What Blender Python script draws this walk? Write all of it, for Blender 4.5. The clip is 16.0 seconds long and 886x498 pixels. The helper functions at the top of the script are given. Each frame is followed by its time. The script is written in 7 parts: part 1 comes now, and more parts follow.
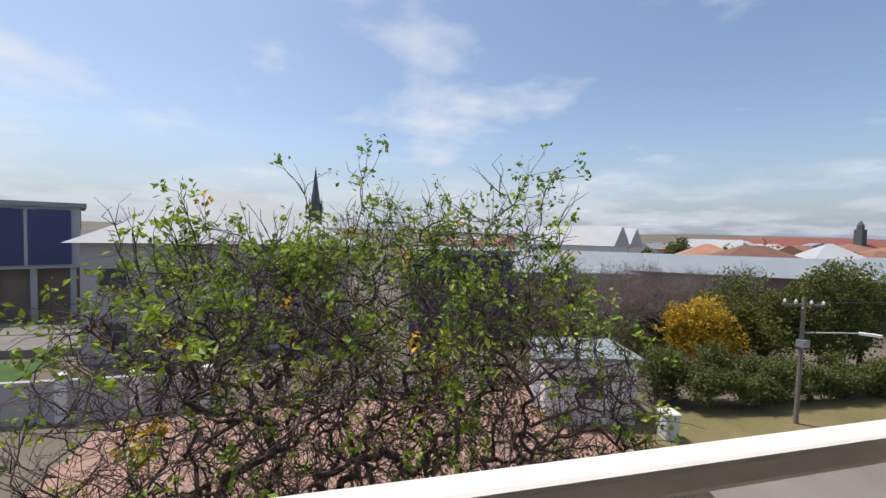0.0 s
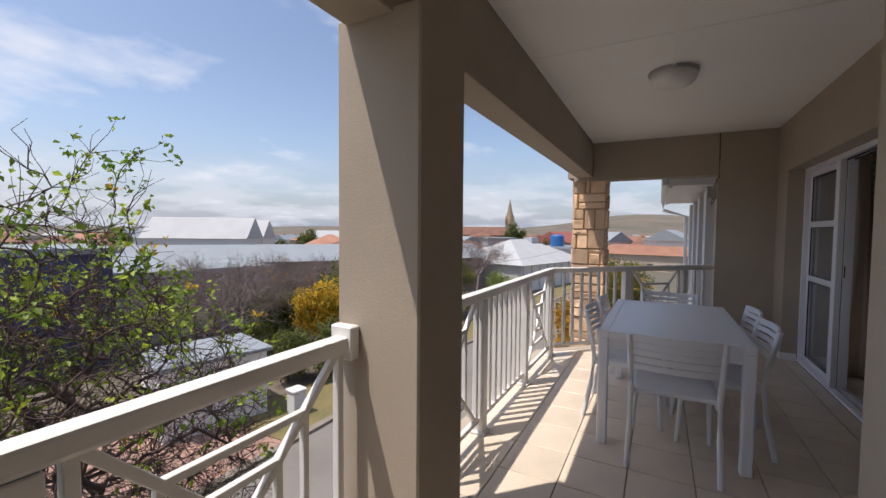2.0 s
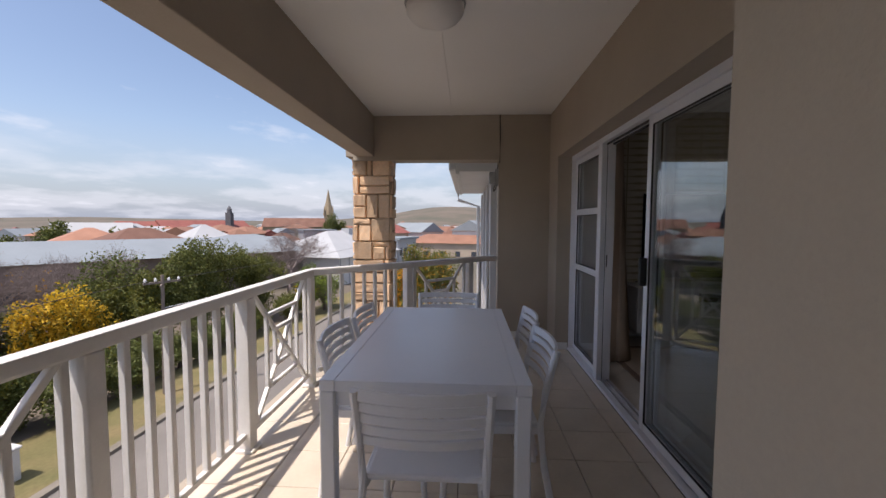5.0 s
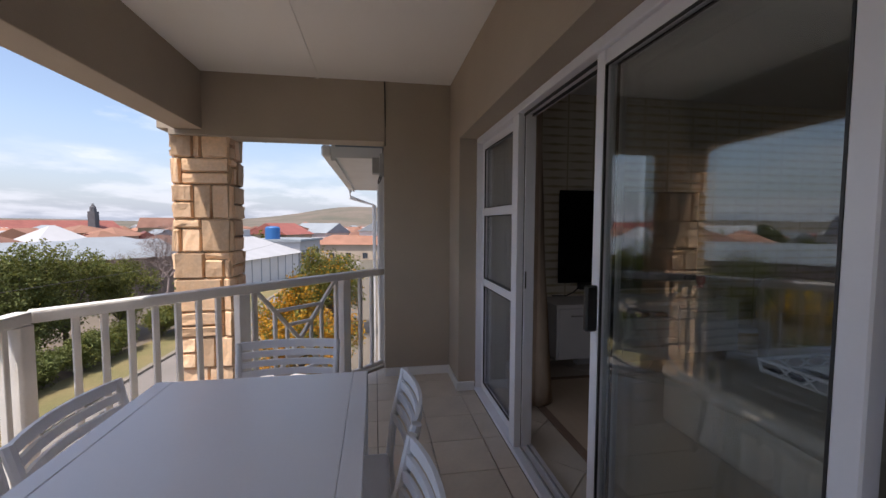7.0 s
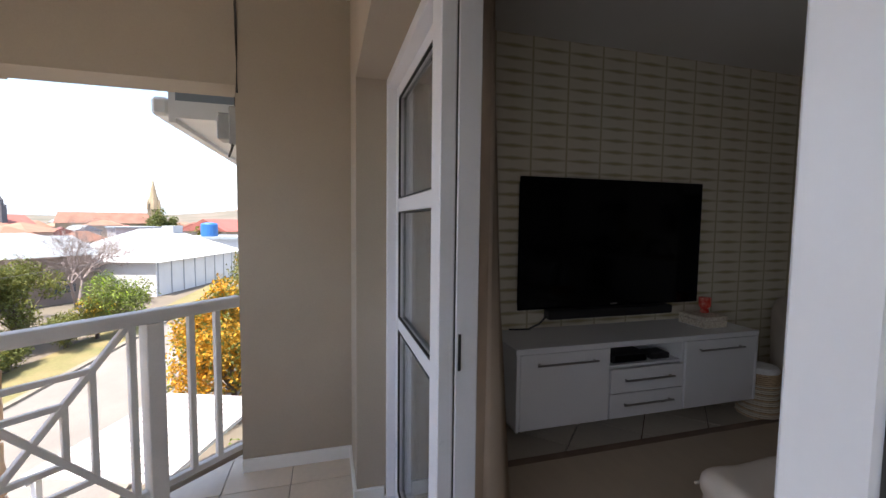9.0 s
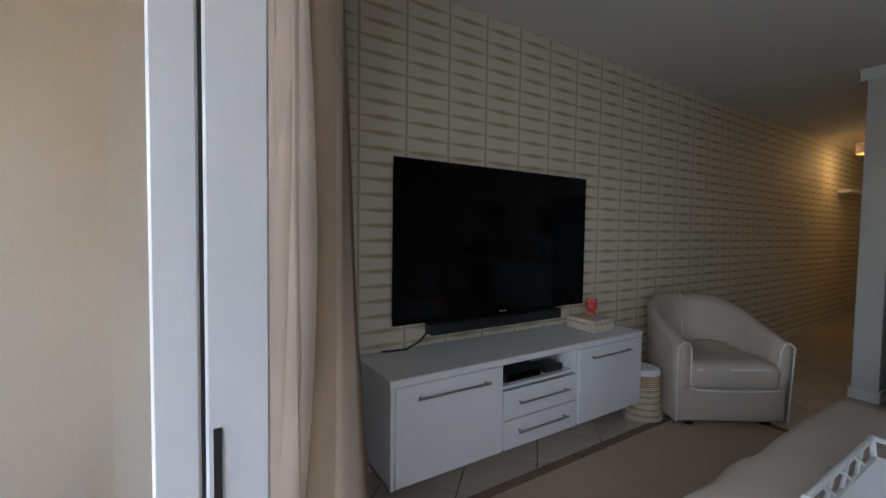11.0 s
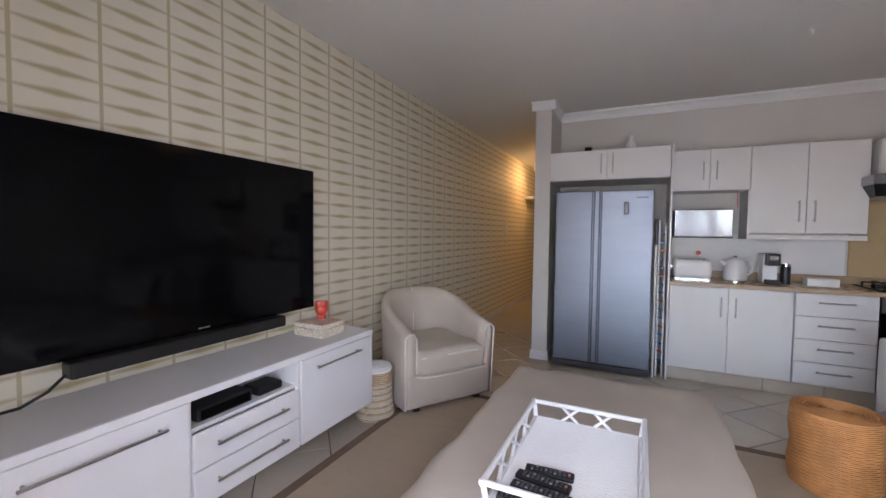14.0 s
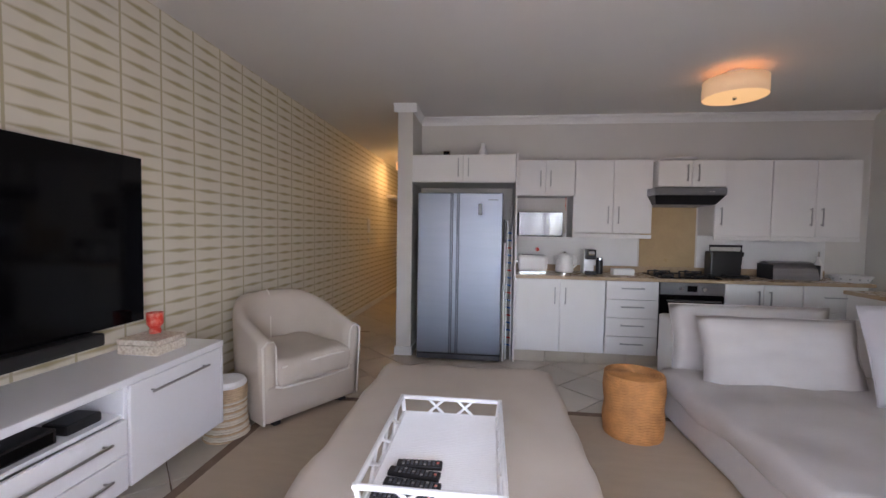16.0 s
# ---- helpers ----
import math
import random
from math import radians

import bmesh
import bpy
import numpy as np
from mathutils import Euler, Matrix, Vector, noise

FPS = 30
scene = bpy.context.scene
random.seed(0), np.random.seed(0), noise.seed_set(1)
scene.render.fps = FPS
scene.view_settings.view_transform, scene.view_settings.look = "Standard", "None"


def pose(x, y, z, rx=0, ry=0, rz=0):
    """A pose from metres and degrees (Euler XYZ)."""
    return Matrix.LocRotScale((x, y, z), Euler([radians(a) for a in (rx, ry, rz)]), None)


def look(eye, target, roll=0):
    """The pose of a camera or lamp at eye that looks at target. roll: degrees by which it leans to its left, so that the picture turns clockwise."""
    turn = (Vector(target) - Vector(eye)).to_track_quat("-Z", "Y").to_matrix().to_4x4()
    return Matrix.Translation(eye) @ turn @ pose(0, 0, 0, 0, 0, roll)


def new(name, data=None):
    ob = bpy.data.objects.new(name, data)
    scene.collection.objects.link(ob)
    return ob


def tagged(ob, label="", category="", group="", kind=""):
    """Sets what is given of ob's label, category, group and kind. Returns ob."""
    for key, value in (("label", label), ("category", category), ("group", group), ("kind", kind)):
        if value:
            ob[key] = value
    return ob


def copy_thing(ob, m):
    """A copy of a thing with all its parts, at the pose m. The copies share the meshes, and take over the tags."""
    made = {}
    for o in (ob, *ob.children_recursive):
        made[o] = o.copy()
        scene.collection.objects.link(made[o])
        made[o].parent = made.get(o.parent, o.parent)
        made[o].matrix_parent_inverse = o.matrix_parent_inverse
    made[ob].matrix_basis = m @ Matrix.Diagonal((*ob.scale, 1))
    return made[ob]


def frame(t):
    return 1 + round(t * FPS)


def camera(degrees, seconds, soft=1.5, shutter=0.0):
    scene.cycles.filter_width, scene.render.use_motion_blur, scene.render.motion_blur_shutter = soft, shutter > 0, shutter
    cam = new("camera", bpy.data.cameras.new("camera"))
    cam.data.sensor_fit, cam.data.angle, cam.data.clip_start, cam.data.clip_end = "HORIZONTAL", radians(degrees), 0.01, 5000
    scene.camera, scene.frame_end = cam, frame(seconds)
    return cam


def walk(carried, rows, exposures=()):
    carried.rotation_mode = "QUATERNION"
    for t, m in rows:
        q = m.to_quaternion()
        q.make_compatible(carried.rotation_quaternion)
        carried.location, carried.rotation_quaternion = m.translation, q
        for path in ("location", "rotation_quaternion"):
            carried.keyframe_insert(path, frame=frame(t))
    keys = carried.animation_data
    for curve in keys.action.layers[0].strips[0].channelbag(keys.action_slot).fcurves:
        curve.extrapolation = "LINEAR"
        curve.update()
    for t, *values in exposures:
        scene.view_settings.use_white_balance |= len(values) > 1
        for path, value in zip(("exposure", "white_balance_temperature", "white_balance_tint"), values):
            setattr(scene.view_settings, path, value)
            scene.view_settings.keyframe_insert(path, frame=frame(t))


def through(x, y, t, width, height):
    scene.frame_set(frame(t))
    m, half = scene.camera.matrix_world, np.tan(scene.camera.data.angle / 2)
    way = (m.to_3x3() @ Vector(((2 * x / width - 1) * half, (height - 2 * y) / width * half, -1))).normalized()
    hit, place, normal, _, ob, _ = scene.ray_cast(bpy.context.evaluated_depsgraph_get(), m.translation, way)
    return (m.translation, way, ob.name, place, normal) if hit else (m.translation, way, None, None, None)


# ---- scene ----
cam = camera(94.8, 16.0)

PATH = [
    (0, (-0.03, 1.775, 1.395), (0.451, 3.715, 1.319), 1.1),
    (0.5, (-0.015, 1.665, 1.385), (0.946, 3.417, 1.316), 1.2),
    (1, (0.05, 1.56, 1.395), (1.396, 3.038, 1.326), 1.0),
    (1.5, (0.117, 1.458, 1.403), (1.735, 2.63, 1.322), 0.7),
    (2, (0.265, 1.362, 1.376), (2.029, 2.299, 1.287), 0.5),
    (2.5, (0.443, 1.28, 1.323), (2.299, 2.021, 1.234), 0.2),
    (3, (0.653, 1.235, 1.303), (2.564, 1.815, 1.202), 0.1),
    (3.5, (0.875, 1.24, 1.312), (2.825, 1.664, 1.188), -0.1),
    (4, (1.071, 1.206, 1.312), (3.04, 1.537, 1.187), -0.1),
    (4.2, (1.160, 1.186, 1.32), (3.137, 1.470, 1.197), 0.0),
    (6.5, (2.324, 0.945, 1.389), (4.309, 0.745, 1.257), 0.2),
    (7, (2.685, 0.828, 1.381), (4.654, 0.499, 1.258), 0.2),
    (7.5, (3.035, 0.67, 1.374), (4.986, 0.245, 1.249), 0.2),
    (8, (3.367, 0.526, 1.372), (5.306, 0.051, 1.258), 0.2),
    (8.2, (3.507, 0.470, 1.385), (5.444, -0.013, 1.263), 0.3),
    (10.3, (4.354, 0.09, 1.405), (6.153, -0.777, 1.304), 1.0),
    (10.5, (4.394, 0.062, 1.385), (6.155, -0.88, 1.290), 1.0),
    (11, (4.474, -0.024, 1.318), (6.163, -1.091, 1.232), 0.8),
    (11.5, (4.507, -0.149, 1.308), (6.127, -1.317, 1.204), 0.8),
    (12, (4.504, -0.233, 1.300), (6.001, -1.556, 1.2), 0.9),
    (12.5, (4.48, -0.292, 1.311), (5.796, -1.795, 1.216), 0.9),
    (13, (4.466, -0.339, 1.319), (5.607, -1.979, 1.23), 0.9),
    (13.5, (4.463, -0.377, 1.32), (5.458, -2.11, 1.235), 0.8),
    (14, (4.467, -0.411, 1.319), (5.337, -2.209, 1.235), 0.7),
    (14.5, (4.477, -0.44, 1.322), (5.205, -2.301, 1.241), 0.7),
    (15, (4.494, -0.45, 1.325), (5.046, -2.37, 1.243), 0.8),
    (15.5, (4.491, -0.442, 1.326), (4.874, -2.403, 1.242), 0.8),
    (16, (4.495, -0.397, 1.332), (4.719, -2.382, 1.245), 0.9),
]
EXPOSURES = [(0, 0.0, 6550, 11), (1.5, 0.1, 6650, 14), (4, 0.2, 6650, 17), (7, 0.5, 6700, 17), (7.5, 0.68, 6700, 17), (8.2, 1.08, 6700, 16), (10.3, 2.42, 6300, 8), (10.5, 2.48, 6150, 8), (11, 3.0, 6150, 8), (11.5, 3.62, 6250, 10), (12, 4.1, 6350, 13), (13, 4.44, 6450, 16), (14.5, 4.42, 6550, 18), (16, 4.36, 6650, 19)]
walk(cam, [(t, look(eye, target, roll)) for t, eye, target, roll in PATH], EXPOSURES)

# ---- world and sun ----
SUN_WAY = Vector((-0.31, 0.30, 1.0)).normalized()
world = bpy.data.worlds.new("world")
scene.world = world
world.use_nodes = True
wn, wl = world.node_tree.nodes, world.node_tree.links
wn.clear()
w_out = wn.new("ShaderNodeOutputWorld")
w_bg = wn.new("ShaderNodeBackground")
w_bg.inputs["Strength"].default_value = 0.15
sky = wn.new("ShaderNodeTexSky")
sky.sky_type = "NISHITA"
sky.sun_disc = False
sky.sun_elevation = math.asin(SUN_WAY.z)
sky.sun_rotation = radians(-45)
sky.dust_density = 1.6
sky.ozone_density = 1.5
w_co = wn.new("ShaderNodeTexCoord")
w_sep = wn.new("ShaderNodeSeparateXYZ")
wl.new(w_co.outputs["Generated"], w_sep.inputs[0])
w_add = wn.new("ShaderNodeMath")
w_add.operation = "ADD"
w_add.inputs[1].default_value = 0.16
wl.new(w_sep.outputs["Z"], w_add.inputs[0])
w_div = wn.new("ShaderNodeVectorMath")
w_div.operation = "DIVIDE"
wl.new(w_co.outputs["Generated"], w_div.inputs[0])
wl.new(w_add.outputs[0], w_div.inputs[1])
w_map = wn.new("ShaderNodeMapping")
w_map.inputs["Scale"].default_value = (1.0, 1.0, 0.3)
w_map.inputs["Location"].default_value = (0.55, 0.2, 0.0)
wl.new(w_div.outputs[0], w_map.inputs[0])
w_noise = wn.new("ShaderNodeTexNoise")
w_noise.inputs["Scale"].default_value = 1.35
w_noise.inputs["Detail"].default_value = 8.0
w_noise.inputs["Roughness"].default_value = 0.55
wl.new(w_map.outputs[0], w_noise.inputs["Vector"])
w_ramp = wn.new("ShaderNodeValToRGB")
w_ramp.color_ramp.elements[0].position = 0.52
w_ramp.color_ramp.elements[1].position = 0.72
w_ramp.color_ramp.elements[1].color = (0.85, 0.85, 0.85, 1)
wl.new(w_noise.outputs["Fac"], w_ramp.inputs[0])
w_low = wn.new("ShaderNodeMapRange")
w_low.inputs["From Min"].default_value = 0.0
w_low.inputs["From Max"].default_value = 0.2
w_low.inputs["To Min"].default_value = 0.75
w_low.inputs["To Max"].default_value = 0.0
wl.new(w_sep.outputs["Z"], w_low.inputs["Value"])
w_haze = wn.new("ShaderNodeMixRGB")
w_haze.inputs[2].default_value = (2.5, 3.0, 3.95, 1)
wl.new(w_low.outputs[0], w_haze.inputs[0])
wl.new(sky.outputs[0], w_haze.inputs[1])
w_mix = wn.new("ShaderNodeMixRGB")
w_mix.inputs[2].default_value = (5.2, 5.5, 6.0, 1)
w_bank = wn.new("ShaderNodeMapRange")
w_bank.interpolation_type = "SMOOTHSTEP"
w_bank.inputs["From Min"].default_value = 0.40
w_bank.inputs["From Max"].default_value = 0.58
wl.new(w_noise.outputs["Fac"], w_bank.inputs["Value"])
w_band = wn.new("ShaderNodeMapRange")
w_band.interpolation_type = "SMOOTHSTEP"
w_band.inputs["From Min"].default_value = 0.20
w_band.inputs["From Max"].default_value = 0.06
wl.new(w_sep.outputs["Z"], w_band.inputs["Value"])
w_times = wn.new("ShaderNodeMath")
w_times.operation = "MULTIPLY"
wl.new(w_bank.outputs[0], w_times.inputs[0])
wl.new(w_band.outputs[0], w_times.inputs[1])
w_soft = wn.new("ShaderNodeMath")
w_soft.operation = "MULTIPLY"
w_soft.inputs[1].default_value = 0.42
wl.new(w_times.outputs[0], w_soft.inputs[0])
w_max = wn.new("ShaderNodeMath")
w_max.operation = "MAXIMUM"
wl.new(w_ramp.outputs[0], w_max.inputs[0])
wl.new(w_soft.outputs[0], w_max.inputs[1])
wl.new(w_max.outputs[0], w_mix.inputs[0])
wl.new(w_haze.outputs[0], w_mix.inputs[1])
wl.new(w_mix.outputs[0], w_bg.inputs[0])
wl.new(w_bg.outputs[0], w_out.inputs[0])
sun = new("sun", bpy.data.lights.new("sun", "SUN"))
sun.data.energy = 4.2
sun.data.angle = radians(0.5)
sun.data.color = (1.0, 0.95, 0.87)
sun.matrix_world = look(SUN_WAY * 40, (0, 0, 0))
# area lamps added behind the glass to boost the sky's light indoors
door_fill = new("window_fill", bpy.data.lights.new("window_fill", "AREA"))
door_fill.data.shape = "RECTANGLE"
door_fill.data.size, door_fill.data.size_y = 2.1, 1.5
door_fill.data.energy = 1.6
door_fill.data.color = (0.83, 0.86, 1.0)
door_fill.matrix_world = pose(4.05, -0.33, 1.12, -76)
# second added lamp, between sheer and drape, brightens the drape
side_fill = new("window_fill", bpy.data.lights.new("side_fill", "AREA"))
side_fill.data.shape = "RECTANGLE"
side_fill.data.size, side_fill.data.size_y = 0.66, 1.9
side_fill.data.energy = 0.5
side_fill.data.color = (0.84, 0.86, 1.0)
side_fill.matrix_world = pose(5.5, -0.185, 1.05, -90)


# ---- materials ----
def shade(name, colour, rough=0.6, metal=0.0, scale=6.0, var=0.12, fine=60.0, bump=0.1, second=None, spot=0.5, random_value=0.0, island=0.0, stretch=(1, 1, 1), spec=0.5, coat=0.0, through=0.0):
    """A surface with coarse stains and fine grain; second: the colour of the stains."""
    m = bpy.data.materials.new(name)
    m.use_nodes = True
    n, l = m.node_tree.nodes, m.node_tree.links
    p = n["Principled BSDF"]
    co = n.new("ShaderNodeTexCoord")
    mp = n.new("ShaderNodeMapping")
    mp.inputs["Scale"].default_value = stretch
    l.new(co.outputs["Object"], mp.inputs[0])
    a = n.new("ShaderNodeTexNoise")
    a.inputs["Scale"].default_value = scale
    a.inputs["Detail"].default_value = 5
    l.new(mp.outputs[0], a.inputs["Vector"])
    b = n.new("ShaderNodeTexNoise")
    b.inputs["Scale"].default_value = fine
    b.inputs["Detail"].default_value = 3
    l.new(mp.outputs[0], b.inputs["Vector"])
    if second is None:
        second = tuple(c * (1 - 2.0 * var) for c in colour)
    r = n.new("ShaderNodeMapRange")
    r.inputs["From Min"].default_value = spot - 0.18
    r.inputs["From Max"].default_value = spot + 0.18
    l.new(a.outputs["Fac"], r.inputs["Value"])
    mx = n.new("ShaderNodeMixRGB")
    mx.inputs[1].default_value = (*colour, 1)
    mx.inputs[2].default_value = (*second, 1)
    l.new(r.outputs[0], mx.inputs[0])
    g = n.new("ShaderNodeMapRange")
    g.inputs["To Min"].default_value = 1 - var
    g.inputs["To Max"].default_value = 1 + var
    l.new(b.outputs["Fac"], g.inputs["Value"])
    hs = n.new("ShaderNodeHueSaturation")
    l.new(mx.outputs[0], hs.inputs["Color"])
    l.new(g.outputs[0], hs.inputs["Value"])
    if random_value or island:
        k = n.new("ShaderNodeMapRange")
        amount = random_value or island
        k.inputs["To Min"].default_value = 1 - amount
        k.inputs["To Max"].default_value = 1 + amount
        if random_value:
            src = n.new("ShaderNodeObjectInfo").outputs["Random"]
        else:
            src = n.new("ShaderNodeNewGeometry").outputs["Random Per Island"]
        l.new(src, k.inputs["Value"])
        mul = n.new("ShaderNodeMath")
        mul.operation = "MULTIPLY"
        l.new(g.outputs[0], mul.inputs[0])
        l.new(k.outputs[0], mul.inputs[1])
        l.new(mul.outputs[0], hs.inputs["Value"])
    l.new(hs.outputs[0], p.inputs["Base Color"])
    rr = n.new("ShaderNodeMapRange")
    rr.inputs["To Min"].default_value = max(0.02, rough - 0.08)
    rr.inputs["To Max"].default_value = min(1.0, rough + 0.08)
    l.new(a.outputs["Fac"], rr.inputs["Value"])
    l.new(rr.outputs[0], p.inputs["Roughness"])
    p.inputs["Metallic"].default_value = metal
    p.inputs["Specular IOR Level"].default_value = spec
    p.inputs["Coat Weight"].default_value = coat
    if through:
        tl = n.new("ShaderNodeBsdfTranslucent")
        l.new(hs.outputs[0], tl.inputs[0])
        ms = n.new("ShaderNodeMixShader")
        ms.inputs[0].default_value = through
        l.new(p.outputs[0], ms.inputs[1])
        l.new(tl.outputs[0], ms.inputs[2])
        l.new(ms.outputs[0], n["Material Output"].inputs[0])
    if bump:
        bp = n.new("ShaderNodeBump")
        bp.inputs["Strength"].default_value = bump
        bp.inputs["Distance"].default_value = 0.004
        l.new(b.outputs["Fac"], bp.inputs["Height"])
        l.new(bp.outputs[0], p.inputs["Normal"])
    return m


def glass_mat(name, tint=(0.88, 0.91, 0.91)):
    m = bpy.data.materials.new(name)
    m.use_nodes = True
    n, l = m.node_tree.nodes, m.node_tree.links
    n.clear()
    out = n.new("ShaderNodeOutputMaterial")
    tr = n.new("ShaderNodeBsdfTransparent")
    tr.inputs[0].default_value = (*tint, 1)
    gl = n.new("ShaderNodeBsdfGlossy")
    gl.inputs["Roughness"].default_value = 0.0
    lw = n.new("ShaderNodeLayerWeight")
    lw.inputs["Blend"].default_value = 0.5
    pw = n.new("ShaderNodeMath")
    pw.operation = "POWER"
    pw.inputs[1].default_value = 3.6
    l.new(lw.outputs["Facing"], pw.inputs[0])
    fr = n.new("ShaderNodeMath")
    fr.operation = "MULTIPLY_ADD"
    fr.inputs[1].default_value = 0.9
    fr.inputs[2].default_value = 0.068
    l.new(pw.outputs[0], fr.inputs[0])
    mx = n.new("ShaderNodeMixShader")
    l.new(fr.outputs[0], mx.inputs[0])
    l.new(tr.outputs[0], mx.inputs[1])
    l.new(gl.outputs[0], mx.inputs[2])
    l.new(mx.outputs[0], out.inputs[0])
    return m


def glow_mat(name, colour, power):
    m = bpy.data.materials.new(name)
    m.use_nodes = True
    p = m.node_tree.nodes["Principled BSDF"]
    p.inputs["Base Color"].default_value = (*colour, 1)
    p.inputs["Emission Color"].default_value = (*colour, 1)
    p.inputs["Emission Strength"].default_value = power
    return m


def wallpaper_mat():
    """Cream panels with rows of olive lens-shaped marks and thin upright lines, 0.278 m by 0.083 m."""
    m = bpy.data.materials.new("wallpaper")
    m.use_nodes = True
    n, l = m.node_tree.nodes, m.node_tree.links
    p = n["Principled BSDF"]
    co = n.new("ShaderNodeTexCoord")
    sp = n.new("ShaderNodeSeparateXYZ")
    l.new(co.outputs["Object"], sp.inputs[0])

    def math(op, a, b=None):
        x = n.new("ShaderNodeMath")
        x.operation = op
        for i, v in ((0, a), (1, b)):
            if v is None:
                continue
            if isinstance(v, (int, float)):
                x.inputs[i].default_value = v
            else:
                l.new(v, x.inputs[i])
        return x.outputs[0]
    wob = n.new("ShaderNodeTexNoise")
    wob.inputs["Scale"].default_value = 90
    l.new(co.outputs["Object"], wob.inputs["Vector"])
    wv = math("MULTIPLY", math("SUBTRACT", wob.outputs["Fac"], 0.5), 0.10)
    u = math("FRACT", math("ADD", math("DIVIDE", sp.outputs["Y"], 0.2777), 0.84 + 40))
    v = math("FRACT", math("ADD", math("DIVIDE", sp.outputs["Z"], 0.0825), 0.197))
    du = math("MULTIPLY", math("ABSOLUTE", math("SUBTRACT", u, 0.5)), 2.0)
    dv = math("MULTIPLY", math("ABSOLUTE", math("SUBTRACT", v, 0.5)), 2.0)
    # lens mark: widest in the middle of a panel
    width = math("ADD", math("MULTIPLY", math("SUBTRACT", 1.0, du), 0.30), 0.05)
    lens = math("SUBTRACT", math("ADD", width, wv), dv)
    mr = n.new("ShaderNodeMapRange")
    mr.inputs["From Min"].default_value = -0.17
    mr.inputs["From Max"].default_value = 0.18
    l.new(lens, mr.inputs["Value"])
    line = n.new("ShaderNodeMapRange")
    line.inputs["From Min"].default_value = 0.935
    line.inputs["From Max"].default_value = 0.96
    l.new(math("ADD", du, math("MULTIPLY", wv, 0.25)), line.inputs["Value"])
    fac = math("MAXIMUM", math("MULTIPLY", mr.outputs[0], 0.85), math("MULTIPLY", line.outputs[0], 0.7))
    tex = n.new("ShaderNodeTexNoise")
    tex.inputs["Scale"].default_value = 14
    tex.inputs["Detail"].default_value = 4
    l.new(co.outputs["Object"], tex.inputs["Vector"])
    base = n.new("ShaderNodeMixRGB")
    base.inputs[1].default_value = (0.82, 0.76, 0.63, 1)
    base.inputs[2].default_value = (0.76, 0.70, 0.57, 1)
    l.new(tex.outputs["Fac"], base.inputs[0])
    mx = n.new("ShaderNodeMixRGB")
    mx.inputs[2].default_value = (0.44, 0.36, 0.165, 1)
    l.new(fac, mx.inputs[0])
    l.new(base.outputs[0], mx.inputs[1])
    l.new(mx.outputs[0], p.inputs["Base Color"])
    p.inputs["Roughness"].default_value = 0.62
    return m


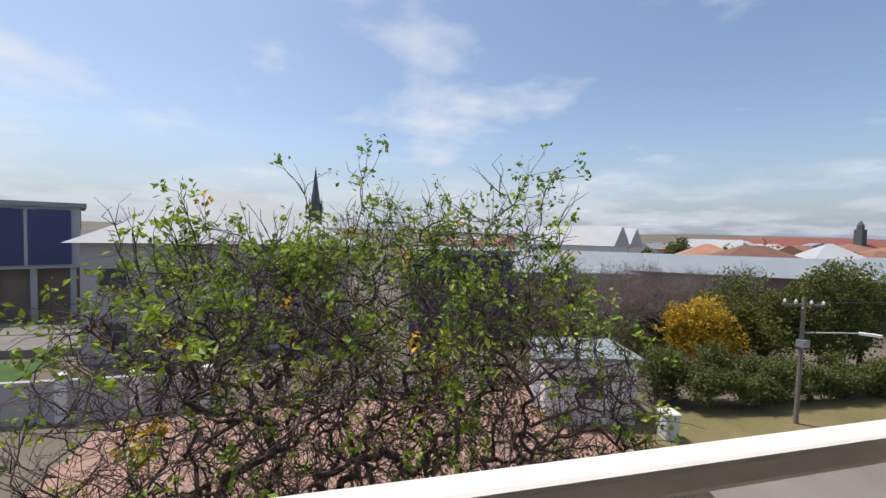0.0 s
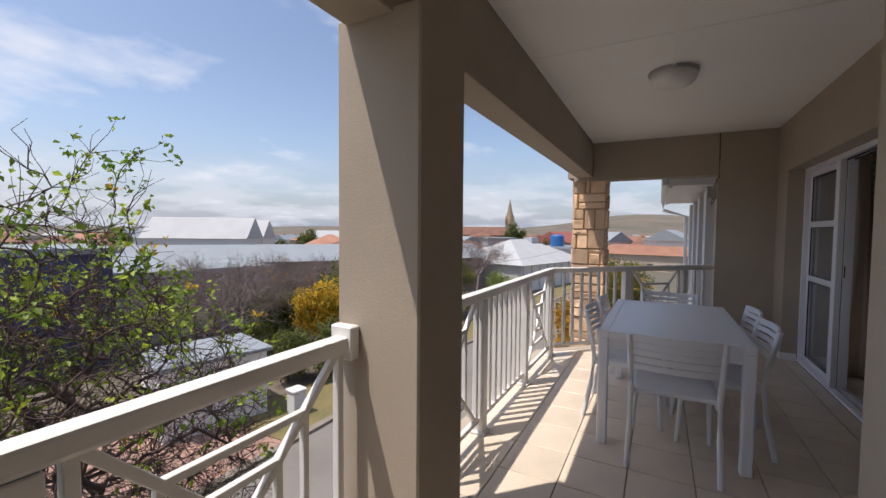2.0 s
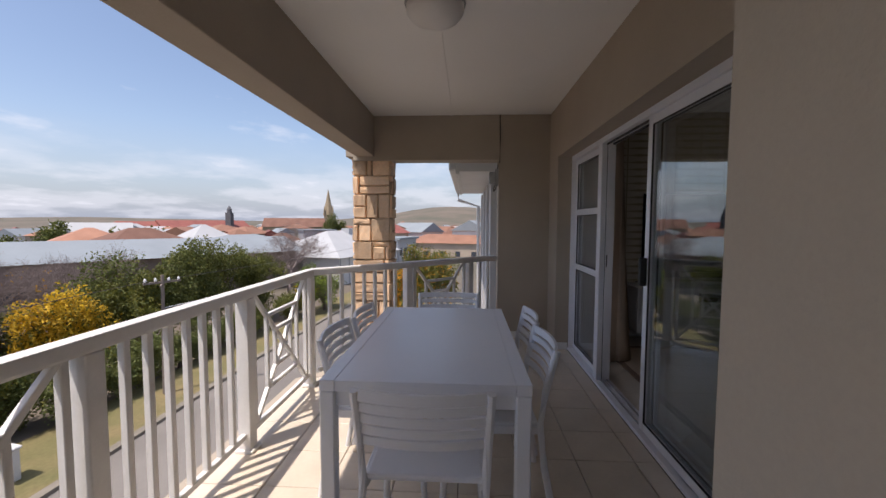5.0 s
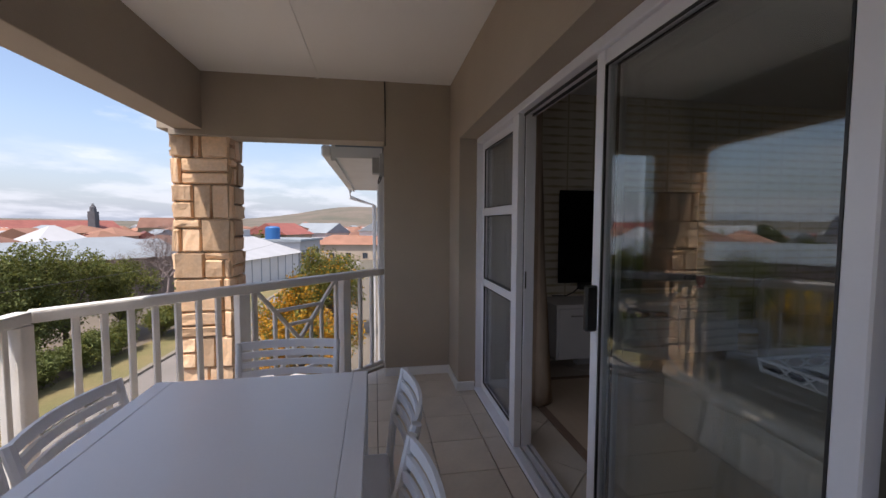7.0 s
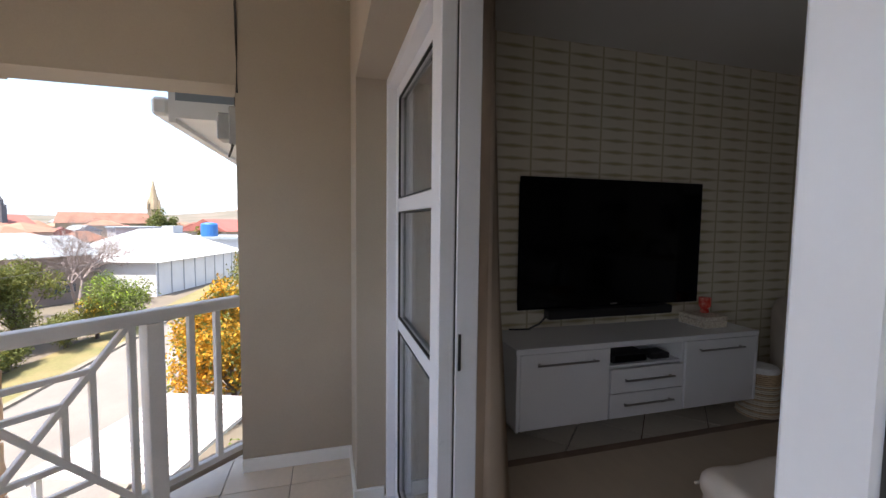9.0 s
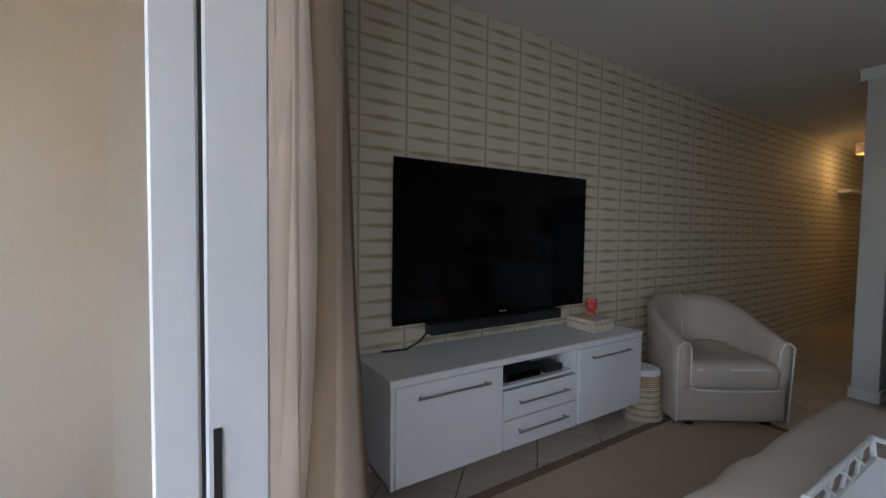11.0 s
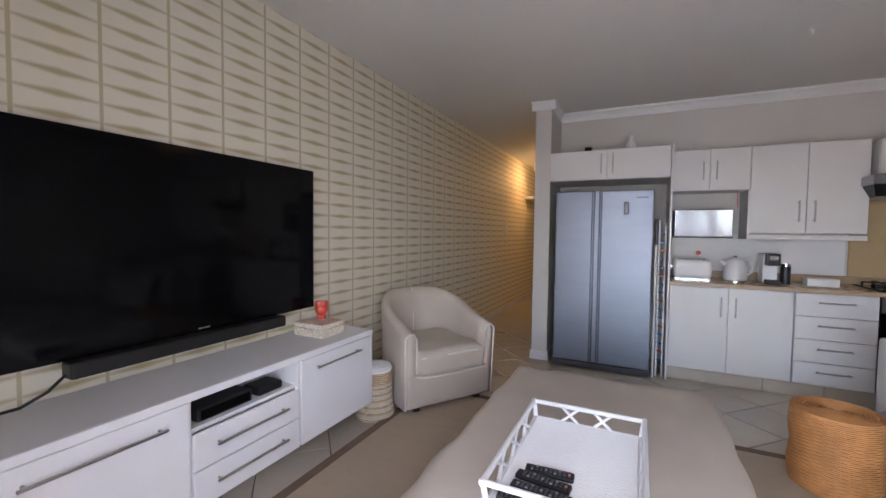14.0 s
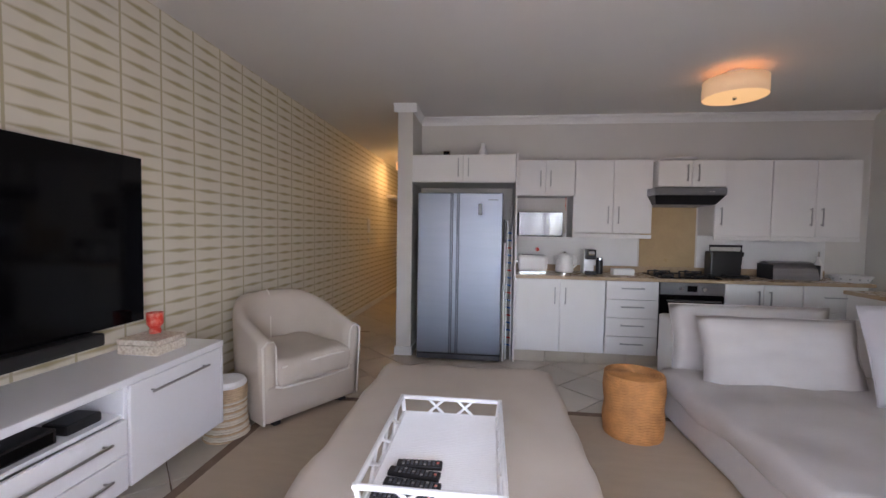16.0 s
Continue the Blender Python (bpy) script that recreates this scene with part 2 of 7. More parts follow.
M = {
    "taupe": shade("taupe_plaster", (0.43, 0.365, 0.29), 0.85, scale=1.3, var=0.05, fine=120, bump=0.25),
    "cream_wall": shade("cream_wall_paint", (0.66, 0.63, 0.58), 0.8, scale=1.2, var=0.03, fine=150, bump=0.08),
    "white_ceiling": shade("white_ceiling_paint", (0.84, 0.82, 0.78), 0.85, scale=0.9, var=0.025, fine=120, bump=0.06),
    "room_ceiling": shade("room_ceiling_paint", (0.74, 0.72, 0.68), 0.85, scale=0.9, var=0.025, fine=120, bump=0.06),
    "white_paint": shade("white_gloss_paint", (0.80, 0.79, 0.77), 0.38, scale=3, var=0.03, fine=80, bump=0.05),
    "white_rail": shade("white_rail_paint", (0.78, 0.76, 0.73), 0.42, scale=5, var=0.05, fine=70, bump=0.12),
    "aluminium_white": shade("white_aluminium", (0.80, 0.80, 0.84), 0.3, scale=2, var=0.02, fine=90, bump=0.02),
    "balcony_tile": shade("cream_ceramic_tile", (0.71, 0.61, 0.49), 0.32, scale=3.0, var=0.07, fine=35, bump=0.06, random_value=0.05),
    "grout": shade("brown_grout", (0.22, 0.16, 0.11), 0.9, scale=10, var=0.15),
    "room_tile": shade("pale_ceramic_tile", (0.58, 0.52, 0.43), 0.3, scale=2.2, var=0.06, fine=30, bump=0.05, random_value=0.06),
    "stone": shade("split_sandstone", (0.79, 0.50, 0.28), 0.9, scale=4.0, var=0.2, fine=38, bump=0.9, second=(0.66, 0.50, 0.36), random_value=0.32),
    "mortar": shade("mortar", (0.44, 0.33, 0.22), 0.95, scale=20, var=0.15),
    "cabinet_white": shade("white_satin_lacquer", (0.82, 0.82, 0.83), 0.35, scale=2, var=0.02, fine=80, bump=0.02),
    "plastic_white": shade("white_plastic", (0.80, 0.81, 0.84), 0.36, scale=2, var=0.02, fine=90, bump=0.03),
    "table_white": shade("white_lacquered_tabletop", (0.84, 0.86, 0.90), 0.42, scale=1.6, var=0.015, fine=70, bump=0.015, coat=0.12),
    "grey_metal": shade("grey_galvanised_metal", (0.42, 0.42, 0.42), 0.45, 0.6, scale=8, var=0.1),
    "cable": shade("dark_cable", (0.05, 0.045, 0.04), 0.6, var=0.05, bump=0),
    "black_rubber": shade("black_rubber", (0.02, 0.02, 0.02), 0.5, var=0.05, bump=0),
    "linen": shade("white_linen", (0.52, 0.48, 0.45), 0.92, scale=4, var=0.04, fine=170, bump=0.25),
    "basket_pale": shade("pale_basket_strand", (0.72, 0.64, 0.50), 0.85, scale=9, var=0.1, fine=80, bump=0.3),
    "curtain": shade("beige_linen", (0.70, 0.59, 0.46), 0.9, scale=5, var=0.06, fine=220, bump=0.3, through=0.48),
    "sheer": shade("white_sheer", (0.82, 0.79, 0.80), 0.9, scale=4, var=0.03, fine=260, bump=0.2, through=0.6),
    "upholstery": shade("beige_upholstery", (0.57, 0.495, 0.41), 0.9, scale=3, var=0.04, fine=240, bump=0.35),
    "piping": shade("cream_piping", (0.74, 0.69, 0.61), 0.8, var=0.04, bump=0.1),
    "rug": shade("sisal_rug", (0.50, 0.40, 0.29), 0.95, scale=5, var=0.03, fine=180, bump=0.8, stretch=(1, 3, 1)),
    "rug_edge": shade("brown_rug_binding", (0.22, 0.15, 0.105), 0.95, scale=8, var=0.08, fine=200, bump=0.5),
    "wicker": shade("honey_wicker", (0.60, 0.27, 0.09), 0.6, scale=14, var=0.14, fine=70, bump=0.5),
    "basket": shade("pale_seagrass", (0.60, 0.43, 0.26), 0.8, scale=16, var=0.16, fine=80, bump=0.5, island=0.15),
    "black_glass": shade("black_screen", (0.003, 0.003, 0.0035), 0.06, scale=2, var=0.02, bump=0, spec=0.18),
    "black_plastic": shade("black_plastic", (0.014, 0.014, 0.015), 0.38, var=0.06, fine=90, bump=0.05),
    "steel": shade("brushed_steel", (0.42, 0.43, 0.46), 0.32, 1.0, scale=3, var=0.06, fine=60, bump=0.05, stretch=(1, 1, 14)),
    "fridge": shade("silver_fridge_steel", (0.25, 0.278, 0.325), 0.46, 0.85, scale=2, var=0.012, fine=50, bump=0.03, stretch=(1, 1, 10)),
    "fridge_dark": shade("dark_fridge_trim", (0.12, 0.13, 0.15), 0.4, 0.6, var=0.05, bump=0),
    "chrome": shade("chrome", (0.7, 0.7, 0.7), 0.15, 1.0, var=0.02, bump=0),
    "mirror_door": shade("mirrored_oven_glass", (0.10, 0.10, 0.102), 0.06, 1.0, var=0.02, bump=0),
    "handle": shade("satin_steel_handle", (0.45, 0.44, 0.43), 0.3, 1.0, var=0.03, bump=0),
    "kitchen_white": shade("white_melamine", (0.74, 0.72, 0.69), 0.4, scale=2, var=0.025, fine=80, bump=0.03),
    "counter": shade("beige_stone_counter", (0.50, 0.36, 0.23), 0.28, scale=18, var=0.1, fine=120, bump=0.03),
    "splash": shade("tan_splashback", (0.52, 0.37, 0.20), 0.3, scale=5, var=0.06, fine=60, bump=0.04),
    "lamp_shade": glow_mat("warm_lamp_shade", (1.0, 0.66, 0.38), 0.013),
    "lamp_bottom": glow_mat("warm_lamp_diffuser", (1.0, 0.62, 0.28), 0.034),
    "dome": shade("opal_glass", (0.75, 0.73, 0.70), 0.35, var=0.02, bump=0),
    "red": shade("red_patterned_tin", (0.72, 0.045, 0.02), 0.4, scale=30, var=0.1, second=(0.85, 0.45, 0.35), spot=0.62, bump=0.05),
    "shellbox": shade("mottled_shell_box", (0.80, 0.72, 0.60), 0.5, scale=70, var=0.12, second=(0.50, 0.38, 0.27), spot=0.60, fine=90, bump=0.2),
    "paper": shade("white_card", (0.78, 0.77, 0.75), 0.7, var=0.02, bump=0.02),
    "blue": shade("blue_plastic", (0.05, 0.22, 0.55), 0.4, var=0.05, bump=0),
    "glass": glass_mat("window_glass"),
    "wallpaper": wallpaper_mat(),
    "asphalt": shade("grey_asphalt", (0.21, 0.19, 0.17), 0.9, scale=0.35, var=0.1, fine=14, bump=0.3),
    "kerb": shade("concrete_kerb", (0.24, 0.21, 0.17), 0.9, scale=2, var=0.12),
    "paver": shade("pink_brick_paving", (0.36, 0.21, 0.16), 0.9, scale=1.5, var=0.12, fine=16, bump=0.5, second=(0.31, 0.20, 0.16)),
    "grass": shade("dry_grass", (0.20, 0.155, 0.07), 0.95, scale=0.6, var=0.25, fine=9, bump=0.6, second=(0.14, 0.13, 0.05)),
    "lawn": shade("green_lawn", (0.06, 0.13, 0.02), 0.95, scale=0.8, var=0.25, fine=10, bump=0.6),
    "ground": shade("dry_ground", (0.165, 0.13, 0.10), 0.95, scale=0.02, var=0.2, fine=0.3, bump=0.2, second=(0.095, 0.092, 0.066)),
    "bark": shade("grey_brown_bark", (0.13, 0.095, 0.075), 0.95, scale=6, var=0.2, fine=40, bump=0.5),
    "twig": shade("grey_twig", (0.10, 0.068, 0.06), 0.95, scale=3, var=0.15, fine=30, bump=0.2),
    "pale_twig": shade("pale_bare_twig", (0.24, 0.19, 0.175), 0.95, scale=3, var=0.15, fine=30, bump=0.2),
    "leaf": shade("spring_leaf", (0.38, 0.47, 0.05), 0.55, through=0.38, scale=1.6, var=0.25, fine=12, bump=0.1, second=(0.11, 0.21, 0.025), island=0.45),
    "leaf_dark": shade("dark_leaf", (0.11, 0.14, 0.036), 0.7, through=0.3, scale=0.5, var=0.25, fine=6, bump=0.1, second=(0.14, 0.15, 0.04), island=0.4),
    "leaf_olive": shade("olive_leaf", (0.17, 0.165, 0.022), 0.7, through=0.3, scale=0.4, var=0.2, fine=6, bump=0.1, second=(0.09, 0.10, 0.02), island=0.35),
    "leaf_yellow": shade("yellow_leaf", (0.72, 0.46, 0.02), 0.7, through=0.35, scale=0.6, var=0.2, fine=6, bump=0.1, second=(0.50, 0.33, 0.03), island=0.3),
    "leaf_orange": shade("orange_leaf", (0.60, 0.27, 0.012), 0.7, through=0.35, scale=0.5, var=0.2, fine=6, bump=0.1, second=(0.40, 0.24, 0.02), island=0.3),
    "roof_white": shade("white_sheet_roof", (0.42, 0.43, 0.44), 0.75, scale=0.5, var=0.04, fine=4, bump=0.1),
    "roof_grey": shade("pale_grey_sheet_roof", (0.25, 0.285, 0.31), 0.8, scale=0.3, var=0.06, fine=4, bump=0.1),
    "roof_red": shade("red_roof", (0.25, 0.08, 0.062), 0.7, scale=0.4, var=0.1, fine=5, bump=0.2, random_value=0.2),
    "roof_terracotta": shade("terracotta_roof", (0.34, 0.17, 0.11), 0.8, scale=0.4, var=0.12, fine=6, bump=0.3, random_value=0.25),
    "roof_brown": shade("brown_roof", (0.20, 0.10, 0.07), 0.85, scale=0.4, var=0.12, fine=6, bump=0.3),
    "wall_white": shade("white_house_wall", (0.66, 0.65, 0.64), 0.85, scale=0.4, var=0.05, fine=6, bump=0.1, random_value=0.08),
    "wall_lilac": shade("grey_lilac_wall", (0.42, 0.39, 0.41), 0.85, scale=0.4, var=0.05, fine=6, bump=0.1),
    "wall_grey": shade("grey_house_wall", (0.40, 0.41, 0.43), 0.85, scale=0.4, var=0.06, fine=6, bump=0.1),
    "wall_beige": shade("beige_house_wall", (0.45, 0.37, 0.29), 0.85, scale=0.4, var=0.08, fine=6, bump=0.1, random_value=0.15),
    "wall_brown": shade("brown_wall", (0.23, 0.18, 0.15), 0.9, scale=0.4, var=0.1, fine=6, bump=0.1),
    "wall_blue": shade("dark_blue_cladding", (0.045, 0.055, 0.15), 0.5, scale=0.5, var=0.08, fine=6, bump=0.05),
    "far_pane": shade("dark_window_pane", (0.05, 0.06, 0.075), 0.15, scale=0.5, var=0.05, bump=0),
    "spire_stone": shade("grey_spire_stone", (0.13, 0.13, 0.14), 0.9, scale=0.5, var=0.1, fine=3, bump=0.2),
    "sand_stone": shade("sandstone_church", (0.33, 0.26, 0.17), 0.9, scale=0.5, var=0.1, fine=3, bump=0.2),
    "tank": shade("blue_water_tank", (0.02, 0.13, 0.36), 0.5, var=0.05, bump=0),
    "pole_wood": shade("weathered_pole_wood", (0.22, 0.18, 0.15), 0.9, scale=3, var=0.12, fine=30, bump=0.3),
    "deck": shade("grey_deck_board", (0.46, 0.42, 0.40), 0.8, scale=2, var=0.1, fine=20, bump=0.3, random_value=0.1),
}


# ---- building helpers ----
def box_into(bm, x0, y0, z0, x1, y1, z1, bevel=0.0, seg=1):
    geo = bmesh.ops.create_cube(bm, size=1, matrix=Matrix.LocRotScale(((x0 + x1) / 2, (y0 + y1) / 2, (z0 + z1) / 2), None, (abs(x1 - x0), abs(y1 - y0), abs(z1 - z0))))
    if bevel:
        edges = list({e for v in geo["verts"] for e in v.link_edges})
        bmesh.ops.bevel(bm, geom=edges, offset=bevel, segments=seg, affect="EDGES", profile=0.6)
    return bm


def box(x0, y0, z0, x1, y1, z1, bevel=0.0, seg=1):
    return box_into(bmesh.new(), x0, y0, z0, x1, y1, z1, bevel, seg)


def finish(name, bm, material, smooth=False):
    me = bpy.data.meshes.new(name)
    bm.to_mesh(me)
    bm.free()
    me.materials.append(M[material] if isinstance(material, str) else material)
    if smooth:
        me.polygons.foreach_set("use_smooth", [True] * len(me.polygons))
    return new(name, me)


def part(name, bm, material, parent, label="", smooth=False):
    ob = finish(name, bm, material, smooth)
    ob.parent = parent
    if label:
        tagged(ob, label)
    return ob


def single(name, bm, material, label, category, group="", kind="", smooth=False, at=None):
    ob = finish(name, bm, material, smooth)
    if at is not None:
        ob.matrix_world = at
    return tagged(ob, label, category, group, kind)


def thing(name, at, label, category, group="", kind=""):
    ob = new(name)
    ob.empty_display_size = 0.1
    ob.matrix_world = at
    return tagged(ob, label, category, group, kind)


def mesh_data(name, verts, faces, material, smooth=False):
    me = bpy.data.meshes.new(name)
    me.from_pydata(verts, [], faces)
    me.materials.append(M[material])
    if smooth:
        me.polygons.foreach_set("use_smooth", [True] * len(me.polygons))
    me.update()
    return me


def bar_into(bm, a, b, w, d=None, bevel=0.0):
    """A square bar from a to b."""
    a, b = Vector(a), Vector(b)
    d = d or w
    way = b - a
    q = way.to_track_quat("Z", "Y")
    geo = bmesh.ops.create_cube(bm, size=1, matrix=Matrix.LocRotScale((a + b) / 2, q, (w, d, way.length)))
    if bevel:
        bmesh.ops.bevel(bm, geom=list({e for v in geo["verts"] for e in v.link_edges}), offset=bevel, segments=1, affect="EDGES")
    return bm


def bar(a, b, w, d=None, bevel=0.0):
    return bar_into(bmesh.new(), a, b, w, d, bevel)


def rod_into(bm, a, b, r0, r1=None, seg=10):
    a, b = Vector(a), Vector(b)
    way = b - a
    bmesh.ops.create_cone(bm, cap_ends=True, segments=seg, radius1=r0, radius2=r0 if r1 is None else r1, depth=way.length, matrix=Matrix.LocRotScale((a + b) / 2, way.to_track_quat("Z", "Y"), None))
    return bm


def rod(a, b, r0, r1=None, seg=10):
    return rod_into(bmesh.new(), a, b, r0, r1, seg)


def tube(points, r, seg=6):
    """A round tube along a list of points."""
    bm = bmesh.new()
    pts = [Vector(p) for p in points]
    rings = []
    for i, p in enumerate(pts):
        way = (pts[min(i + 1, len(pts) - 1)] - pts[max(i - 1, 0)]).normalized()
        q = way.to_track_quat("Z", "Y")
        rings.append([bm.verts.new(p + q @ Vector((r * math.cos(k * math.tau / seg), r * math.sin(k * math.tau / seg), 0))) for k in range(seg)])
    for a, b in zip(rings, rings[1:]):
        for k in range(seg):
            bm.faces.new((a[k], a[(k + 1) % seg], b[(k + 1) % seg], b[k]))
    bm.faces.new(rings[0][::-1])
    bm.faces.new(rings[-1])
    return bm


def prism(outline, z0, z1):
    """An upright prism over a plan outline."""
    bm = bmesh.new()
    lo = [bm.verts.new((x, y, z0)) for x, y in outline]
    hi = [bm.verts.new((x, y, z1)) for x, y in outline]
    bm.faces.new(lo[::-1])
    bm.faces.new(hi)
    for i in range(len(lo)):
        k = (i + 1) % len(lo)
        bm.faces.new((lo[i], lo[k], hi[k], hi[i]))
    bmesh.ops.recalc_face_normals(bm, faces=bm.faces)
    return bm


def turned(profile, seg=24):
    """A body of revolution round z from (radius, height) pairs."""
    bm = bmesh.new()
    rings = [[bm.verts.new((max(r, 0.0005) * math.cos(k * math.tau / seg), max(r, 0.0005) * math.sin(k * math.tau / seg), z)) for k in range(seg)] for r, z in profile]
    for a, b in zip(rings, rings[1:]):
        for k in range(seg):
            bm.faces.new((a[k], a[(k + 1) % seg], b[(k + 1) % seg], b[k]))
    bm.faces.new(rings[0][::-1])
    bm.faces.new(rings[-1])
    bmesh.ops.recalc_face_normals(bm, faces=bm.faces)
    return bm


def soft_box(x0, y0, z0, x1, y1, z1, bevel, wave=0.01, scale=2.5, seg=3, cuts=8):
    """A stuffed, slightly uneven block."""
    bm = bmesh.new()
    bmesh.ops.create_cube(bm, size=1, matrix=Matrix.LocRotScale(((x0 + x1) / 2, (y0 + y1) / 2, (z0 + z1) / 2), None, (x1 - x0, y1 - y0, z1 - z0)))
    bmesh.ops.bevel(bm, geom=bm.edges[:], offset=bevel, segments=seg, affect="EDGES", profile=0.5)
    bmesh.ops.subdivide_edges(bm, edges=[e for e in bm.edges if e.calc_length() > 0.12], cuts=cuts, use_grid_fill=True)
    for v in bm.verts:
        k = noise.noise_vector(v.co * scale + Vector((x0, y0, 0)))
        v.co += k * wave
    return bm


IDENTITY = Matrix.Identity(4)

# ---- the building's shell ----
CEIL, ROOM_CEIL = 2.614, 2.66
FACE = 0.155                      # outer face of the facade wall
INNER = -0.12                     # its inner face
DOOR_L, DOOR_R, DOOR_TOP = 5.925, 2.34, 2.065
END_X = 6.345
TV_X = 6.52
BACK_Y = -5.22

single("floor_slab", prism([(-3.0, -10.6), (7.0, -10.6), (7.0, 0.45), (6.62, 0.69), (4.87, 2.50), (-3.0, 2.50)], -0.32, -0.018), "grout", "brown-jointed concrete floor slab under the tiles", "floor", kind="structure")
slab_edge = single("balcony_edge", prism([(-3.0, 2.505), (4.87, 2.505), (6.70, 0.69), (6.78, 0.76), (4.92, 2.60), (-3.0, 2.60)], -0.45, 0.0), "taupe", "taupe plastered edge of the balcony slab", "floor edge", kind="structure")

wall = single("wall_facade", box(DOOR_L, INNER, 0, END_X, FACE, CEIL + 0.3), "taupe", "taupe plastered wall beside the sliding door", "wall", kind="structure")
part("lintel", box(DOOR_R, INNER, DOOR_TOP, DOOR_L, FACE, CEIL + 0.3), "taupe", wall)
part("wall_panel", box(-3.0, INNER, 0, DOOR_R, FACE, CEIL + 0.3), "taupe", wall)
single("wall_pier", box(1.42, FACE, 0, 2.16, 0.73, CEIL, 0.006), "taupe", "taupe plastered wall pier that juts onto the balcony", "wall", kind="structure")
end = single("wall_end", box(END_X, 0.0, -0.3, END_X + 0.24, 0.745, CEIL + 0.3), "taupe", "taupe plastered end wall of the balcony", "wall", kind="structure")
part("end_beam", box(END_X, 0.745, 2.10, END_X + 0.24, 2.47, CEIL + 0.3), "taupe", end)
single("wall_balcony_back", box(-3.2, 0.155, 0, -3.0, 2.6, CEIL + 0.3), "taupe", "plain taupe plastered wall closing the balcony", "wall", kind="structure")
single("beam_front", box(-3.0, 2.215, 2.145, END_X - 0.002, 2.43, CEIL + 0.3, 0.004), "taupe", "long taupe plastered beam over the balcony edge", "beam", kind="structure")
single("pillar_plaster", box(1.48, 2.10, -6.4, 1.84, 2.475, 2.17, 0.008), "taupe", "square taupe plastered pillar holding the balcony beam", "pillar", kind="structure")
ceil = single("ceiling_balcony", box(-3.0, FACE, CEIL, END_X, 2.215, CEIL + 0.1), "white_ceiling", "white board balcony ceiling with thin cover strips", "ceiling", kind="structure")
part("strip", box(-3.0, 1.288, CEIL - 0.008, END_X, 1.312, CEIL), "white_ceiling", ceil)
for x in (-0.2, 3.2):
    part("strip", box(x, FACE, CEIL - 0.003, x + 0.03, 2.215, CEIL), "white_ceiling", ceil)
base = single("baseboard_balcony", box(END_X - 0.014, 0.155, 0, END_X, 0.745, 0.075, 0.003), "white_paint", "white skirting at the foot of the balcony walls", "skirting", kind="structure")
part("skirting", box(DOOR_L - 0.004, FACE, 0, END_X - 0.014, FACE + 0.014, 0.075, 0.003), "white_paint", base)
part("skirting", box(DOOR_L - 0.014, 0.02, 0, DOOR_L, FACE + 0.014, 0.075, 0.003), "white_paint", base)

# roof over everything and the storeys below
single("roof_slab", box(-3.2, -10.6, CEIL + 0.3, 7.0, 2.47, CEIL + 0.5), "roof_grey", "grey roof edge above the balcony", "roof", kind="structure")
single("wall_storeys_below", box(-3.0, -10.6, -6.5, 6.9, 0.1, -0.33), "taupe", "taupe plastered storeys below the balcony", "wall", kind="structure")

# the room
single("wall_television", box(TV_X, -10.4, 0, TV_X + 0.2, INNER, ROOM_CEIL + 0.2), "wallpaper", "wall papered in cream with rows of olive lens-shaped marks", "wall", kind="structure")
fill = single("wall_window_side", box(DOOR_L, INNER - 0.02, 0, TV_X, INNER - 0.002, ROOM_CEIL), "cream_wall", "cream painted wall round the sliding door", "wall", kind="structure")
part("wall_panel", box(0.0, INNER - 0.02, 0, DOOR_R, INNER - 0.002, ROOM_CEIL), "cream_wall", fill)
part("wall_panel", box(DOOR_R, INNER - 0.02, DOOR_TOP, DOOR_L, INNER - 0.002, ROOM_CEIL), "cream_wall", fill)
single("wall_kitchen", box(-0.2, BACK_Y - 0.2, 0, 5.31, BACK_Y, ROOM_CEIL), "cream_wall", "cream painted kitchen wall above the cupboards", "wall", kind="structure")
single("wall_room_side", box(0.3, BACK_Y, 0, 0.5, INNER, ROOM_CEIL), "cream_wall", "plain cream painted room wall", "wall", kind="structure")
single("wall_corridor", box(5.31, -10.4, 0, 5.47, -4.65, ROOM_CEIL - 0.002, 0.004), "cream_wall", "cream painted wall end between fridge and passage", "wall", kind="structure")
single("wall_corridor_end", box(5.3, -10.6, 0, TV_X + 0.2, -10.4, ROOM_CEIL), "cream_wall", "cream wall at the end of the passage", "wall", kind="structure")
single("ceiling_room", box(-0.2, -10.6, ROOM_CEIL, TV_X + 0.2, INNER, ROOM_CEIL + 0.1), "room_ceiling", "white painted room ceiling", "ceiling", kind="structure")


def cornice(name, a, b, side, parent=None, k=1.0):
    """A hollow cornice along a to b; side: the way from the wall into the room."""
    a, b, s = Vector(a), Vector(b), Vector(side)
    bm = bmesh.new()
    pts = [(0.0, -0.085), (0.012, -0.085), (0.02, -0.06), (0.045, -0.03), (0.075, -0.016), (0.08, 0.0), (0.0, 0.0)]
    rings = [[bm.verts.new(p + s * u * k + Vector((0, 0, v))) for u, v in pts] for p in (a, b)]
    for i in range(len(pts)):
        k = (i + 1) % len(pts)
        bm.faces.new((rings[0][i], rings[0][k], rings[1][k], rings[1][i]))
    bm.faces.new(rings[0])
    bm.faces.new(rings[1][::-1])
    bmesh.ops.recalc_face_normals(bm, faces=bm.faces)
    if parent:
        return part("cornice", bm, "white_paint", parent)
    return single(name, bm, "white_paint", "white moulded cornice under the room ceiling", "cornice", kind="structure")


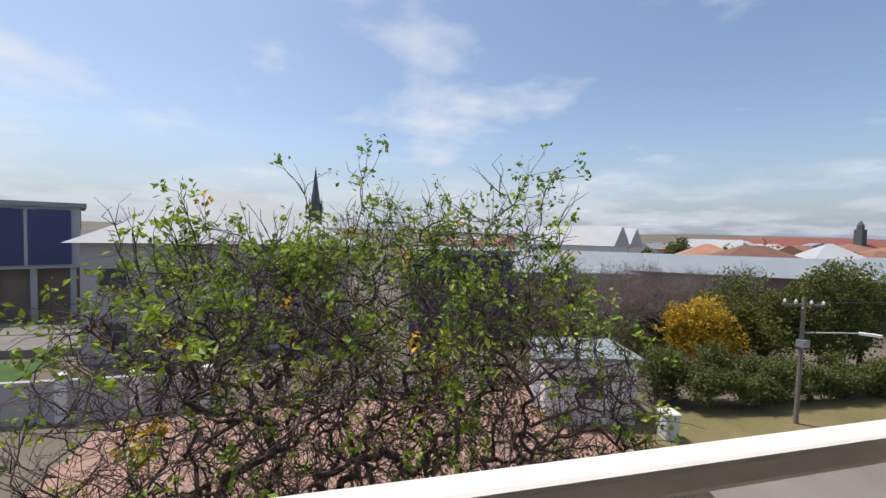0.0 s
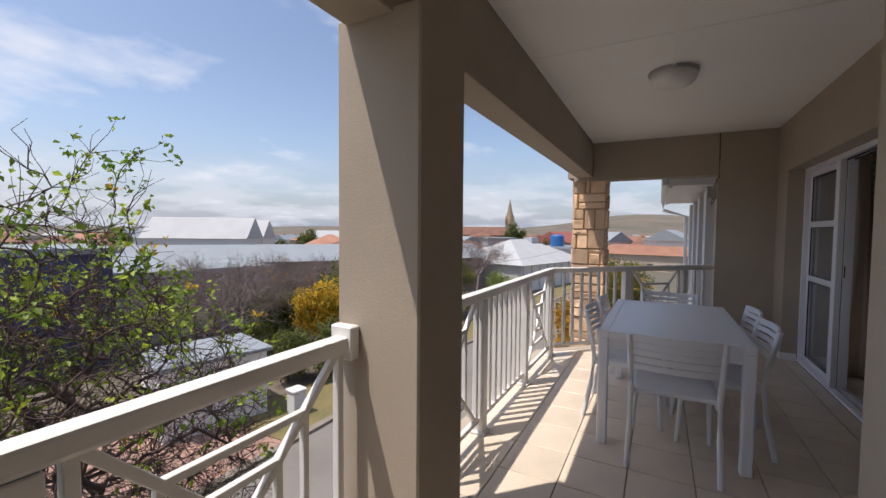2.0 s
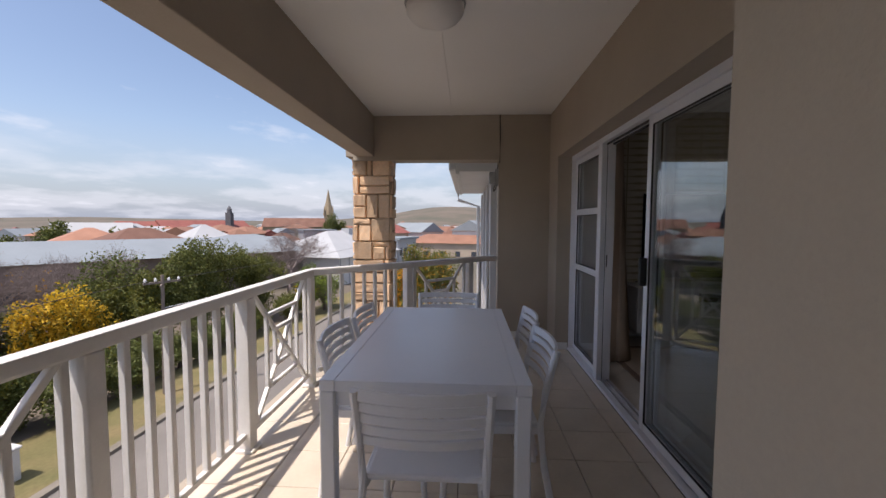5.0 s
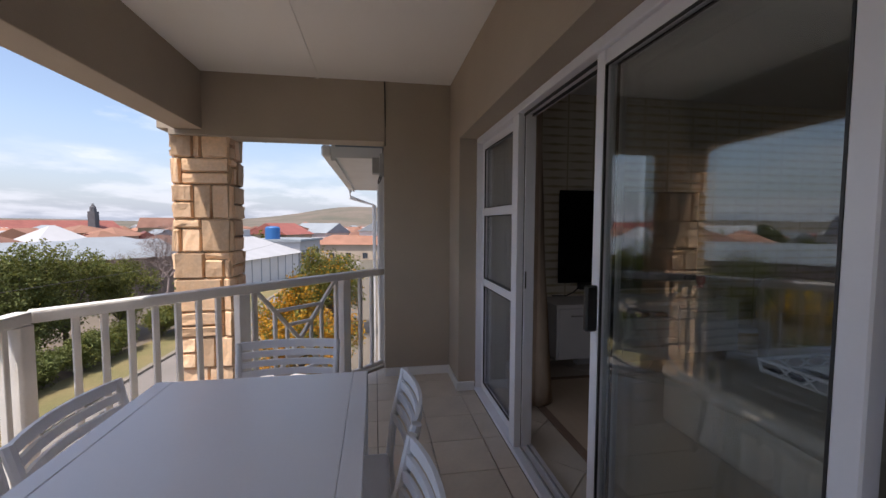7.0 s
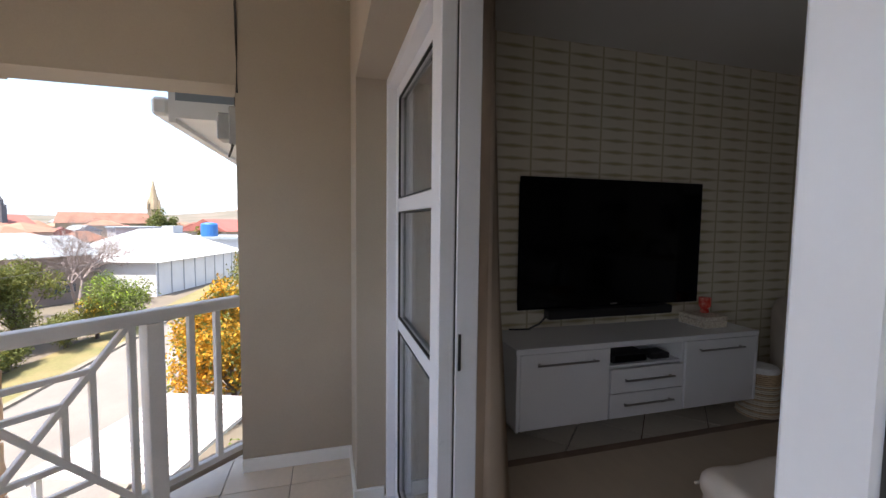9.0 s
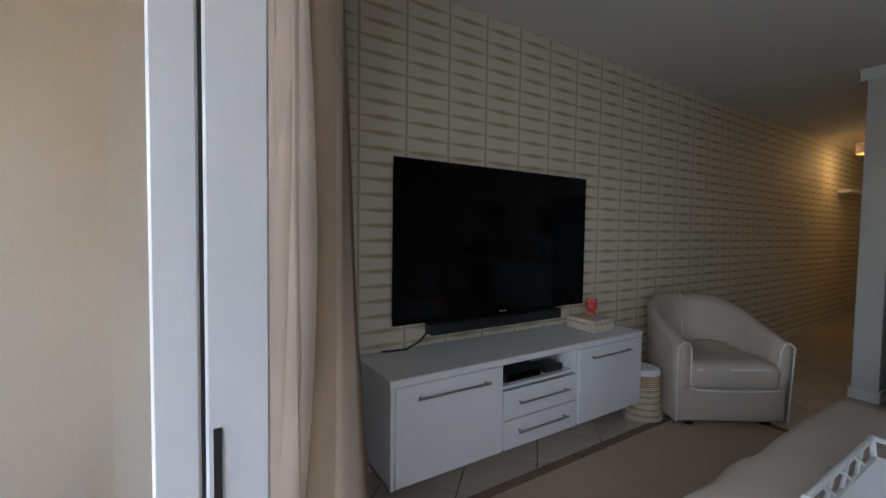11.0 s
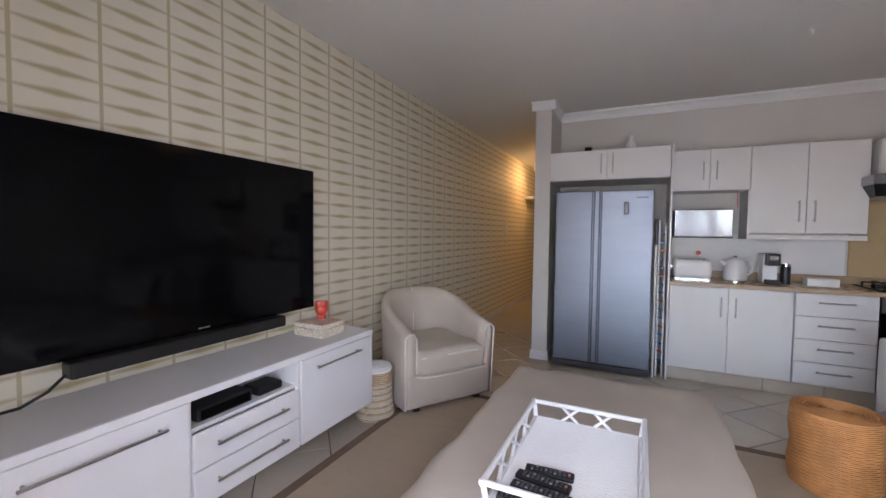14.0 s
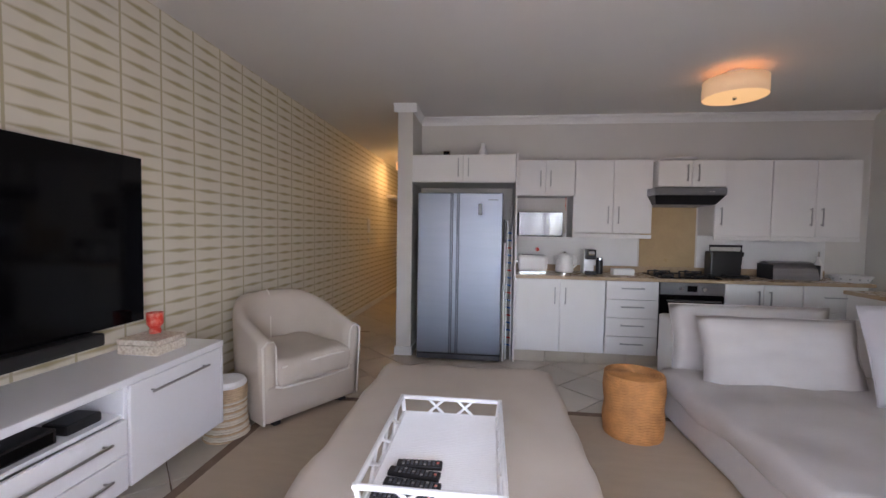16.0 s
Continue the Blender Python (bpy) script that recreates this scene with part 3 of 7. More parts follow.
zc = ROOM_CEIL - 0.003
cor = cornice("trim_cornice", (0.0, BACK_Y, zc), (5.31, BACK_Y, zc), (0, 1, 0))
cornice("", (5.31, BACK_Y + 0.08, zc), (5.31, -4.65, zc), (-1, 0, 0), cor, 0.5)
cornice("", (5.27, -4.65, zc), (5.51, -4.65, zc), (0, 1, 0), cor, 0.5)
cornice("", (5.47, -10.4, zc), (5.47, -4.65, zc), (1, 0, 0), cor, 0.5)
skirt = single("baseboard_room", box(TV_X - 0.014, -10.4, 0, TV_X, INNER - 0.02, 0.08, 0.003), "white_paint", "white skirting round the room", "skirting", kind="structure")
part("skirting", box(5.296, -4.65, 0, 5.484, -4.634, 0.09, 0.003), "white_paint", skirt)
part("skirting", box(5.47, -10.4, 0, 5.484, -4.65, 0.09, 0.003), "white_paint", skirt)
part("skirting", box(5.296, BACK_Y, 0, 5.31, -4.65, 0.09, 0.003), "white_paint", skirt)


# ---- the glazed doors ----
def glazed(name, x0, x1, y, z0, z1, bars, label, bead=0.055, deep=0.045):
    """An aluminium leaf in the facade's plane with its panes."""
    leaf = thing(name, pose((x0 + x1) / 2, y, z0), label, "door", kind="structure")
    w, h = (x1 - x0) / 2, z1 - z0
    part("stile", box(-w, -deep, 0, -w + bead, 0, h, 0.004), "aluminium_white", leaf)
    part("stile", box(w - bead, -deep, 0, w, 0, h, 0.004), "aluminium_white", leaf)
    edges = [0.0] + [b - z0 for b in bars] + [h]
    levels = [(0, bead)] + [(b - z0 - bead * 0.55, b - z0 + bead * 0.55) for b in bars] + [(h - bead, h)]
    for lo, hi in levels:
        part("cross_rail", box(-w + bead, -deep + 0.003, lo, w - bead, -0.003, hi, 0.004), "aluminium_white", leaf)
    for (a, b), (c, d) in zip(levels, levels[1:]):
        pane = part("pane", box(-w + bead - 0.004, -deep * 0.5 - 0.003, b - 0.004, w - bead + 0.004, -deep * 0.5 + 0.003, c + 0.004), "glass", leaf, "clear glass pane")
        pane.visible_shadow = False
        for x in (-w + bead, w - bead - 0.006):
            part("seal", box(x, -0.012, b, x + 0.006, -0.002, c), "black_rubber", leaf)
        for z in (b, c - 0.006):
            part("seal", box(-w + bead, -0.012, z, w - bead, -0.002, z + 0.006), "black_rubber", leaf)
    return leaf


outer = thing("door_frame", pose((DOOR_L + DOOR_R) / 2, 0, 0), "white aluminium outer frame with running tracks", "door frame", kind="structure")
half = (DOOR_L - DOOR_R) / 2
part("head", box(-half, -0.12, DOOR_TOP - 0.045, half, 0.012, DOOR_TOP, 0.003), "aluminium_white", outer)
part("sill", box(-half, -0.12, 0.0, half, 0.02, 0.028, 0.003), "aluminium_white", outer)
part("jamb", box(half - 0.03, -0.12, 0.028, half, 0.012, DOOR_TOP - 0.045, 0.003), "aluminium_white", outer)
part("jamb", box(-half, -0.12, 0.028, -half + 0.03, 0.012, DOOR_TOP - 0.045, 0.003), "aluminium_white", outer)
mull = 5.02 - (DOOR_L + DOOR_R) / 2
part("mullion", box(mull - 0.045, -0.036, 0.028, mull + 0.045, 0.008, DOOR_TOP - 0.045, 0.003), "aluminium_white", outer)
part("mullion", box(mull - 0.047, -0.105, 0.028, mull + 0.04, -0.040, DOOR_TOP - 0.045, 0.003), "aluminium_white", outer)
part("seal", box(mull - 0.043, -0.040, 0.028, mull + 0.04, -0.036, DOOR_TOP - 0.045), "black_rubber", outer)
for y in (-0.035, -0.085):
    part("track", box(-half + 0.03, y, 0.028, half - 0.9, y + 0.006, 0.04), "grey_metal", outer)
    part("track", box(-half + 0.03, y, DOOR_TOP - 0.06, half - 0.9, y + 0.006, DOOR_TOP - 0.045), "black_rubber", outer)
side_light = glazed("window_1", 5.065, 5.895, -0.03, 0.03, DOOR_TOP - 0.045, (0.915, 1.475), "white aluminium side light with three glass panes")
for z in (1.10, 1.425):
    part("catch", bar_into(box(-0.402, -0.053, z - 0.012, -0.378, -0.045, z + 0.012, 0.002), (-0.39, -0.05, z), (-0.375, -0.075, z + 0.03), 0.010, 0.008), "handle", side_light, "small grey window catch")
slide = glazed("door_1", 3.24, 4.15, -0.005, 0.042, DOOR_TOP - 0.045, (), "white aluminium glass sliding door slid open")
part("door_handle", box(0.405, -0.002, 0.93, 0.433, 0.045, 1.107, 0.006), "black_plastic", slide, "black upright door handle")
glazed("door_2", 3.19, 4.15, -0.062, 0.042, DOOR_TOP - 0.045, (), "white aluminium glass door leaf behind the sliding one", 0.042)
glazed("door_3", 2.36, 3.22, -0.03, 0.03, DOOR_TOP - 0.045, (), "white aluminium fixed glass panel")
lock = part("lock_plate", box(mull - 0.05, -0.055, 1.0, mull - 0.0465, -0.047, 1.1), "black_rubber", outer, "narrow black lock slot")


# ---- balcony railings ----
def railing(name, at, length, posts, panels, label):
    """Along local x. posts: their places; panels: (start, end, kind, number of balusters)."""
    rail = thing(name, at, label, "railing", "balcony railings", "structure")
    bm = box(0, -0.036, 0.915, length, 0.036, 0.975, 0.012, 2)
    part("top_rail", bm, "white_rail", rail)
    for x in posts:
        post = part("post", box(x - 0.038, -0.038, 0.012, x + 0.038, 0.038, 0.915, 0.004), "white_rail", rail)
        part("base_plate", box(x - 0.055, -0.055, 0, x + 0.055, 0.055, 0.02, 0.004), "white_rail", post)
    for a, b, kind, count in panels:
        part("bottom_rail", box(a, -0.016, 0.085, b, 0.016, 0.118, 0.003), "white_rail", rail)
        if kind == "bars":
            for k in range(count):
                x = a + (b - a) * (k + 1) / (count + 1)
                part("baluster", box(x - 0.015, -0.015, 0.118, x + 0.015, 0.015, 0.915, 0.003), "white_rail", rail)
        else:
            for x in (a + 0.045, b - 0.045):
                part("baluster", box(x - 0.015, -0.015, 0.118, x + 0.015, 0.015, 0.915, 0.003), "white_rail", rail)
            u0, u1, v0, v1 = a + 0.06, b - 0.06, 0.118, 0.915
            mid = ((u0 + u1) / 2, 0, (v0 + v1) / 2)
            part("brace", bar((u0, 0, v1), (u1, 0, v0), 0.028, 0.028, 0.003), "white_rail", rail)
            for p, sgn in (((u1, 0, v1), 0), ((u0, 0, v0), 1)):
                part("brace", bar(p, mid, 0.028, 0.026, 0.003), "white_rail", rail)
            for f in (0.2, 0.345):
                xa, xb = u0 + (u1 - u0) * f, u1 - (u1 - u0) * f
                za, zb = v0 + (v1 - v0) * f, v1 - (v1 - v0) * f
                for z in (za, zb):
                    part("fret", bar((xa, 0, z), (xb, 0, z), 0.024, 0.024, 0.002), "white_rail", rail)
                for x in (xa, xb):
                    part("fret", bar((x, 0, za), (x, 0, zb), 0.024, 0.024, 0.002), "white_rail", rail)
    return rail


RAIL_Y = 2.415
r1 = railing("railing", pose(-2.99, RAIL_Y, 0), 4.44, (0.6, 1.56, 2.54, 3.53), ((0.65, 1.51, "bars", 7), (1.61, 2.49, "x", 0), (2.58, 3.49, "bars", 7), (3.57, 4.45, "x", 0)), "white painted steel railing with fretwork panels before the pillar")
part("wall_bracket", box(4.42, -0.052, 0.885, 4.468, 0.052, 1.015, 0.006), "white_rail", r1)
r2 = railing("railing", pose(1.842, RAIL_Y, 0), 2.975, (0.965, 1.965, 2.94), ((0.02, 0.925, "x", 0), (1.005, 1.925, "bars", 7), (2.005, 2.90, "x", 0)), "white painted steel railing with bars between fretwork panels")
part("wall_bracket", box(-0.001, -0.052, 0.885, 0.045, 0.052, 1.015, 0.006), "white_rail", r2)
cx, cy, ex, ey = 4.84, 2.415, 6.45, 0.765
dlen = math.hypot(ex - cx, ey - cy)
dang = math.degrees(math.atan2(ey - cy, ex - cx))
railing("railing", pose(cx, cy, 0, 0, 0, dang), dlen, (1.0, 1.86), ((0.05, 0.96, "bars", 7), (1.04, 1.82, "x", 0), (1.90, dlen, "bars", 2)), "white painted steel railing running slantwise to the end wall")


# ---- balcony furniture ----
def chair(at):
    c = thing("garden_chair", at, "white slatted garden chair drawn up to the table", "chair", "chairs round the table")
    # faces +y, back at y = -0.24
    part("seat", box(-0.215, -0.20, 0.425, 0.215, 0.235, 0.452, 0.012, 2), "plastic_white", c)
    for sx in (-1, 1):
        part("leg", rod((sx * 0.205, 0.215, 0.43), (sx * 0.228, 0.245, 0.0), 0.017, 0.014), "plastic_white", c)
        part("rear_leg", tube([(sx * 0.232, -0.275, 0.0), (sx * 0.225, -0.225, 0.25), (sx * 0.222, -0.205, 0.44), (sx * 0.228, -0.225, 0.6), (sx * 0.235, -0.27, 0.79)], 0.0165, 8), "plastic_white", c)
        part("seat_rail", box(sx * 0.215 - 0.012, -0.2, 0.40, sx * 0.215 + 0.012, 0.225, 0.44, 0.004), "plastic_white", c)
    for k in range(5):
        z = 0.595 + 0.0445 * k
        lean = -0.215 - 0.055 * (z - 0.57) / 0.22
        bm = bmesh.new()
        n = 9
        rows = []
        for i in range(n):
            u = -1 + 2 * i / (n - 1)
            x, y = 0.226 * u, lean - 0.038 * (1 - u * u)
            hh = 0.0155 if k < 4 else 0.020
            rows.append([bm.verts.new((x, y + dy, z + dz)) for dy, dz in ((-0.006, -hh), (0.006, -hh), (0.006, hh), (-0.006, hh))])
        for a, b in zip(rows, rows[1:]):
            for j in range(4):
                bm.faces.new((a[j], a[(j + 1) % 4], b[(j + 1) % 4], b[j]))
        bm.faces.new(rows[0][::-1])
        bm.faces.new(rows[-1])
        bmesh.ops.recalc_face_normals(bm, faces=bm.faces)
        part("slat", bm, "plastic_white", c)
    return c


first = chair(pose(3.12, 1.265, 0, 0, 0, -90))
for m in (pose(3.66, 1.56, 0, 0, 0, 180), pose(4.14, 1.525, 0, 0, 0, 180), pose(3.55, 0.99, 0, 0, 0, 2), pose(4.09, 0.98, 0, 0, 0, 0), pose(4.53, 1.258, 0, 0, 0, 90)):
    copy_thing(first, m)

table = thing("garden_table", pose(3.745, 1.278, 0), "white rectangular garden table with square legs", "table")
tx, ty = 0.70, 0.415
part("tabletop", box(-tx, -ty + 0.061, 0.70, tx, ty - 0.061, 0.7435, 0.002), "table_white", table)
for s in (-1, 1):
    part("top_border", box(-tx, s * ty - (0.06 if s > 0 else 0), 0.70, tx, s * ty + (0 if s > 0 else 0.06), 0.744, 0.002), "table_white", table)
    part("apron", box(-tx + 0.03, s * (ty - 0.03) - 0.01, 0.635, tx - 0.03, s * (ty - 0.03) + 0.01, 0.70, 0.003), "table_white", table)
    part("apron", box(s * (tx - 0.03) - 0.01, -ty + 0.03, 0.635, s * (tx - 0.03) + 0.01, ty - 0.03, 0.70, 0.003), "table_white", table)
    for r in (-1, 1):
        part("leg", box(s * (tx - 0.03) - 0.03, r * (ty - 0.03) - 0.03, 0, s * (tx - 0.03) + 0.03, r * (ty - 0.03) + 0.03, 0.70, 0.006), "table_white", table)

lamp = thing("ceiling_lamp", pose(3.91, 1.306, CEIL), "round opal glass ceiling lamp, switched off", "lamp")
part("shade", turned([(0.165, -0.022), (0.163, -0.06), (0.135, -0.095), (0.08, -0.115), (0.0, -0.122)], 32), "dome", lamp, smooth=True)
# the base ring's grey paints in the shadow along the lamp's upper rim
part("base", turned([(0.172, 0.0), (0.175, -0.012), (0.168, -0.022)], 32), "grey_metal", lamp)

cb = thing("junction_box", pose(6.47, 0.745, 1.90), "grey metal junction box with a hanging cable loop", "junction box")
part("box", box(-0.06, 0.0, -0.07, 0.06, 0.105, 0.07, 0.006), "grey_metal", cb)
part("clamp", box(-0.09, 0.0, -0.10, -0.065, 0.04, 0.10, 0.004), "grey_metal", cb)
part("cable_loop", tube([(0.0, 0.03, -0.07), (-0.01, 0.05, -0.13), (-0.05, 0.05, -0.16), (-0.085, 0.03, -0.13), (-0.08, 0.01, -0.02), (-0.075, 0.008, 0.15)], 0.006), "cable", cb)
single("wall_cable", tube([(END_X - 0.006, 0.735, 2.06), (END_X - 0.008, 0.733, 2.3), (END_X - 0.006, 0.737, CEIL)], 0.006), "cable", "dark cable running up the end wall", "cable")

# ---- the living room ----
def folds(name, x0, x1, y, z0, z1, amp, waves, material, parent, hem=1.0, seed=0.0):
    """A hanging cloth with folds along x; hem: how much deeper the folds are at the foot."""
    nx, nz = waves * 12, 18
    verts, faces = [], []
    for k in range(nz + 1):
        h = k / nz
        z = z0 + (z1 - z0) * h
        for i in range(nx + 1):
            u = i / nx
            ph = u * waves * math.tau + 0.9 * noise.noise(Vector((u * 3, h * 1.3, seed + 9)))
            a = amp * (1 + (hem - 1) * (1 - h) ** 1.3)
            a *= 0.85 + 0.4 * noise.noise(Vector((u * 5, h * 1.4, seed)))
            x = x0 + (x1 - x0) * u + 0.3 * a * math.sin(2 * ph + seed) + 0.02 * noise.noise(Vector((u * 4, h * 3, seed + 4)))
            yy = y - 0.45 * (a - amp) + a * (math.sin(ph + seed) + 0.32 * math.sin(2.7 * ph + 2 * h + seed))
            verts.append((x, yy, z))
    for k in range(nz):
        for i in range(nx):
            p = k * (nx + 1) + i
            faces.append((p, p + 1, p + nx + 2, p + nx + 1))
    me = mesh_data(name, verts, faces, material, True)
    ob = new(name, me)
    ob.parent = parent
    mod = ob.modifiers.new("thickness", "SOLIDIFY")
    mod.thickness = 0.006
    return ob


cur = thing("curtain", pose(0, 0, 0), "beige linen curtain drawn aside by the sliding door", "curtain")
folds("drape", 5.46, 6.27, -0.30, 0.02, 2.45, 0.062, 10, "curtain", cur, 2.45, 0.4)
sheer = thing("sheer_curtain", pose(0, 0, 0), "white sheer curtain behind the side light", "curtain")
folds("drape", 5.10, 5.86, -0.105, 0.035, 2.03, 0.015, 9, "sheer", sheer, 1.0, 3.0)
rodc = single("curtain_rod", rod((2.2, -0.24, 2.47), (6.4, -0.24, 2.47), 0.014), "grey_metal", "slim metal curtain rod above the door", "curtain rod")

tv = thing("television", pose(TV_X, -1.737, 1.255), "large black flat screen hung on the wall", "television")
part("body", box(-0.055, -0.76, -0.43, -0.012, 0.76, 0.43, 0.006), "black_plastic", tv)
part("screen", box(-0.063, -0.776, -0.456, -0.055, 0.776, 0.460, 0.003), "black_glass", tv)
part("logo", box(-0.0645, -0.03, -0.442, -0.063, 0.03, -0.434), "grey_metal", tv)
part("wall_mount", box(-0.012, -0.3, -0.2, -0.001, 0.3, 0.2), "black_plastic", tv)
bar_ = single("soundbar", box(TV_X - 0.13, -2.21, 0.735, TV_X - 0.045, -1.17, 0.80, 0.012, 2), "black_plastic", "long black soundbar under the television", "soundbar")
single("soundbar_cable", tube([(6.44, -1.17, 0.75), (6.42, -1.11, 0.71), (6.44, -1.04, 0.672), (6.43, -0.97, 0.676), (6.46, -0.90, 0.672)], 0.006), "black_plastic", "short black cable lying on the cabinet", "cable")

cab = thing("television_cabinet", pose(6.10, -1.725, 0), "white low cabinet with doors, drawers and steel bars", "cabinet")
D0, D1, Z0, Z1 = 0.0, 0.415, 0.15, 0.655
part("top", box(-0.019, -0.95, Z1 - 0.035, D1, 0.95, Z1, 0.003), "cabinet_white", cab)
part("bottom_panel", box(0.0, -0.945, Z0, D1, 0.945, Z0 + 0.02, 0.002), "cabinet_white", cab)
for y in (-0.945, 0.925, -0.305, 0.285):
    part("side_panel", box(-0.017 if abs(y) > 0.5 else 0.0, y, Z0, D1, y + 0.02, Z1 - 0.035, 0.002), "cabinet_white", cab)
part("back_panel", box(D1 - 0.012, -0.94, Z0 + 0.02, D1 - 0.002, 0.94, Z1 - 0.035), "cabinet_white", cab)
part("foot", box(0.25, -0.6, 0, 0.33, 0.6, Z0, 0.002), "cabinet_white", cab)
part("shelf", box(0.01, -0.285, 0.475, D1 - 0.012, 0.285, 0.492), "cabinet_white", cab)


def front(name, y0, y1, z0, z1, hy0, hy1, hz):
    d = part(name, box(-0.018, y0, z0, 0.0, y1, z1, 0.003), "cabinet_white", cab)
    bm = bar((-0.045, hy0, hz), (-0.045, hy1, hz), 0.012, 0.010, 0.002)
    for y in (hy0 + 0.02, hy1 - 0.02):
        rod_into(bm, (-0.018, y, hz), (-0.045, y, hz), 0.005, seg=6)
    part("handle", bm, "handle", d, "satin steel bar handle")


front("door", 0.302, 0.922, Z0 + 0.004, Z1 - 0.038, 0.40, 0.82, 0.555)
front("door", -0.922, -0.302, Z0 + 0.004, Z1 - 0.038, -0.79, -0.40, 0.555)
front("drawer", -0.288, 0.288, 0.318, 0.473, -0.19, 0.20, 0.405)
front("drawer", -0.288, 0.288, Z0 + 0.004, 0.312, -0.19, 0.20, 0.245)
dec = thing("decoder", pose(6.26, -1.62, 0.492), "black set-top box in the open shelf", "decoder")
part("body", box(-0.13, -0.135, 0.004, 0.12, 0.135, 0.062, 0.004), "black_plastic", dec)
part("front_panel", box(-0.132, -0.12, 0.012, -0.13, 0.12, 0.052), "black_glass", dec)
single("media_box", box(6.14, -1.95, 0.492, 6.26, -1.80, 0.535, 0.012, 2), "black_plastic", "small black media player in the open shelf", "media player")

shell = thing("keepsake_box", pose(6.32, -2.42, 0.655), "mottled cream shell-inlaid box on the cabinet", "box")
part("body", box(-0.115, -0.105, 0.0, 0.115, 0.105, 0.050, 0.003), "shellbox", shell)
part("lid", box(-0.117, -0.107, 0.053, 0.117, 0.107, 0.080, 0.003), "shellbox", shell)
red = thing("candle_cup", pose(6.355, -2.475, 0.735), "red and white patterned glass candle cup", "candle cup")
part("cup", turned([(0.028, 0.0), (0.031, 0.01), (0.026, 0.03), (0.04, 0.05), (0.043, 0.115), (0.038, 0.115), (0.034, 0.06), (0.0, 0.05)], 20), "red", red)
single("light_switch", box(TV_X - 0.012, -0.645, 1.365, TV_X, -0.555, 1.495, 0.004), "paper", "white light switch plate on the papered wall", "switch")
single("light_switch", box(TV_X - 0.012, -7.15, 1.29, TV_X, -7.02, 1.52, 0.004), "paper", "white switch plate in the passage", "switch")
single("wall_thermometer", box(TV_X - 0.012, -7.1, 1.12, TV_X, -7.06, 1.20, 0.003), "paper", "small white plate below the switch", "plate")
single("passage_shelf", box(TV_X - 0.16, -9.3, 1.98, TV_X, -8.3, 2.03, 0.004), "white_paint", "white shelf board fixed in the passage", "shelf")
sock = thing("power_socket", pose(5.9, INNER - 0.022, 0.3), "white wall socket near the curtain", "socket")
part("plate", box(-0.05, -0.008, -0.05, 0.05, 0.0, 0.05, 0.003), "paper", sock)

# passage lamp and kitchen lamp
for (x, y, r, h) in ((6.1, -7.9, 0.15, 0.14), (2.55, -3.98, 0.228, 0.138)):
    drop = 0.0
    lp = thing("drum_lamp", pose(x, y, ROOM_CEIL - drop), "cream drum ceiling lamp glowing warm", "lamp", "drum ceiling lamps")
    part("ceiling_plate", turned([(0.06, drop - 0.001), (0.06, -0.03)], 24), "white_paint", lp)
    gap = 0.06 if x > 5 else 0.075
    part("shade", turned([(r, -gap), (r, -gap - h), (r - 0.004, -gap - h), (r - 0.004, -gap)], 40), "lamp_shade", lp, smooth=True)
    part("diffuser", turned([(r - 0.005, 0.01 - gap - h), (r - 0.005, 0.004 - gap - h)], 40), "lamp_bottom", lp)
    part("finial", turned([(0.016, 0.004 - gap - h), (0.016, -0.01 - gap - h), (0.006, -0.02 - gap - h)], 12), "chrome", lp)
    light = new("lamp_light", bpy.data.lights.new("lamp_light", "POINT"))
    light.data.energy = 0.6 if x > 5 else 0.10
    light.data.color = (1.0, 0.62, 0.26)
    light.data.shadow_soft_size = 0.08
    light.location = (x, y, ROOM_CEIL - (0.30 if x > 5 else 0.06))

# tub armchair, turned towards the middle of the room
arm = thing("tub_armchair", pose(6.0, -3.34, 0, 0, 0, 57.6), "beige upholstered tub armchair with cream piping", "armchair")


def tub_outline(w, d, front):
    pts = [(w, front - (front * k / 4)) for k in range(4)]
    pts += [(w * math.cos(math.pi * k / 16), -d * math.sin(math.pi * k / 16)) for k in range(17)]
    return pts + [(-w, front * (k + 1) / 4) for k in range(4)]


def tub_shell():
    bm = bmesh.new()
    out, inn = tub_outline(0.378, 0.37, 0.33), tub_outline(0.292, 0.285, 0.33)
    cols = []
    for (ox, oy), (ix, iy) in zip(out, inn):
        s = min(1.0, max(0.0, (0.33 - oy) / 0.62))
        top = 0.60 + 0.23 * s ** 1.15
        lean = 1.0 + 0.05 * s + 0.05 * (1 - s) ** 3
        mx, my = (ox + ix) / 2, (oy + iy) / 2
        ring = [(ox, oy, 0.04), (ox * 1.01, oy * 1.01, 0.3), (ox * lean, oy * lean, top - 0.05), (ox * lean * 0.97, oy * lean * 0.97, top - 0.012), (mx * lean, my * lean, top), (ix * lean * 1.06, iy * lean * 1.06, top - 0.014), (ix, iy, top - 0.06), (ix * 0.98, iy * 0.98, 0.30)]
        cols.append([bm.verts.new(p) for p in ring])
    for a, b in zip(cols, cols[1:]):
        for k in range(len(a) - 1):
            bm.faces.new((a[k], b[k], b[k + 1], a[k + 1]))
    bm.faces.new(cols[0])
    bm.faces.new(cols[-1][::-1])
    bmesh.ops.recalc_face_normals(bm, faces=bm.faces)
    return bm


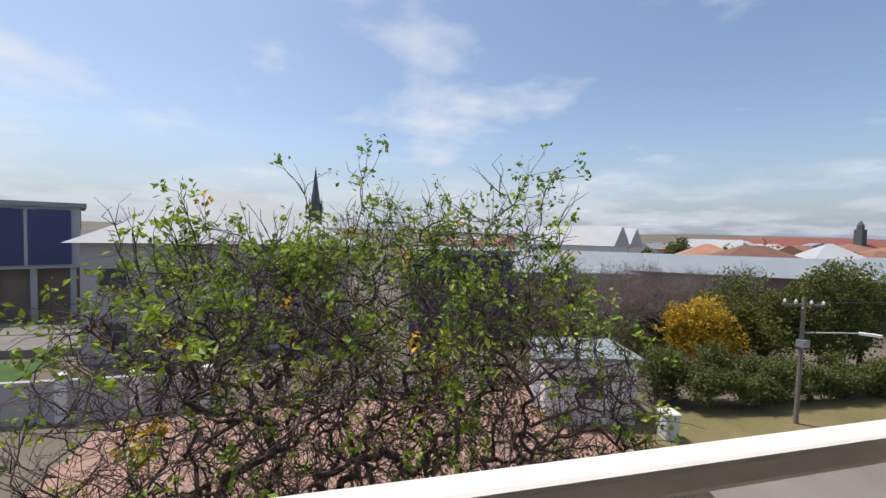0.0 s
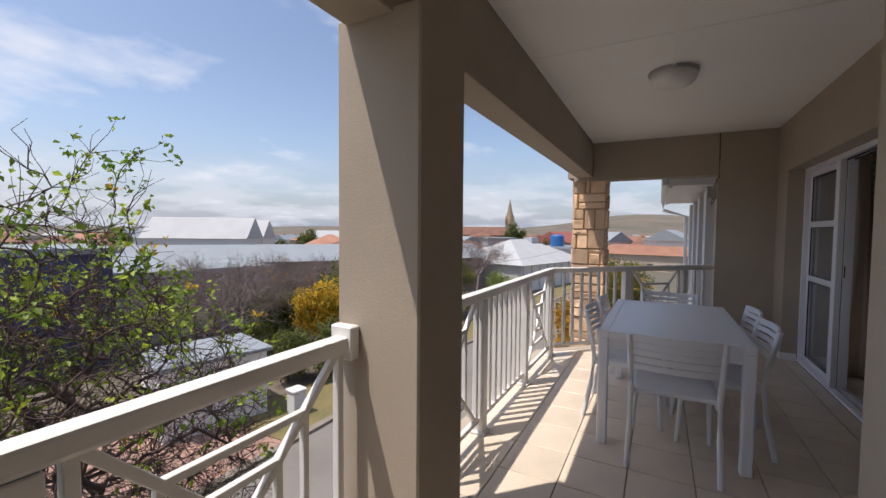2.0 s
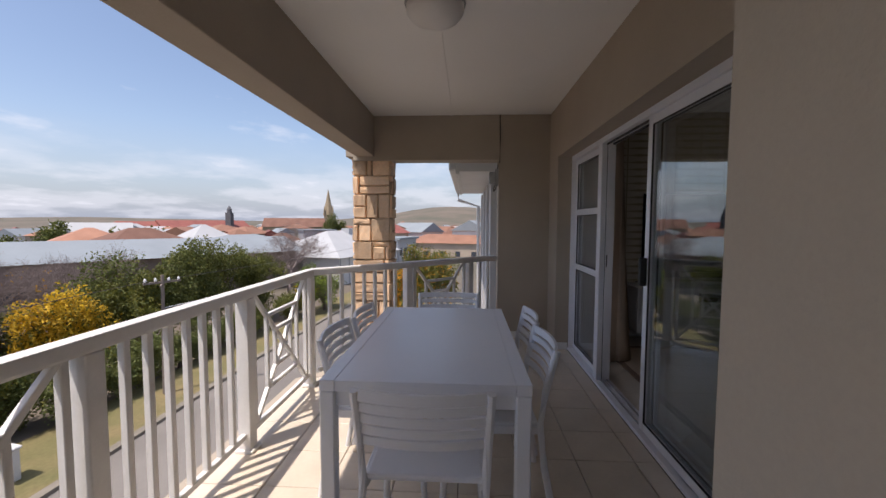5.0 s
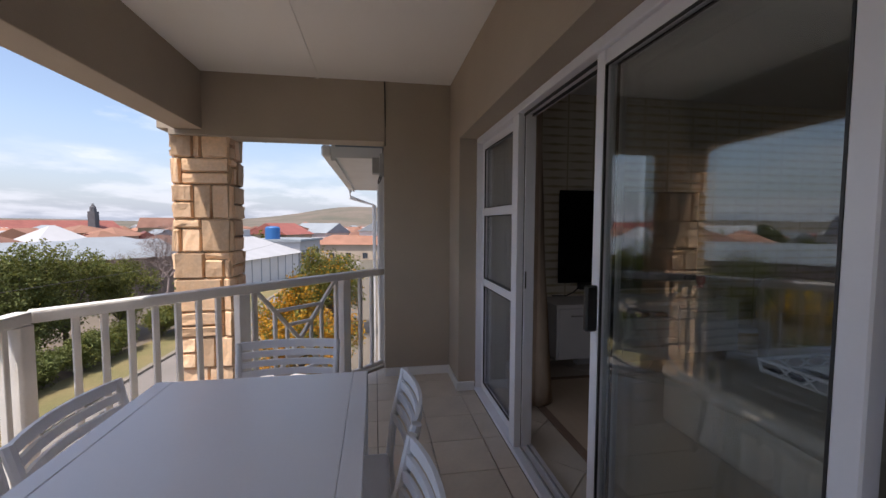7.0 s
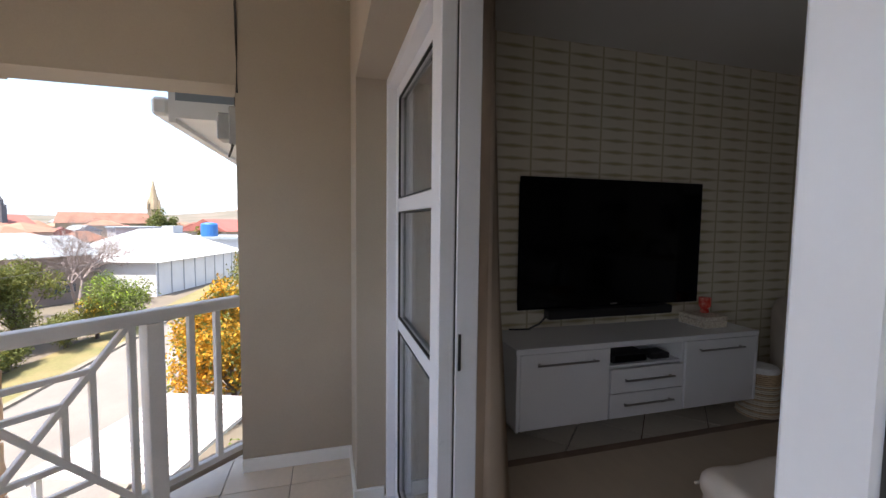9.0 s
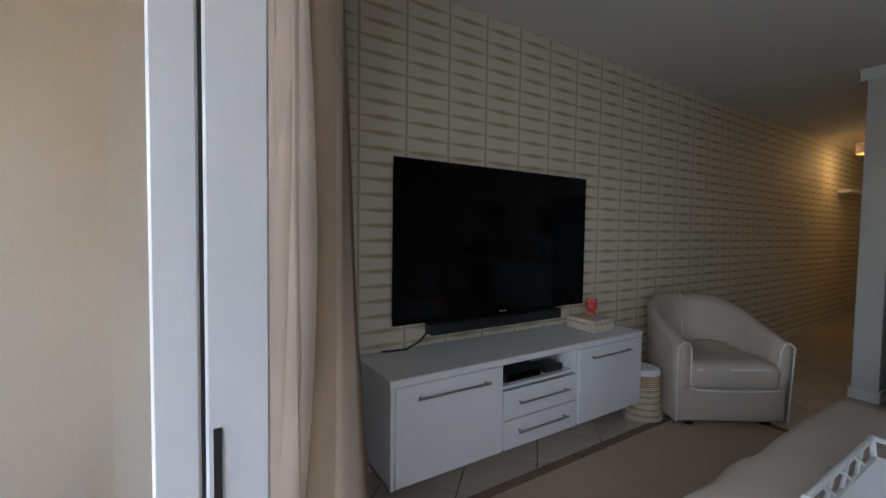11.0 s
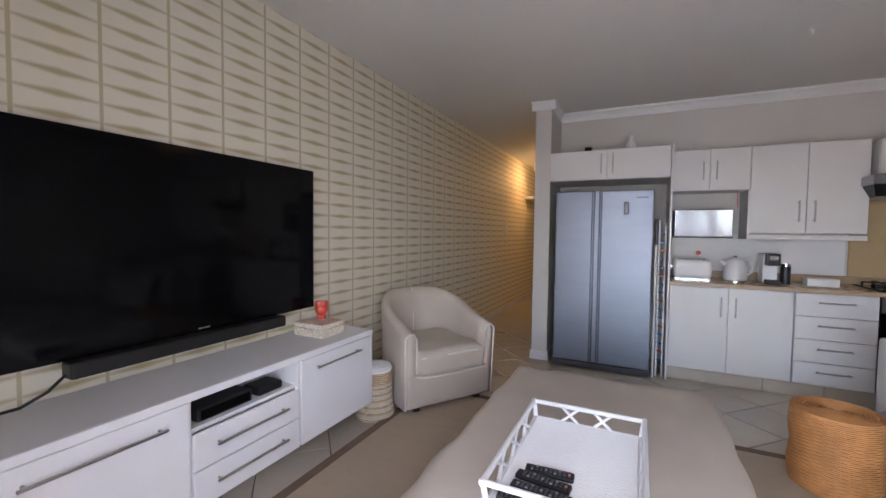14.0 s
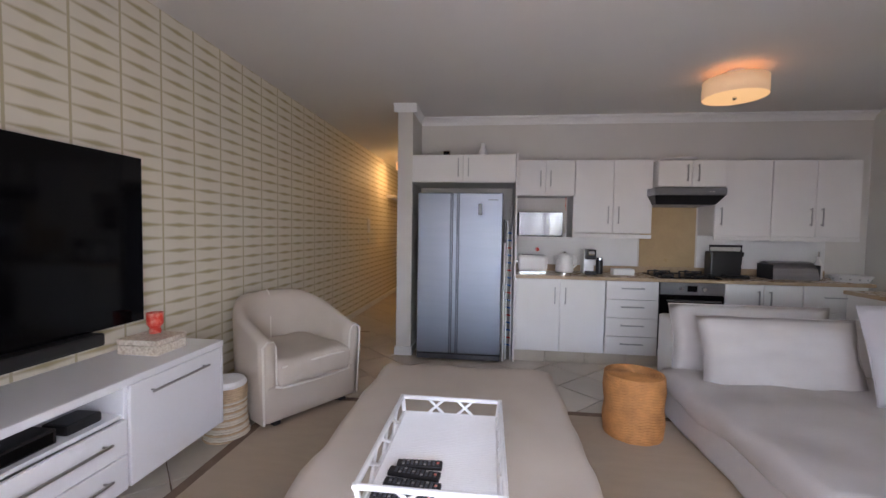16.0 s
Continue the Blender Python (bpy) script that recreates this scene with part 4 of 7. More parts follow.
part("shell", tub_shell(), "upholstery", arm, smooth=True)
part("front_panel", soft_box(-0.365, 0.22, 0.045, 0.365, 0.335, 0.29, 0.02, 0.003, 4, 2, 4), "upholstery", arm, smooth=True)
part("seat_cushion", soft_box(-0.298, -0.27, 0.275, 0.298, 0.375, 0.465, 0.06, 0.024, 6.5, 4, 9), "upholstery", arm, smooth=True)
part("piping", tube([(0, -0.283, 0.44), (0, -0.289, 0.62), (0, -0.294, 0.755), (0, -0.318, 0.818), (0, -0.345, 0.834)], 0.007), "piping", arm)
part("piping", tube([(-0.30, 0.34, 0.285), (-0.27, 0.378, 0.283), (-0.1, 0.385, 0.278), (0.1, 0.385, 0.278), (0.27, 0.378, 0.283), (0.30, 0.34, 0.285)], 0.008), "piping", arm)
part("piping", tube([(-0.27, 0.372, 0.415), (-0.1, 0.382, 0.424), (0.1, 0.38, 0.42), (0.27, 0.372, 0.418)], 0.007), "piping", arm)
for sx in (-1, 1):
    part("piping", tube([(sx * 0.29, 0.335, 0.30), (sx * 0.303, 0.345, 0.55), (sx * 0.325, 0.349, 0.592), (sx * 0.36, 0.35, 0.597), (sx * 0.392, 0.347, 0.565), (sx * 0.378, 0.334, 0.05)], 0.008), "piping", arm)
    for y in (-0.22, 0.28):
        part("foot", box(sx * 0.27 - 0.025, y - 0.025, 0, sx * 0.27 + 0.025, y + 0.025, 0.05, 0.003), "black_plastic", arm)

# rug, ottoman and tray
rug = thing("rug", pose(4.55, -1.75, 0), "sand-coloured sisal rug with a brown woven border", "rug")
part("field", box(-1.44, -1.64, 0.002, 1.44, 1.32, 0.012), "rug", rug)
for a in ((-1.5, -1.7, 1.5, -1.64), (-1.5, 1.32, 1.5, 1.38), (-1.5, -1.64, -1.44, 1.32), (1.44, -1.64, 1.5, 1.32)):
    part("border", box(a[0], a[1], 0.002, a[2], a[3], 0.014, 0.003), "rug_edge", rug)

ott = thing("ottoman", pose(4.63, -2.12, 0.012), "large beige upholstered ottoman with a soft creased top", "ottoman")
part("skirt", soft_box(-0.54, -0.98, 0.0, 0.54, 0.98, 0.34, 0.03, 0.006, 2.0, 2, 8), "upholstery", ott, smooth=True)
part("cushion", soft_box(-0.565, -1.0, 0.30, 0.565, 1.0, 0.418, 0.055, 0.017, 5.2, 4, 24), "upholstery", ott, smooth=True)
part("piping", tube([(-0.563, -0.98, 0.345), (-0.565, 0, 0.342), (-0.563, 0.98, 0.345)], 0.006), "piping", ott)
part("piping", tube([(0.563, -0.98, 0.345), (0.565, 0, 0.342), (0.563, 0.98, 0.345)], 0.006), "piping", ott)

tray = thing("serving_tray", pose(4.665, -1.98, 0.431), "white cane tray with crossed rods along its sides", "tray")
TW, TL = 0.225, 0.345
part("base", box(-TW, -TL, 0.0, TW, TL, 0.016, 0.003), "white_paint", tray)
for k in range(53):
    y = -TL + 0.02 + k * (2 * TL - 0.04) / 52
    part("weave", rod((-TW + 0.01, y, 0.016), (TW - 0.01, y, 0.016), 0.0042, seg=5), "white_paint", tray)
for sx in (-1, 1):
    for sy in (-1, 1):
        part("corner_post", rod((sx * TW, sy * TL, 0.0), (sx * (TW + 0.012), sy * (TL + 0.012), 0.09), 0.0105), "white_paint", tray)
for s in (-1, 1):
    for z, k in ((0.012, 0.0), (0.085, 0.012)):
        part("rod", rod((-TW - k - 0.01, s * (TL + k), z), (TW + k + 0.01, s * (TL + k), z), 0.0105), "white_paint", tray)
        part("rod", rod((s * (TW + k), -TL - k - 0.01, z), (s * (TW + k), TL + k + 0.01, z), 0.0105), "white_paint", tray)
    for a, b in ((-0.105, -0.035), (-0.035, -0.105), (0.035, 0.105), (0.105, 0.035)):
        part("cross_rod", rod((a, s * (TL + 0.002), 0.018), (b, s * (TL + 0.011), 0.08), 0.007, seg=8), "white_paint", tray)
    for c in (-0.17, 0.0, 0.17):
        for a, b in ((-0.05, 0.05), (0.05, -0.05)):
            part("cross_rod", rod((s * (TW + 0.002), c + a, 0.018), (s * (TW + 0.011), c + b, 0.08), 0.007, seg=8), "white_paint", tray)


def remote(x, y, ang, length, label):
    r = thing("remote_control", pose(x, y, 0.4535, 0, 0, ang), label, "remote control", "remote controls")
    part("body", box(-length / 2, -0.022, 0, length / 2, 0.022, 0.017, 0.006, 2), "black_plastic", r)
    for i in range(int(length / 0.016) - 1):
        for j in (-0.012, 0.0, 0.012):
            x0 = -length / 2 + 0.012 + i * 0.016
            part("button", box(x0, j - 0.004, 0.017, x0 + 0.009, j + 0.004, 0.0195), ("fridge_dark" if (i + int(j * 1000)) % 5 else "grey_metal") if i or j else "red", r)
    return r


remote(4.735, -1.86, 3, 0.17, "slim black remote control on the tray")
remote(4.745, -1.80, -6, 0.19, "black remote control with small keys on the tray")
remote(4.74, -1.735, -4, 0.20, "long black remote control on the tray")
remote(4.76, -1.665, -2, 0.21, "black remote control lying across the tray")


# wicker stool and baskets
def woven(name, at, profile, step, label, category, material, pale=""):
    st = thing(name, at, label, category)
    part("core", turned([(r * 0.985, z) for r, z in profile], 32), material, st)
    z0, z1 = profile[0][1], profile[-1][1]
    n = int((z1 - z0) / step)
    for k in range(n):
        z = z0 + (k + 0.5) * (z1 - z0) / n
        for (ra, za), (rb, zb) in zip(profile, profile[1:]):
            if za <= z <= zb:
                r = ra + (rb - ra) * (z - za) / max(zb - za, 1e-6)
        m = 48
        pts = [((r + 0.0022 * math.sin(i * 12 * math.tau / m + math.pi * (k % 2))) * math.cos(i * math.tau / m), (r + 0.0022 * math.sin(i * 12 * math.tau / m + math.pi * (k % 2))) * math.sin(i * math.tau / m), z) for i in range(m + 1)]
        part("strand", tube(pts, step * 0.58, 5), pale if pale and z < 0.25 and k % 3 else material, st)
    return st


stool = woven("wicker_stool", pose(3.52, -3.19, 0.012), [(0.178, 0.0), (0.189, 0.1), (0.177, 0.2), (0.189, 0.3), (0.182, 0.395)], 0.009, "round honey-coloured wicker stool on the rug", "stool", "wicker")
for k in range(9):
    r = 0.177 - k * 0.0195
    part("top_coil", tube([(r * math.cos(i * math.tau / 32), r * math.sin(i * math.tau / 32), 0.398) for i in range(33)], 0.009, 5), "wicker", stool)
bin_ = woven("waste_basket", pose(6.15, -2.80, 0), [(0.132, 0.0), (0.126, 0.06), (0.112, 0.16), (0.115, 0.33)], 0.014, "tall patterned seagrass basket lined with white cloth", "basket", "basket", "basket_pale")
part("liner", turned([(0.112, 0.30), (0.119, 0.345), (0.105, 0.366), (0.06, 0.372), (0.004, 0.365)], 24), "paper", bin_, "white cloth lining")
bin2 = woven("toy_basket", pose(6.36, -0.56, 0), [(0.10, 0.0), (0.11, 0.1), (0.115, 0.2)], 0.016, "low basket with a folded white cloth beside the cabinet", "basket", "basket")
part("cloth", soft_box(-0.08, -0.09, 0.16, 0.08, 0.09, 0.33, 0.05, 0.03, 9, 3, 3), "paper", bin2, "crumpled white cloth", smooth=True)

# sofa
sofa = thing("sofa", pose(2.13, -3.0, 0), "pale slipcovered sofa with loose scatter cushions", "sofa")
part("base", soft_box(-1.15, -0.62, 0.02, 1.08, 0.95, 0.22, 0.03, 0.016, 4, 2, 12), "linen", sofa, smooth=True)
part("seat_cushion", soft_box(-1.16, -0.58, 0.19, 1.10, 1.0, 0.36, 0.07, 0.04, 3.6, 4, 16), "linen", sofa, smooth=True)
part("backrest", soft_box(-1.15, -0.90, 0.02, 0.97, -0.60, 0.69, 0.02, 0.004, 2, 2, 6), "kitchen_white", sofa, "white panel back", smooth=False)


def cushion(name, at, w, h, material, label):
    c = thing(name, at, label, "cushion", "sofa cushions")
    n = 14
    bm = bmesh.new()
    g = []
    for s in (1, -1):
        g.append([[bm.verts.new((w / 2 * (2 * i / n - 1) * (1 - 0.05 * (1 - abs(2 * j / n - 1))), s * 0.085 * ((1 - abs(2 * i / n - 1) ** 3) * (1 - abs(2 * j / n - 1) ** 3)) ** 0.75 + 0.016 * noise.noise(Vector((i * 0.4, j * 0.4, w * 9))), h * (j / n) * (1 - 0.0 * i))) for j in range(n + 1)] for i in range(n + 1)])
    for s, sheet in enumerate(g):
        for i in range(n):
            for j in range(n):
                f = (sheet[i][j], sheet[i + 1][j], sheet[i + 1][j + 1], sheet[i][j + 1])
                bm.faces.new(f if s else f[::-1])
    bmesh.ops.remove_doubles(bm, verts=bm.verts, dist=0.004)
    bmesh.ops.recalc_face_normals(bm, faces=bm.faces)
    part("cover", bm, material, c, smooth=True)
    part("piping", tube([(-w / 2, 0, 0), (-w * 0.475, 0, h / 2), (-w / 2, 0, h), (0, 0, h), (w / 2, 0, h), (w * 0.475, 0, h / 2), (w / 2, 0, 0), (0, 0, 0), (-w / 2, 0, 0)], 0.005), material, c)
    return c


cushion("scatter_cushion", pose(2.61, -3.50, 0.31, 10), 1.09, 0.52, "linen", "large off-white cushion with a flanged seam on the sofa")
cushion("scatter_cushion", pose(2.55, -3.25, 0.31, 18), 1.01, 0.49, "linen", "off-white cushion leaning on a larger one on the sofa")
cushion("scatter_cushion", pose(1.96, -3.0, 0.36, 16, 0, 6), 0.58, 0.58, "sheer", "bluish white cushion on the sofa")

# ---- the kitchen ----
def handle_bar(parent, x, y, z, length, upright=True):
    a, b = ((x, y, z - length / 2), (x, y, z + length / 2)) if upright else ((x - length / 2, y, z), (x + length / 2, y, z))
    bm = bar(a, b, 0.011, 0.011, 0.002)
    for p in (a, b):
        q = Vector(p) + (Vector(((x, y, z))) - Vector(p)) * 0.15
        rod_into(bm, q, (q.x, y - 0.028, q.z), 0.005, seg=6)
    part("handle", bm, "handle", parent, "satin steel bar handle")


def unit(name, x0, x1, y0, y1, z0, z1, leaves, label, category="cabinet", kind="door", low=None, bulge=0.0):
    """A cupboard from x0 to x1 whose fronts look towards +y at y1."""
    cx_ = (x0 + x1) / 2
    u = thing(name, pose(cx_, y1, z0), label, category, "kitchen units")
    w, h, d = (x1 - x0) / 2, z1 - z0, y1 - y0
    part("body", box(-w + 0.001, -d, 0, w - 0.001, -0.02, h), "kitchen_white", u)
    n = len(leaves)
    for k, hz in enumerate(leaves):
        if kind == "door":
            a, b = -w + 2 * w * k / n + 0.002, -w + 2 * w * (k + 1) / n - 0.002
            leaf = part("door", box(a, -0.018, 0.003, b, 0.0, h - 0.003, 0.003), "kitchen_white", u)
            if hz is not None:
                hx = (b - 0.05) if hz[0] > 0 else (a + 0.05)
                handle_bar(leaf, hx, 0.028, hz[1] - z0, hz[2])
        else:
            a, b = h * k / n + 0.002, h * (k + 1) / n - 0.002
            leaf = part("drawer", box(-w + 0.002, -0.018, a, w - 0.002, 0.0, b, 0.003), "kitchen_white", u)
            handle_bar(leaf, 0, 0.028, (a + b) / 2 + 0.02, 0.22, False)
    return u


KF, KW = -4.62, -4.87
# leaves run from low x to high x; a handle sits on the meeting edge
unit("base_cabinet", 3.325, 4.215, BACK_Y, KF, 0.12, 0.865, [(1, 0.70, 0.17), (-1, 0.70, 0.17)], "white two-door kitchen base cabinet")
unit("drawer_cabinet", 2.815, 3.32, BACK_Y, KF, 0.12, 0.865, [1, 1, 1, 1], "white kitchen cabinet of four drawers", kind="drawer")
unit("base_cabinet", 1.51, 2.205, BACK_Y, KF, 0.12, 0.865, [(1, 0.72, 0.17), (-1, 0.72, 0.17)], "white kitchen base cabinet beside the oven")
unit("drawer_cabinet", 0.95, 1.505, BACK_Y, KF, 0.12, 0.865, [1, 1, 1], "white kitchen drawer cabinet by the corner", kind="drawer")
for k, (a, b) in enumerate(((3.9, 4.215), (3.5, 3.897), (3.1, 3.497), (2.7, 3.097), (2.3, 2.697))):
    part_ = single("plinth_tile", box(a, KF - 0.06, 0, b, KF - 0.045, 0.118, 0.002), "room_tile", "cream tile skirting under the kitchen cabinets", "tile", "plinth tiles", "structure")
single("fridge_side_panel", box(4.218, BACK_Y, 0, 4.236, -4.585, 2.13, 0.002), "kitchen_white", "tall white panel beside the fridge", "panel")
unit("top_cabinet", 4.237, 5.308, BACK_Y, -4.62, 1.84, 2.125, [(1, 1.99, 0.19), (-1, 1.99, 0.19)], "white two-door cabinet above the fridge")
unit("wall_cabinet", 3.602, 4.215, BACK_Y, KW, 1.73, 2.11, [(1, 1.91, 0.17), (-1, 1.91, 0.17)], "white two-door wall cabinet above the microwave")
unit("wall_cabinet", 2.815, 3.60, BACK_Y, KW, 1.34, 2.11, [(1, 1.53, 0.18), (-1, 1.53, 0.18)], "tall white two-door wall cabinet")
unit("wall_cabinet", 1.67, 2.2, BACK_Y, KW, 1.33, 2.10, [(1, 1.53, 0.18)], "white single-door wall cabinet beside the hood")
unit("wall_cabinet", 0.85, 1.667, BACK_Y, KW, 1.33, 2.10, [(1, 1.53, 0.18), (-1, 1.53, 0.18)], "white two-door wall cabinet by the corner")
unit("hood_cabinet", 2.14, 2.79, BACK_Y, -4.80, 1.82, 2.09, [(1, 1.96, 0.17), (-1, 1.96, 0.17)], "white bow-topped cabinet above the cooker hood")
plat = thing("platter", pose(2.53, -4.99, 2.09), "large white platter lying on the hood cabinet", "platter")
part("foot", turned([(0.11, 0.0), (0.11, 0.012)], 28), "paper", plat)
part("dish", turned([(0.11, 0.012), (0.185, 0.03), (0.188, 0.037), (0.18, 0.037), (0.11, 0.02)], 36), "paper", plat, smooth=True)
for a_, b_ in ((2.816, 3.599), (1.671, 2.199), (0.851, 1.666)):
    single("pelmet", box(a_, KW - 0.02, 1.288, b_, KW + 0.004, 1.328, 0.002), "kitchen_white", "narrow white rail under the wall cabinets", "trim", "cabinet pelmets", "structure")
niche = thing("microwave_shelf", pose(3.91, KW, 1.27), "open white shelf unit holding the microwave", "shelf", "kitchen units")
part("bottom", box(-0.305, -0.34, 0, 0.305, 0.0, 0.018), "kitchen_white", niche)
for s in (-1, 1):
    part("side", box(s * 0.305 - 0.009, -0.34, 0.018, s * 0.305 + 0.009, 0.0, 0.458), "kitchen_white", niche)
mw = thing("microwave", pose(3.945, KW - 0.03, 1.288), "silver microwave with a mirrored door in the shelf", "microwave")
part("body", box(-0.235, -0.30, 0.012, 0.235, -0.02, 0.27, 0.006), "steel", mw)
part("door", box(-0.232, -0.02, 0.016, 0.232, 0.0, 0.266, 0.004), "mirror_door", mw, "mirror-like door")
part("control_strip", box(-0.236, -0.018, 0.002, 0.236, 0.004, 0.016), "black_plastic", mw)
single("hanging_tag", tube([(3.68, KW - 0.06, 1.72), (3.682, KW - 0.062, 1.64), (3.676, KW - 0.06, 1.575)], 0.004), "red", "small red tag hanging in the shelf", "tag")
single("worktop", box(0.9, BACK_Y, 0.866, 4.215, KF + 0.02, 0.90, 0.004), "counter", "beige stone kitchen worktop", "worktop", kind="structure")
single("upstand", box(0.9, BACK_Y, 0.90, 4.215, BACK_Y + 0.02, 0.97, 0.003), "counter", "low beige stone upstand behind the worktop", "upstand", kind="structure")
single("splashback", box(2.22, BACK_Y, 0.97, 2.81, BACK_Y + 0.012, 1.82, 0.002), "splash", "tan splashback panel behind the hob", "splashback", kind="structure")
for a, b in ((2.83, 4.2), (0.9, 2.20)):
    single("splash_tiles", box(a, BACK_Y, 0.97, b, BACK_Y + 0.008, 1.33, 0.002), "paper", "glossy white splashback panel above the worktop", "splashback", kind="structure")
pen = thing("peninsula", pose(0.85, -4.35, 0), "white kitchen return unit with a beige top", "cabinet", "kitchen units")
part("body", box(-0.3, -0.25, 0, 0.3, 0.4, 0.80, 0.003), "kitchen_white", pen)
part("top", box(-0.32, -0.27, 0.80, 0.32, 0.43, 0.835, 0.004), "counter", pen)

fr = thing("fridge", pose(4.795, -4.53, 0), "tall silver side-by-side fridge freezer", "fridge")
part("body", box(-0.43, -0.62, 0.03, 0.43, -0.06, 1.72, 0.006), "fridge_dark", fr)
part("door", box(-0.432, -0.055, 0.075, 0.03, 0.0, 1.725, 0.012, 2), "fridge", fr)
part("door", box(0.07, -0.055, 0.075, 0.432, 0.0, 1.725, 0.012, 2), "fridge", fr)
part("grip_strip", box(0.032, -0.05, 0.08, 0.068, -0.012, 1.72), "fridge", fr)
for x in (0.008, 0.026, 0.074, 0.092):
    part("grip", box(x - 0.006, -0.002, 0.08, x + 0.006, 0.006, 1.72, 0.002), "fridge_dark", fr)
part("kick_plate", box(-0.43, -0.05, 0.012, 0.43, -0.01, 0.068, 0.004), "fridge_dark", fr)
part("display", box(-0.225, 0.0, 1.50, -0.185, 0.004, 1.615, 0.006), "black_glass", fr)
part("logo", box(-0.385, 0.0, 1.648, -0.285, 0.002, 1.66), "fridge_dark", fr)
for x in (-0.38, 0.38):
    part("foot", rod((x, -0.1, 0), (x, -0.1, 0.035), 0.02), "black_plastic", fr)
ladder = thing("drying_rack", pose(4.285, -4.66, 0), "folded drying rack with blue and white rails beside the fridge", "drying rack")
part("upright", rod((0.02, 0, 0), (0.02, -0.05, 1.45), 0.008), "paper", ladder)
part("upright", rod((-0.03, 0, 0), (-0.03, -0.05, 1.40), 0.008), "paper", ladder)
for k in range(16):
    z = 0.15 + k * 0.078
    part("rail", rod((-0.035, -0.002 - 0.035 * z, z), (0.03, -0.002 - 0.035 * z, z + 0.01), 0.008, seg=6), "blue" if k % 3 != 1 else "red", ladder)
single("broom", rod((4.335, -4.60, 0), (4.33, -4.72, 1.44), 0.011), "paper", "white broom stick leaning beside the fridge", "broom")
single("dustpan_clip", box(4.318, -4.70, 1.22, 4.345, -4.66, 1.46, 0.008), "black_plastic", "black grip at the top of the broom", "grip")

ov = thing("oven", pose(2.508, KF, 0), "built-in steel oven with a black glass door", "oven")
part("body", box(-0.295, -0.55, 0.12, 0.295, -0.02, 0.86), "black_plastic", ov)
part("control_panel", box(-0.297, -0.02, 0.745, 0.297, 0.004, 0.86, 0.003), "steel", ov)
part("door", box(-0.297, -0.02, 0.20, 0.297, 0.002, 0.738, 0.003), "black_glass", ov)
part("handle", bar((-0.25, 0.045, 0.69), (0.25, 0.045, 0.69), 0.016, 0.016, 0.003), "steel", ov)
part("kick", box(-0.297, -0.02, 0.12, 0.297, 0.002, 0.196, 0.003), "steel", ov)
part("display", box(-0.045, 0.004, 0.775, 0.045, 0.007, 0.835), "black_glass", ov)
for x in (-0.105, 0.105):
    part("knob", rod((x, 0.004, 0.805), (x, 0.03, 0.805), 0.022, 0.019, 16), "chrome", ov)
hob = thing("gas_hob", pose(2.508, -4.90, 0.90), "black gas hob with cast iron pan supports", "hob")
part("plate", box(-0.29, -0.25, 0, 0.29, 0.25, 0.01, 0.003), "black_glass", hob)
for x, y in ((-0.16, -0.12), (-0.16, 0.12), (0.16, -0.12), (0.16, 0.12)):
    part("burner", turned([(0.05, 0.01), (0.05, 0.022), (0.03, 0.028)], 16), "black_plastic", hob).location = (x, y, 0)
    for a in range(4):
        c, s = math.cos(a * math.pi / 2), math.sin(a * math.pi / 2)
        part("pan_support", bar((x + 0.02 * c, y + 0.02 * s, 0.042), (x + 0.115 * c, y + 0.115 * s, 0.042), 0.012, 0.012), "black_plastic", hob)
        part("pan_support", bar((x + 0.11 * c, y + 0.11 * s, 0.01), (x + 0.11 * c, y + 0.11 * s, 0.042), 0.012, 0.012), "black_plastic", hob)
hood = thing("cooker_hood", pose(2.535, -4.87, 1.64), "steel and black cooker hood under the cabinet", "cooker hood")
hb_ = bmesh.new()
low_ = [hb_.verts.new(p) for p in ((-0.285, -0.33, 0.0), (0.285, -0.33, 0.0), (0.285, 0.10, 0.0), (-0.285, 0.10, 0.0))]
top_ = [hb_.verts.new(p) for p in ((-0.33, -0.34, 0.085), (0.33, -0.34, 0.085), (0.33, 0.185, 0.085), (-0.33, 0.185, 0.085))]
hb_.faces.new(low_[::-1])
hb_.faces.new(top_)
for k in range(4):
    hb_.faces.new((low_[k], low_[(k + 1) % 4], top_[(k + 1) % 4], top_[k]))
bmesh.ops.recalc_face_normals(hb_, faces=hb_.faces)
part("body", hb_, "black_plastic", hood)
part("visor", box(-0.337, -0.34, 0.086, 0.337, 0.20, 0.16, 0.005), "steel", hood)
for x in (-0.22, -0.19):
    part("button", box(x, 0.20, 0.115, x + 0.018, 0.205, 0.125), "paper", hood)
part("filter", box(-0.26, -0.3, -0.006, 0.26, 0.08, -0.001), "grey_metal", hood)
part("sticker", box(-0.28, 0.13, 0.04, -0.22, 0.134, 0.085), "paper", hood)

# small things on the worktop
tst = thing("toaster", pose(4.02, -4.93, 0.90), "rounded white two-slot toaster", "toaster")
part("body", box(-0.155, -0.09, 0.012, 0.155, 0.09, 0.19, 0.045, 4), "white_paint", tst, smooth=True)
part("base", box(-0.14, -0.08, 0, 0.14, 0.08, 0.014), "chrome", tst)
part("slot", box(-0.115, -0.035, 0.186, 0.115, -0.01, 0.1915), "black_plastic", tst)
part("slot", box(-0.115, 0.012, 0.186, 0.115, 0.037, 0.1915), "black_plastic", tst)
part("lever", box(0.155, -0.015, 0.11, 0.18, 0.015, 0.125, 0.003), "chrome", tst)
ket = thing("kettle", pose(3.68, -4.92, 0.90), "rounded white electric kettle with a looped handle", "kettle")
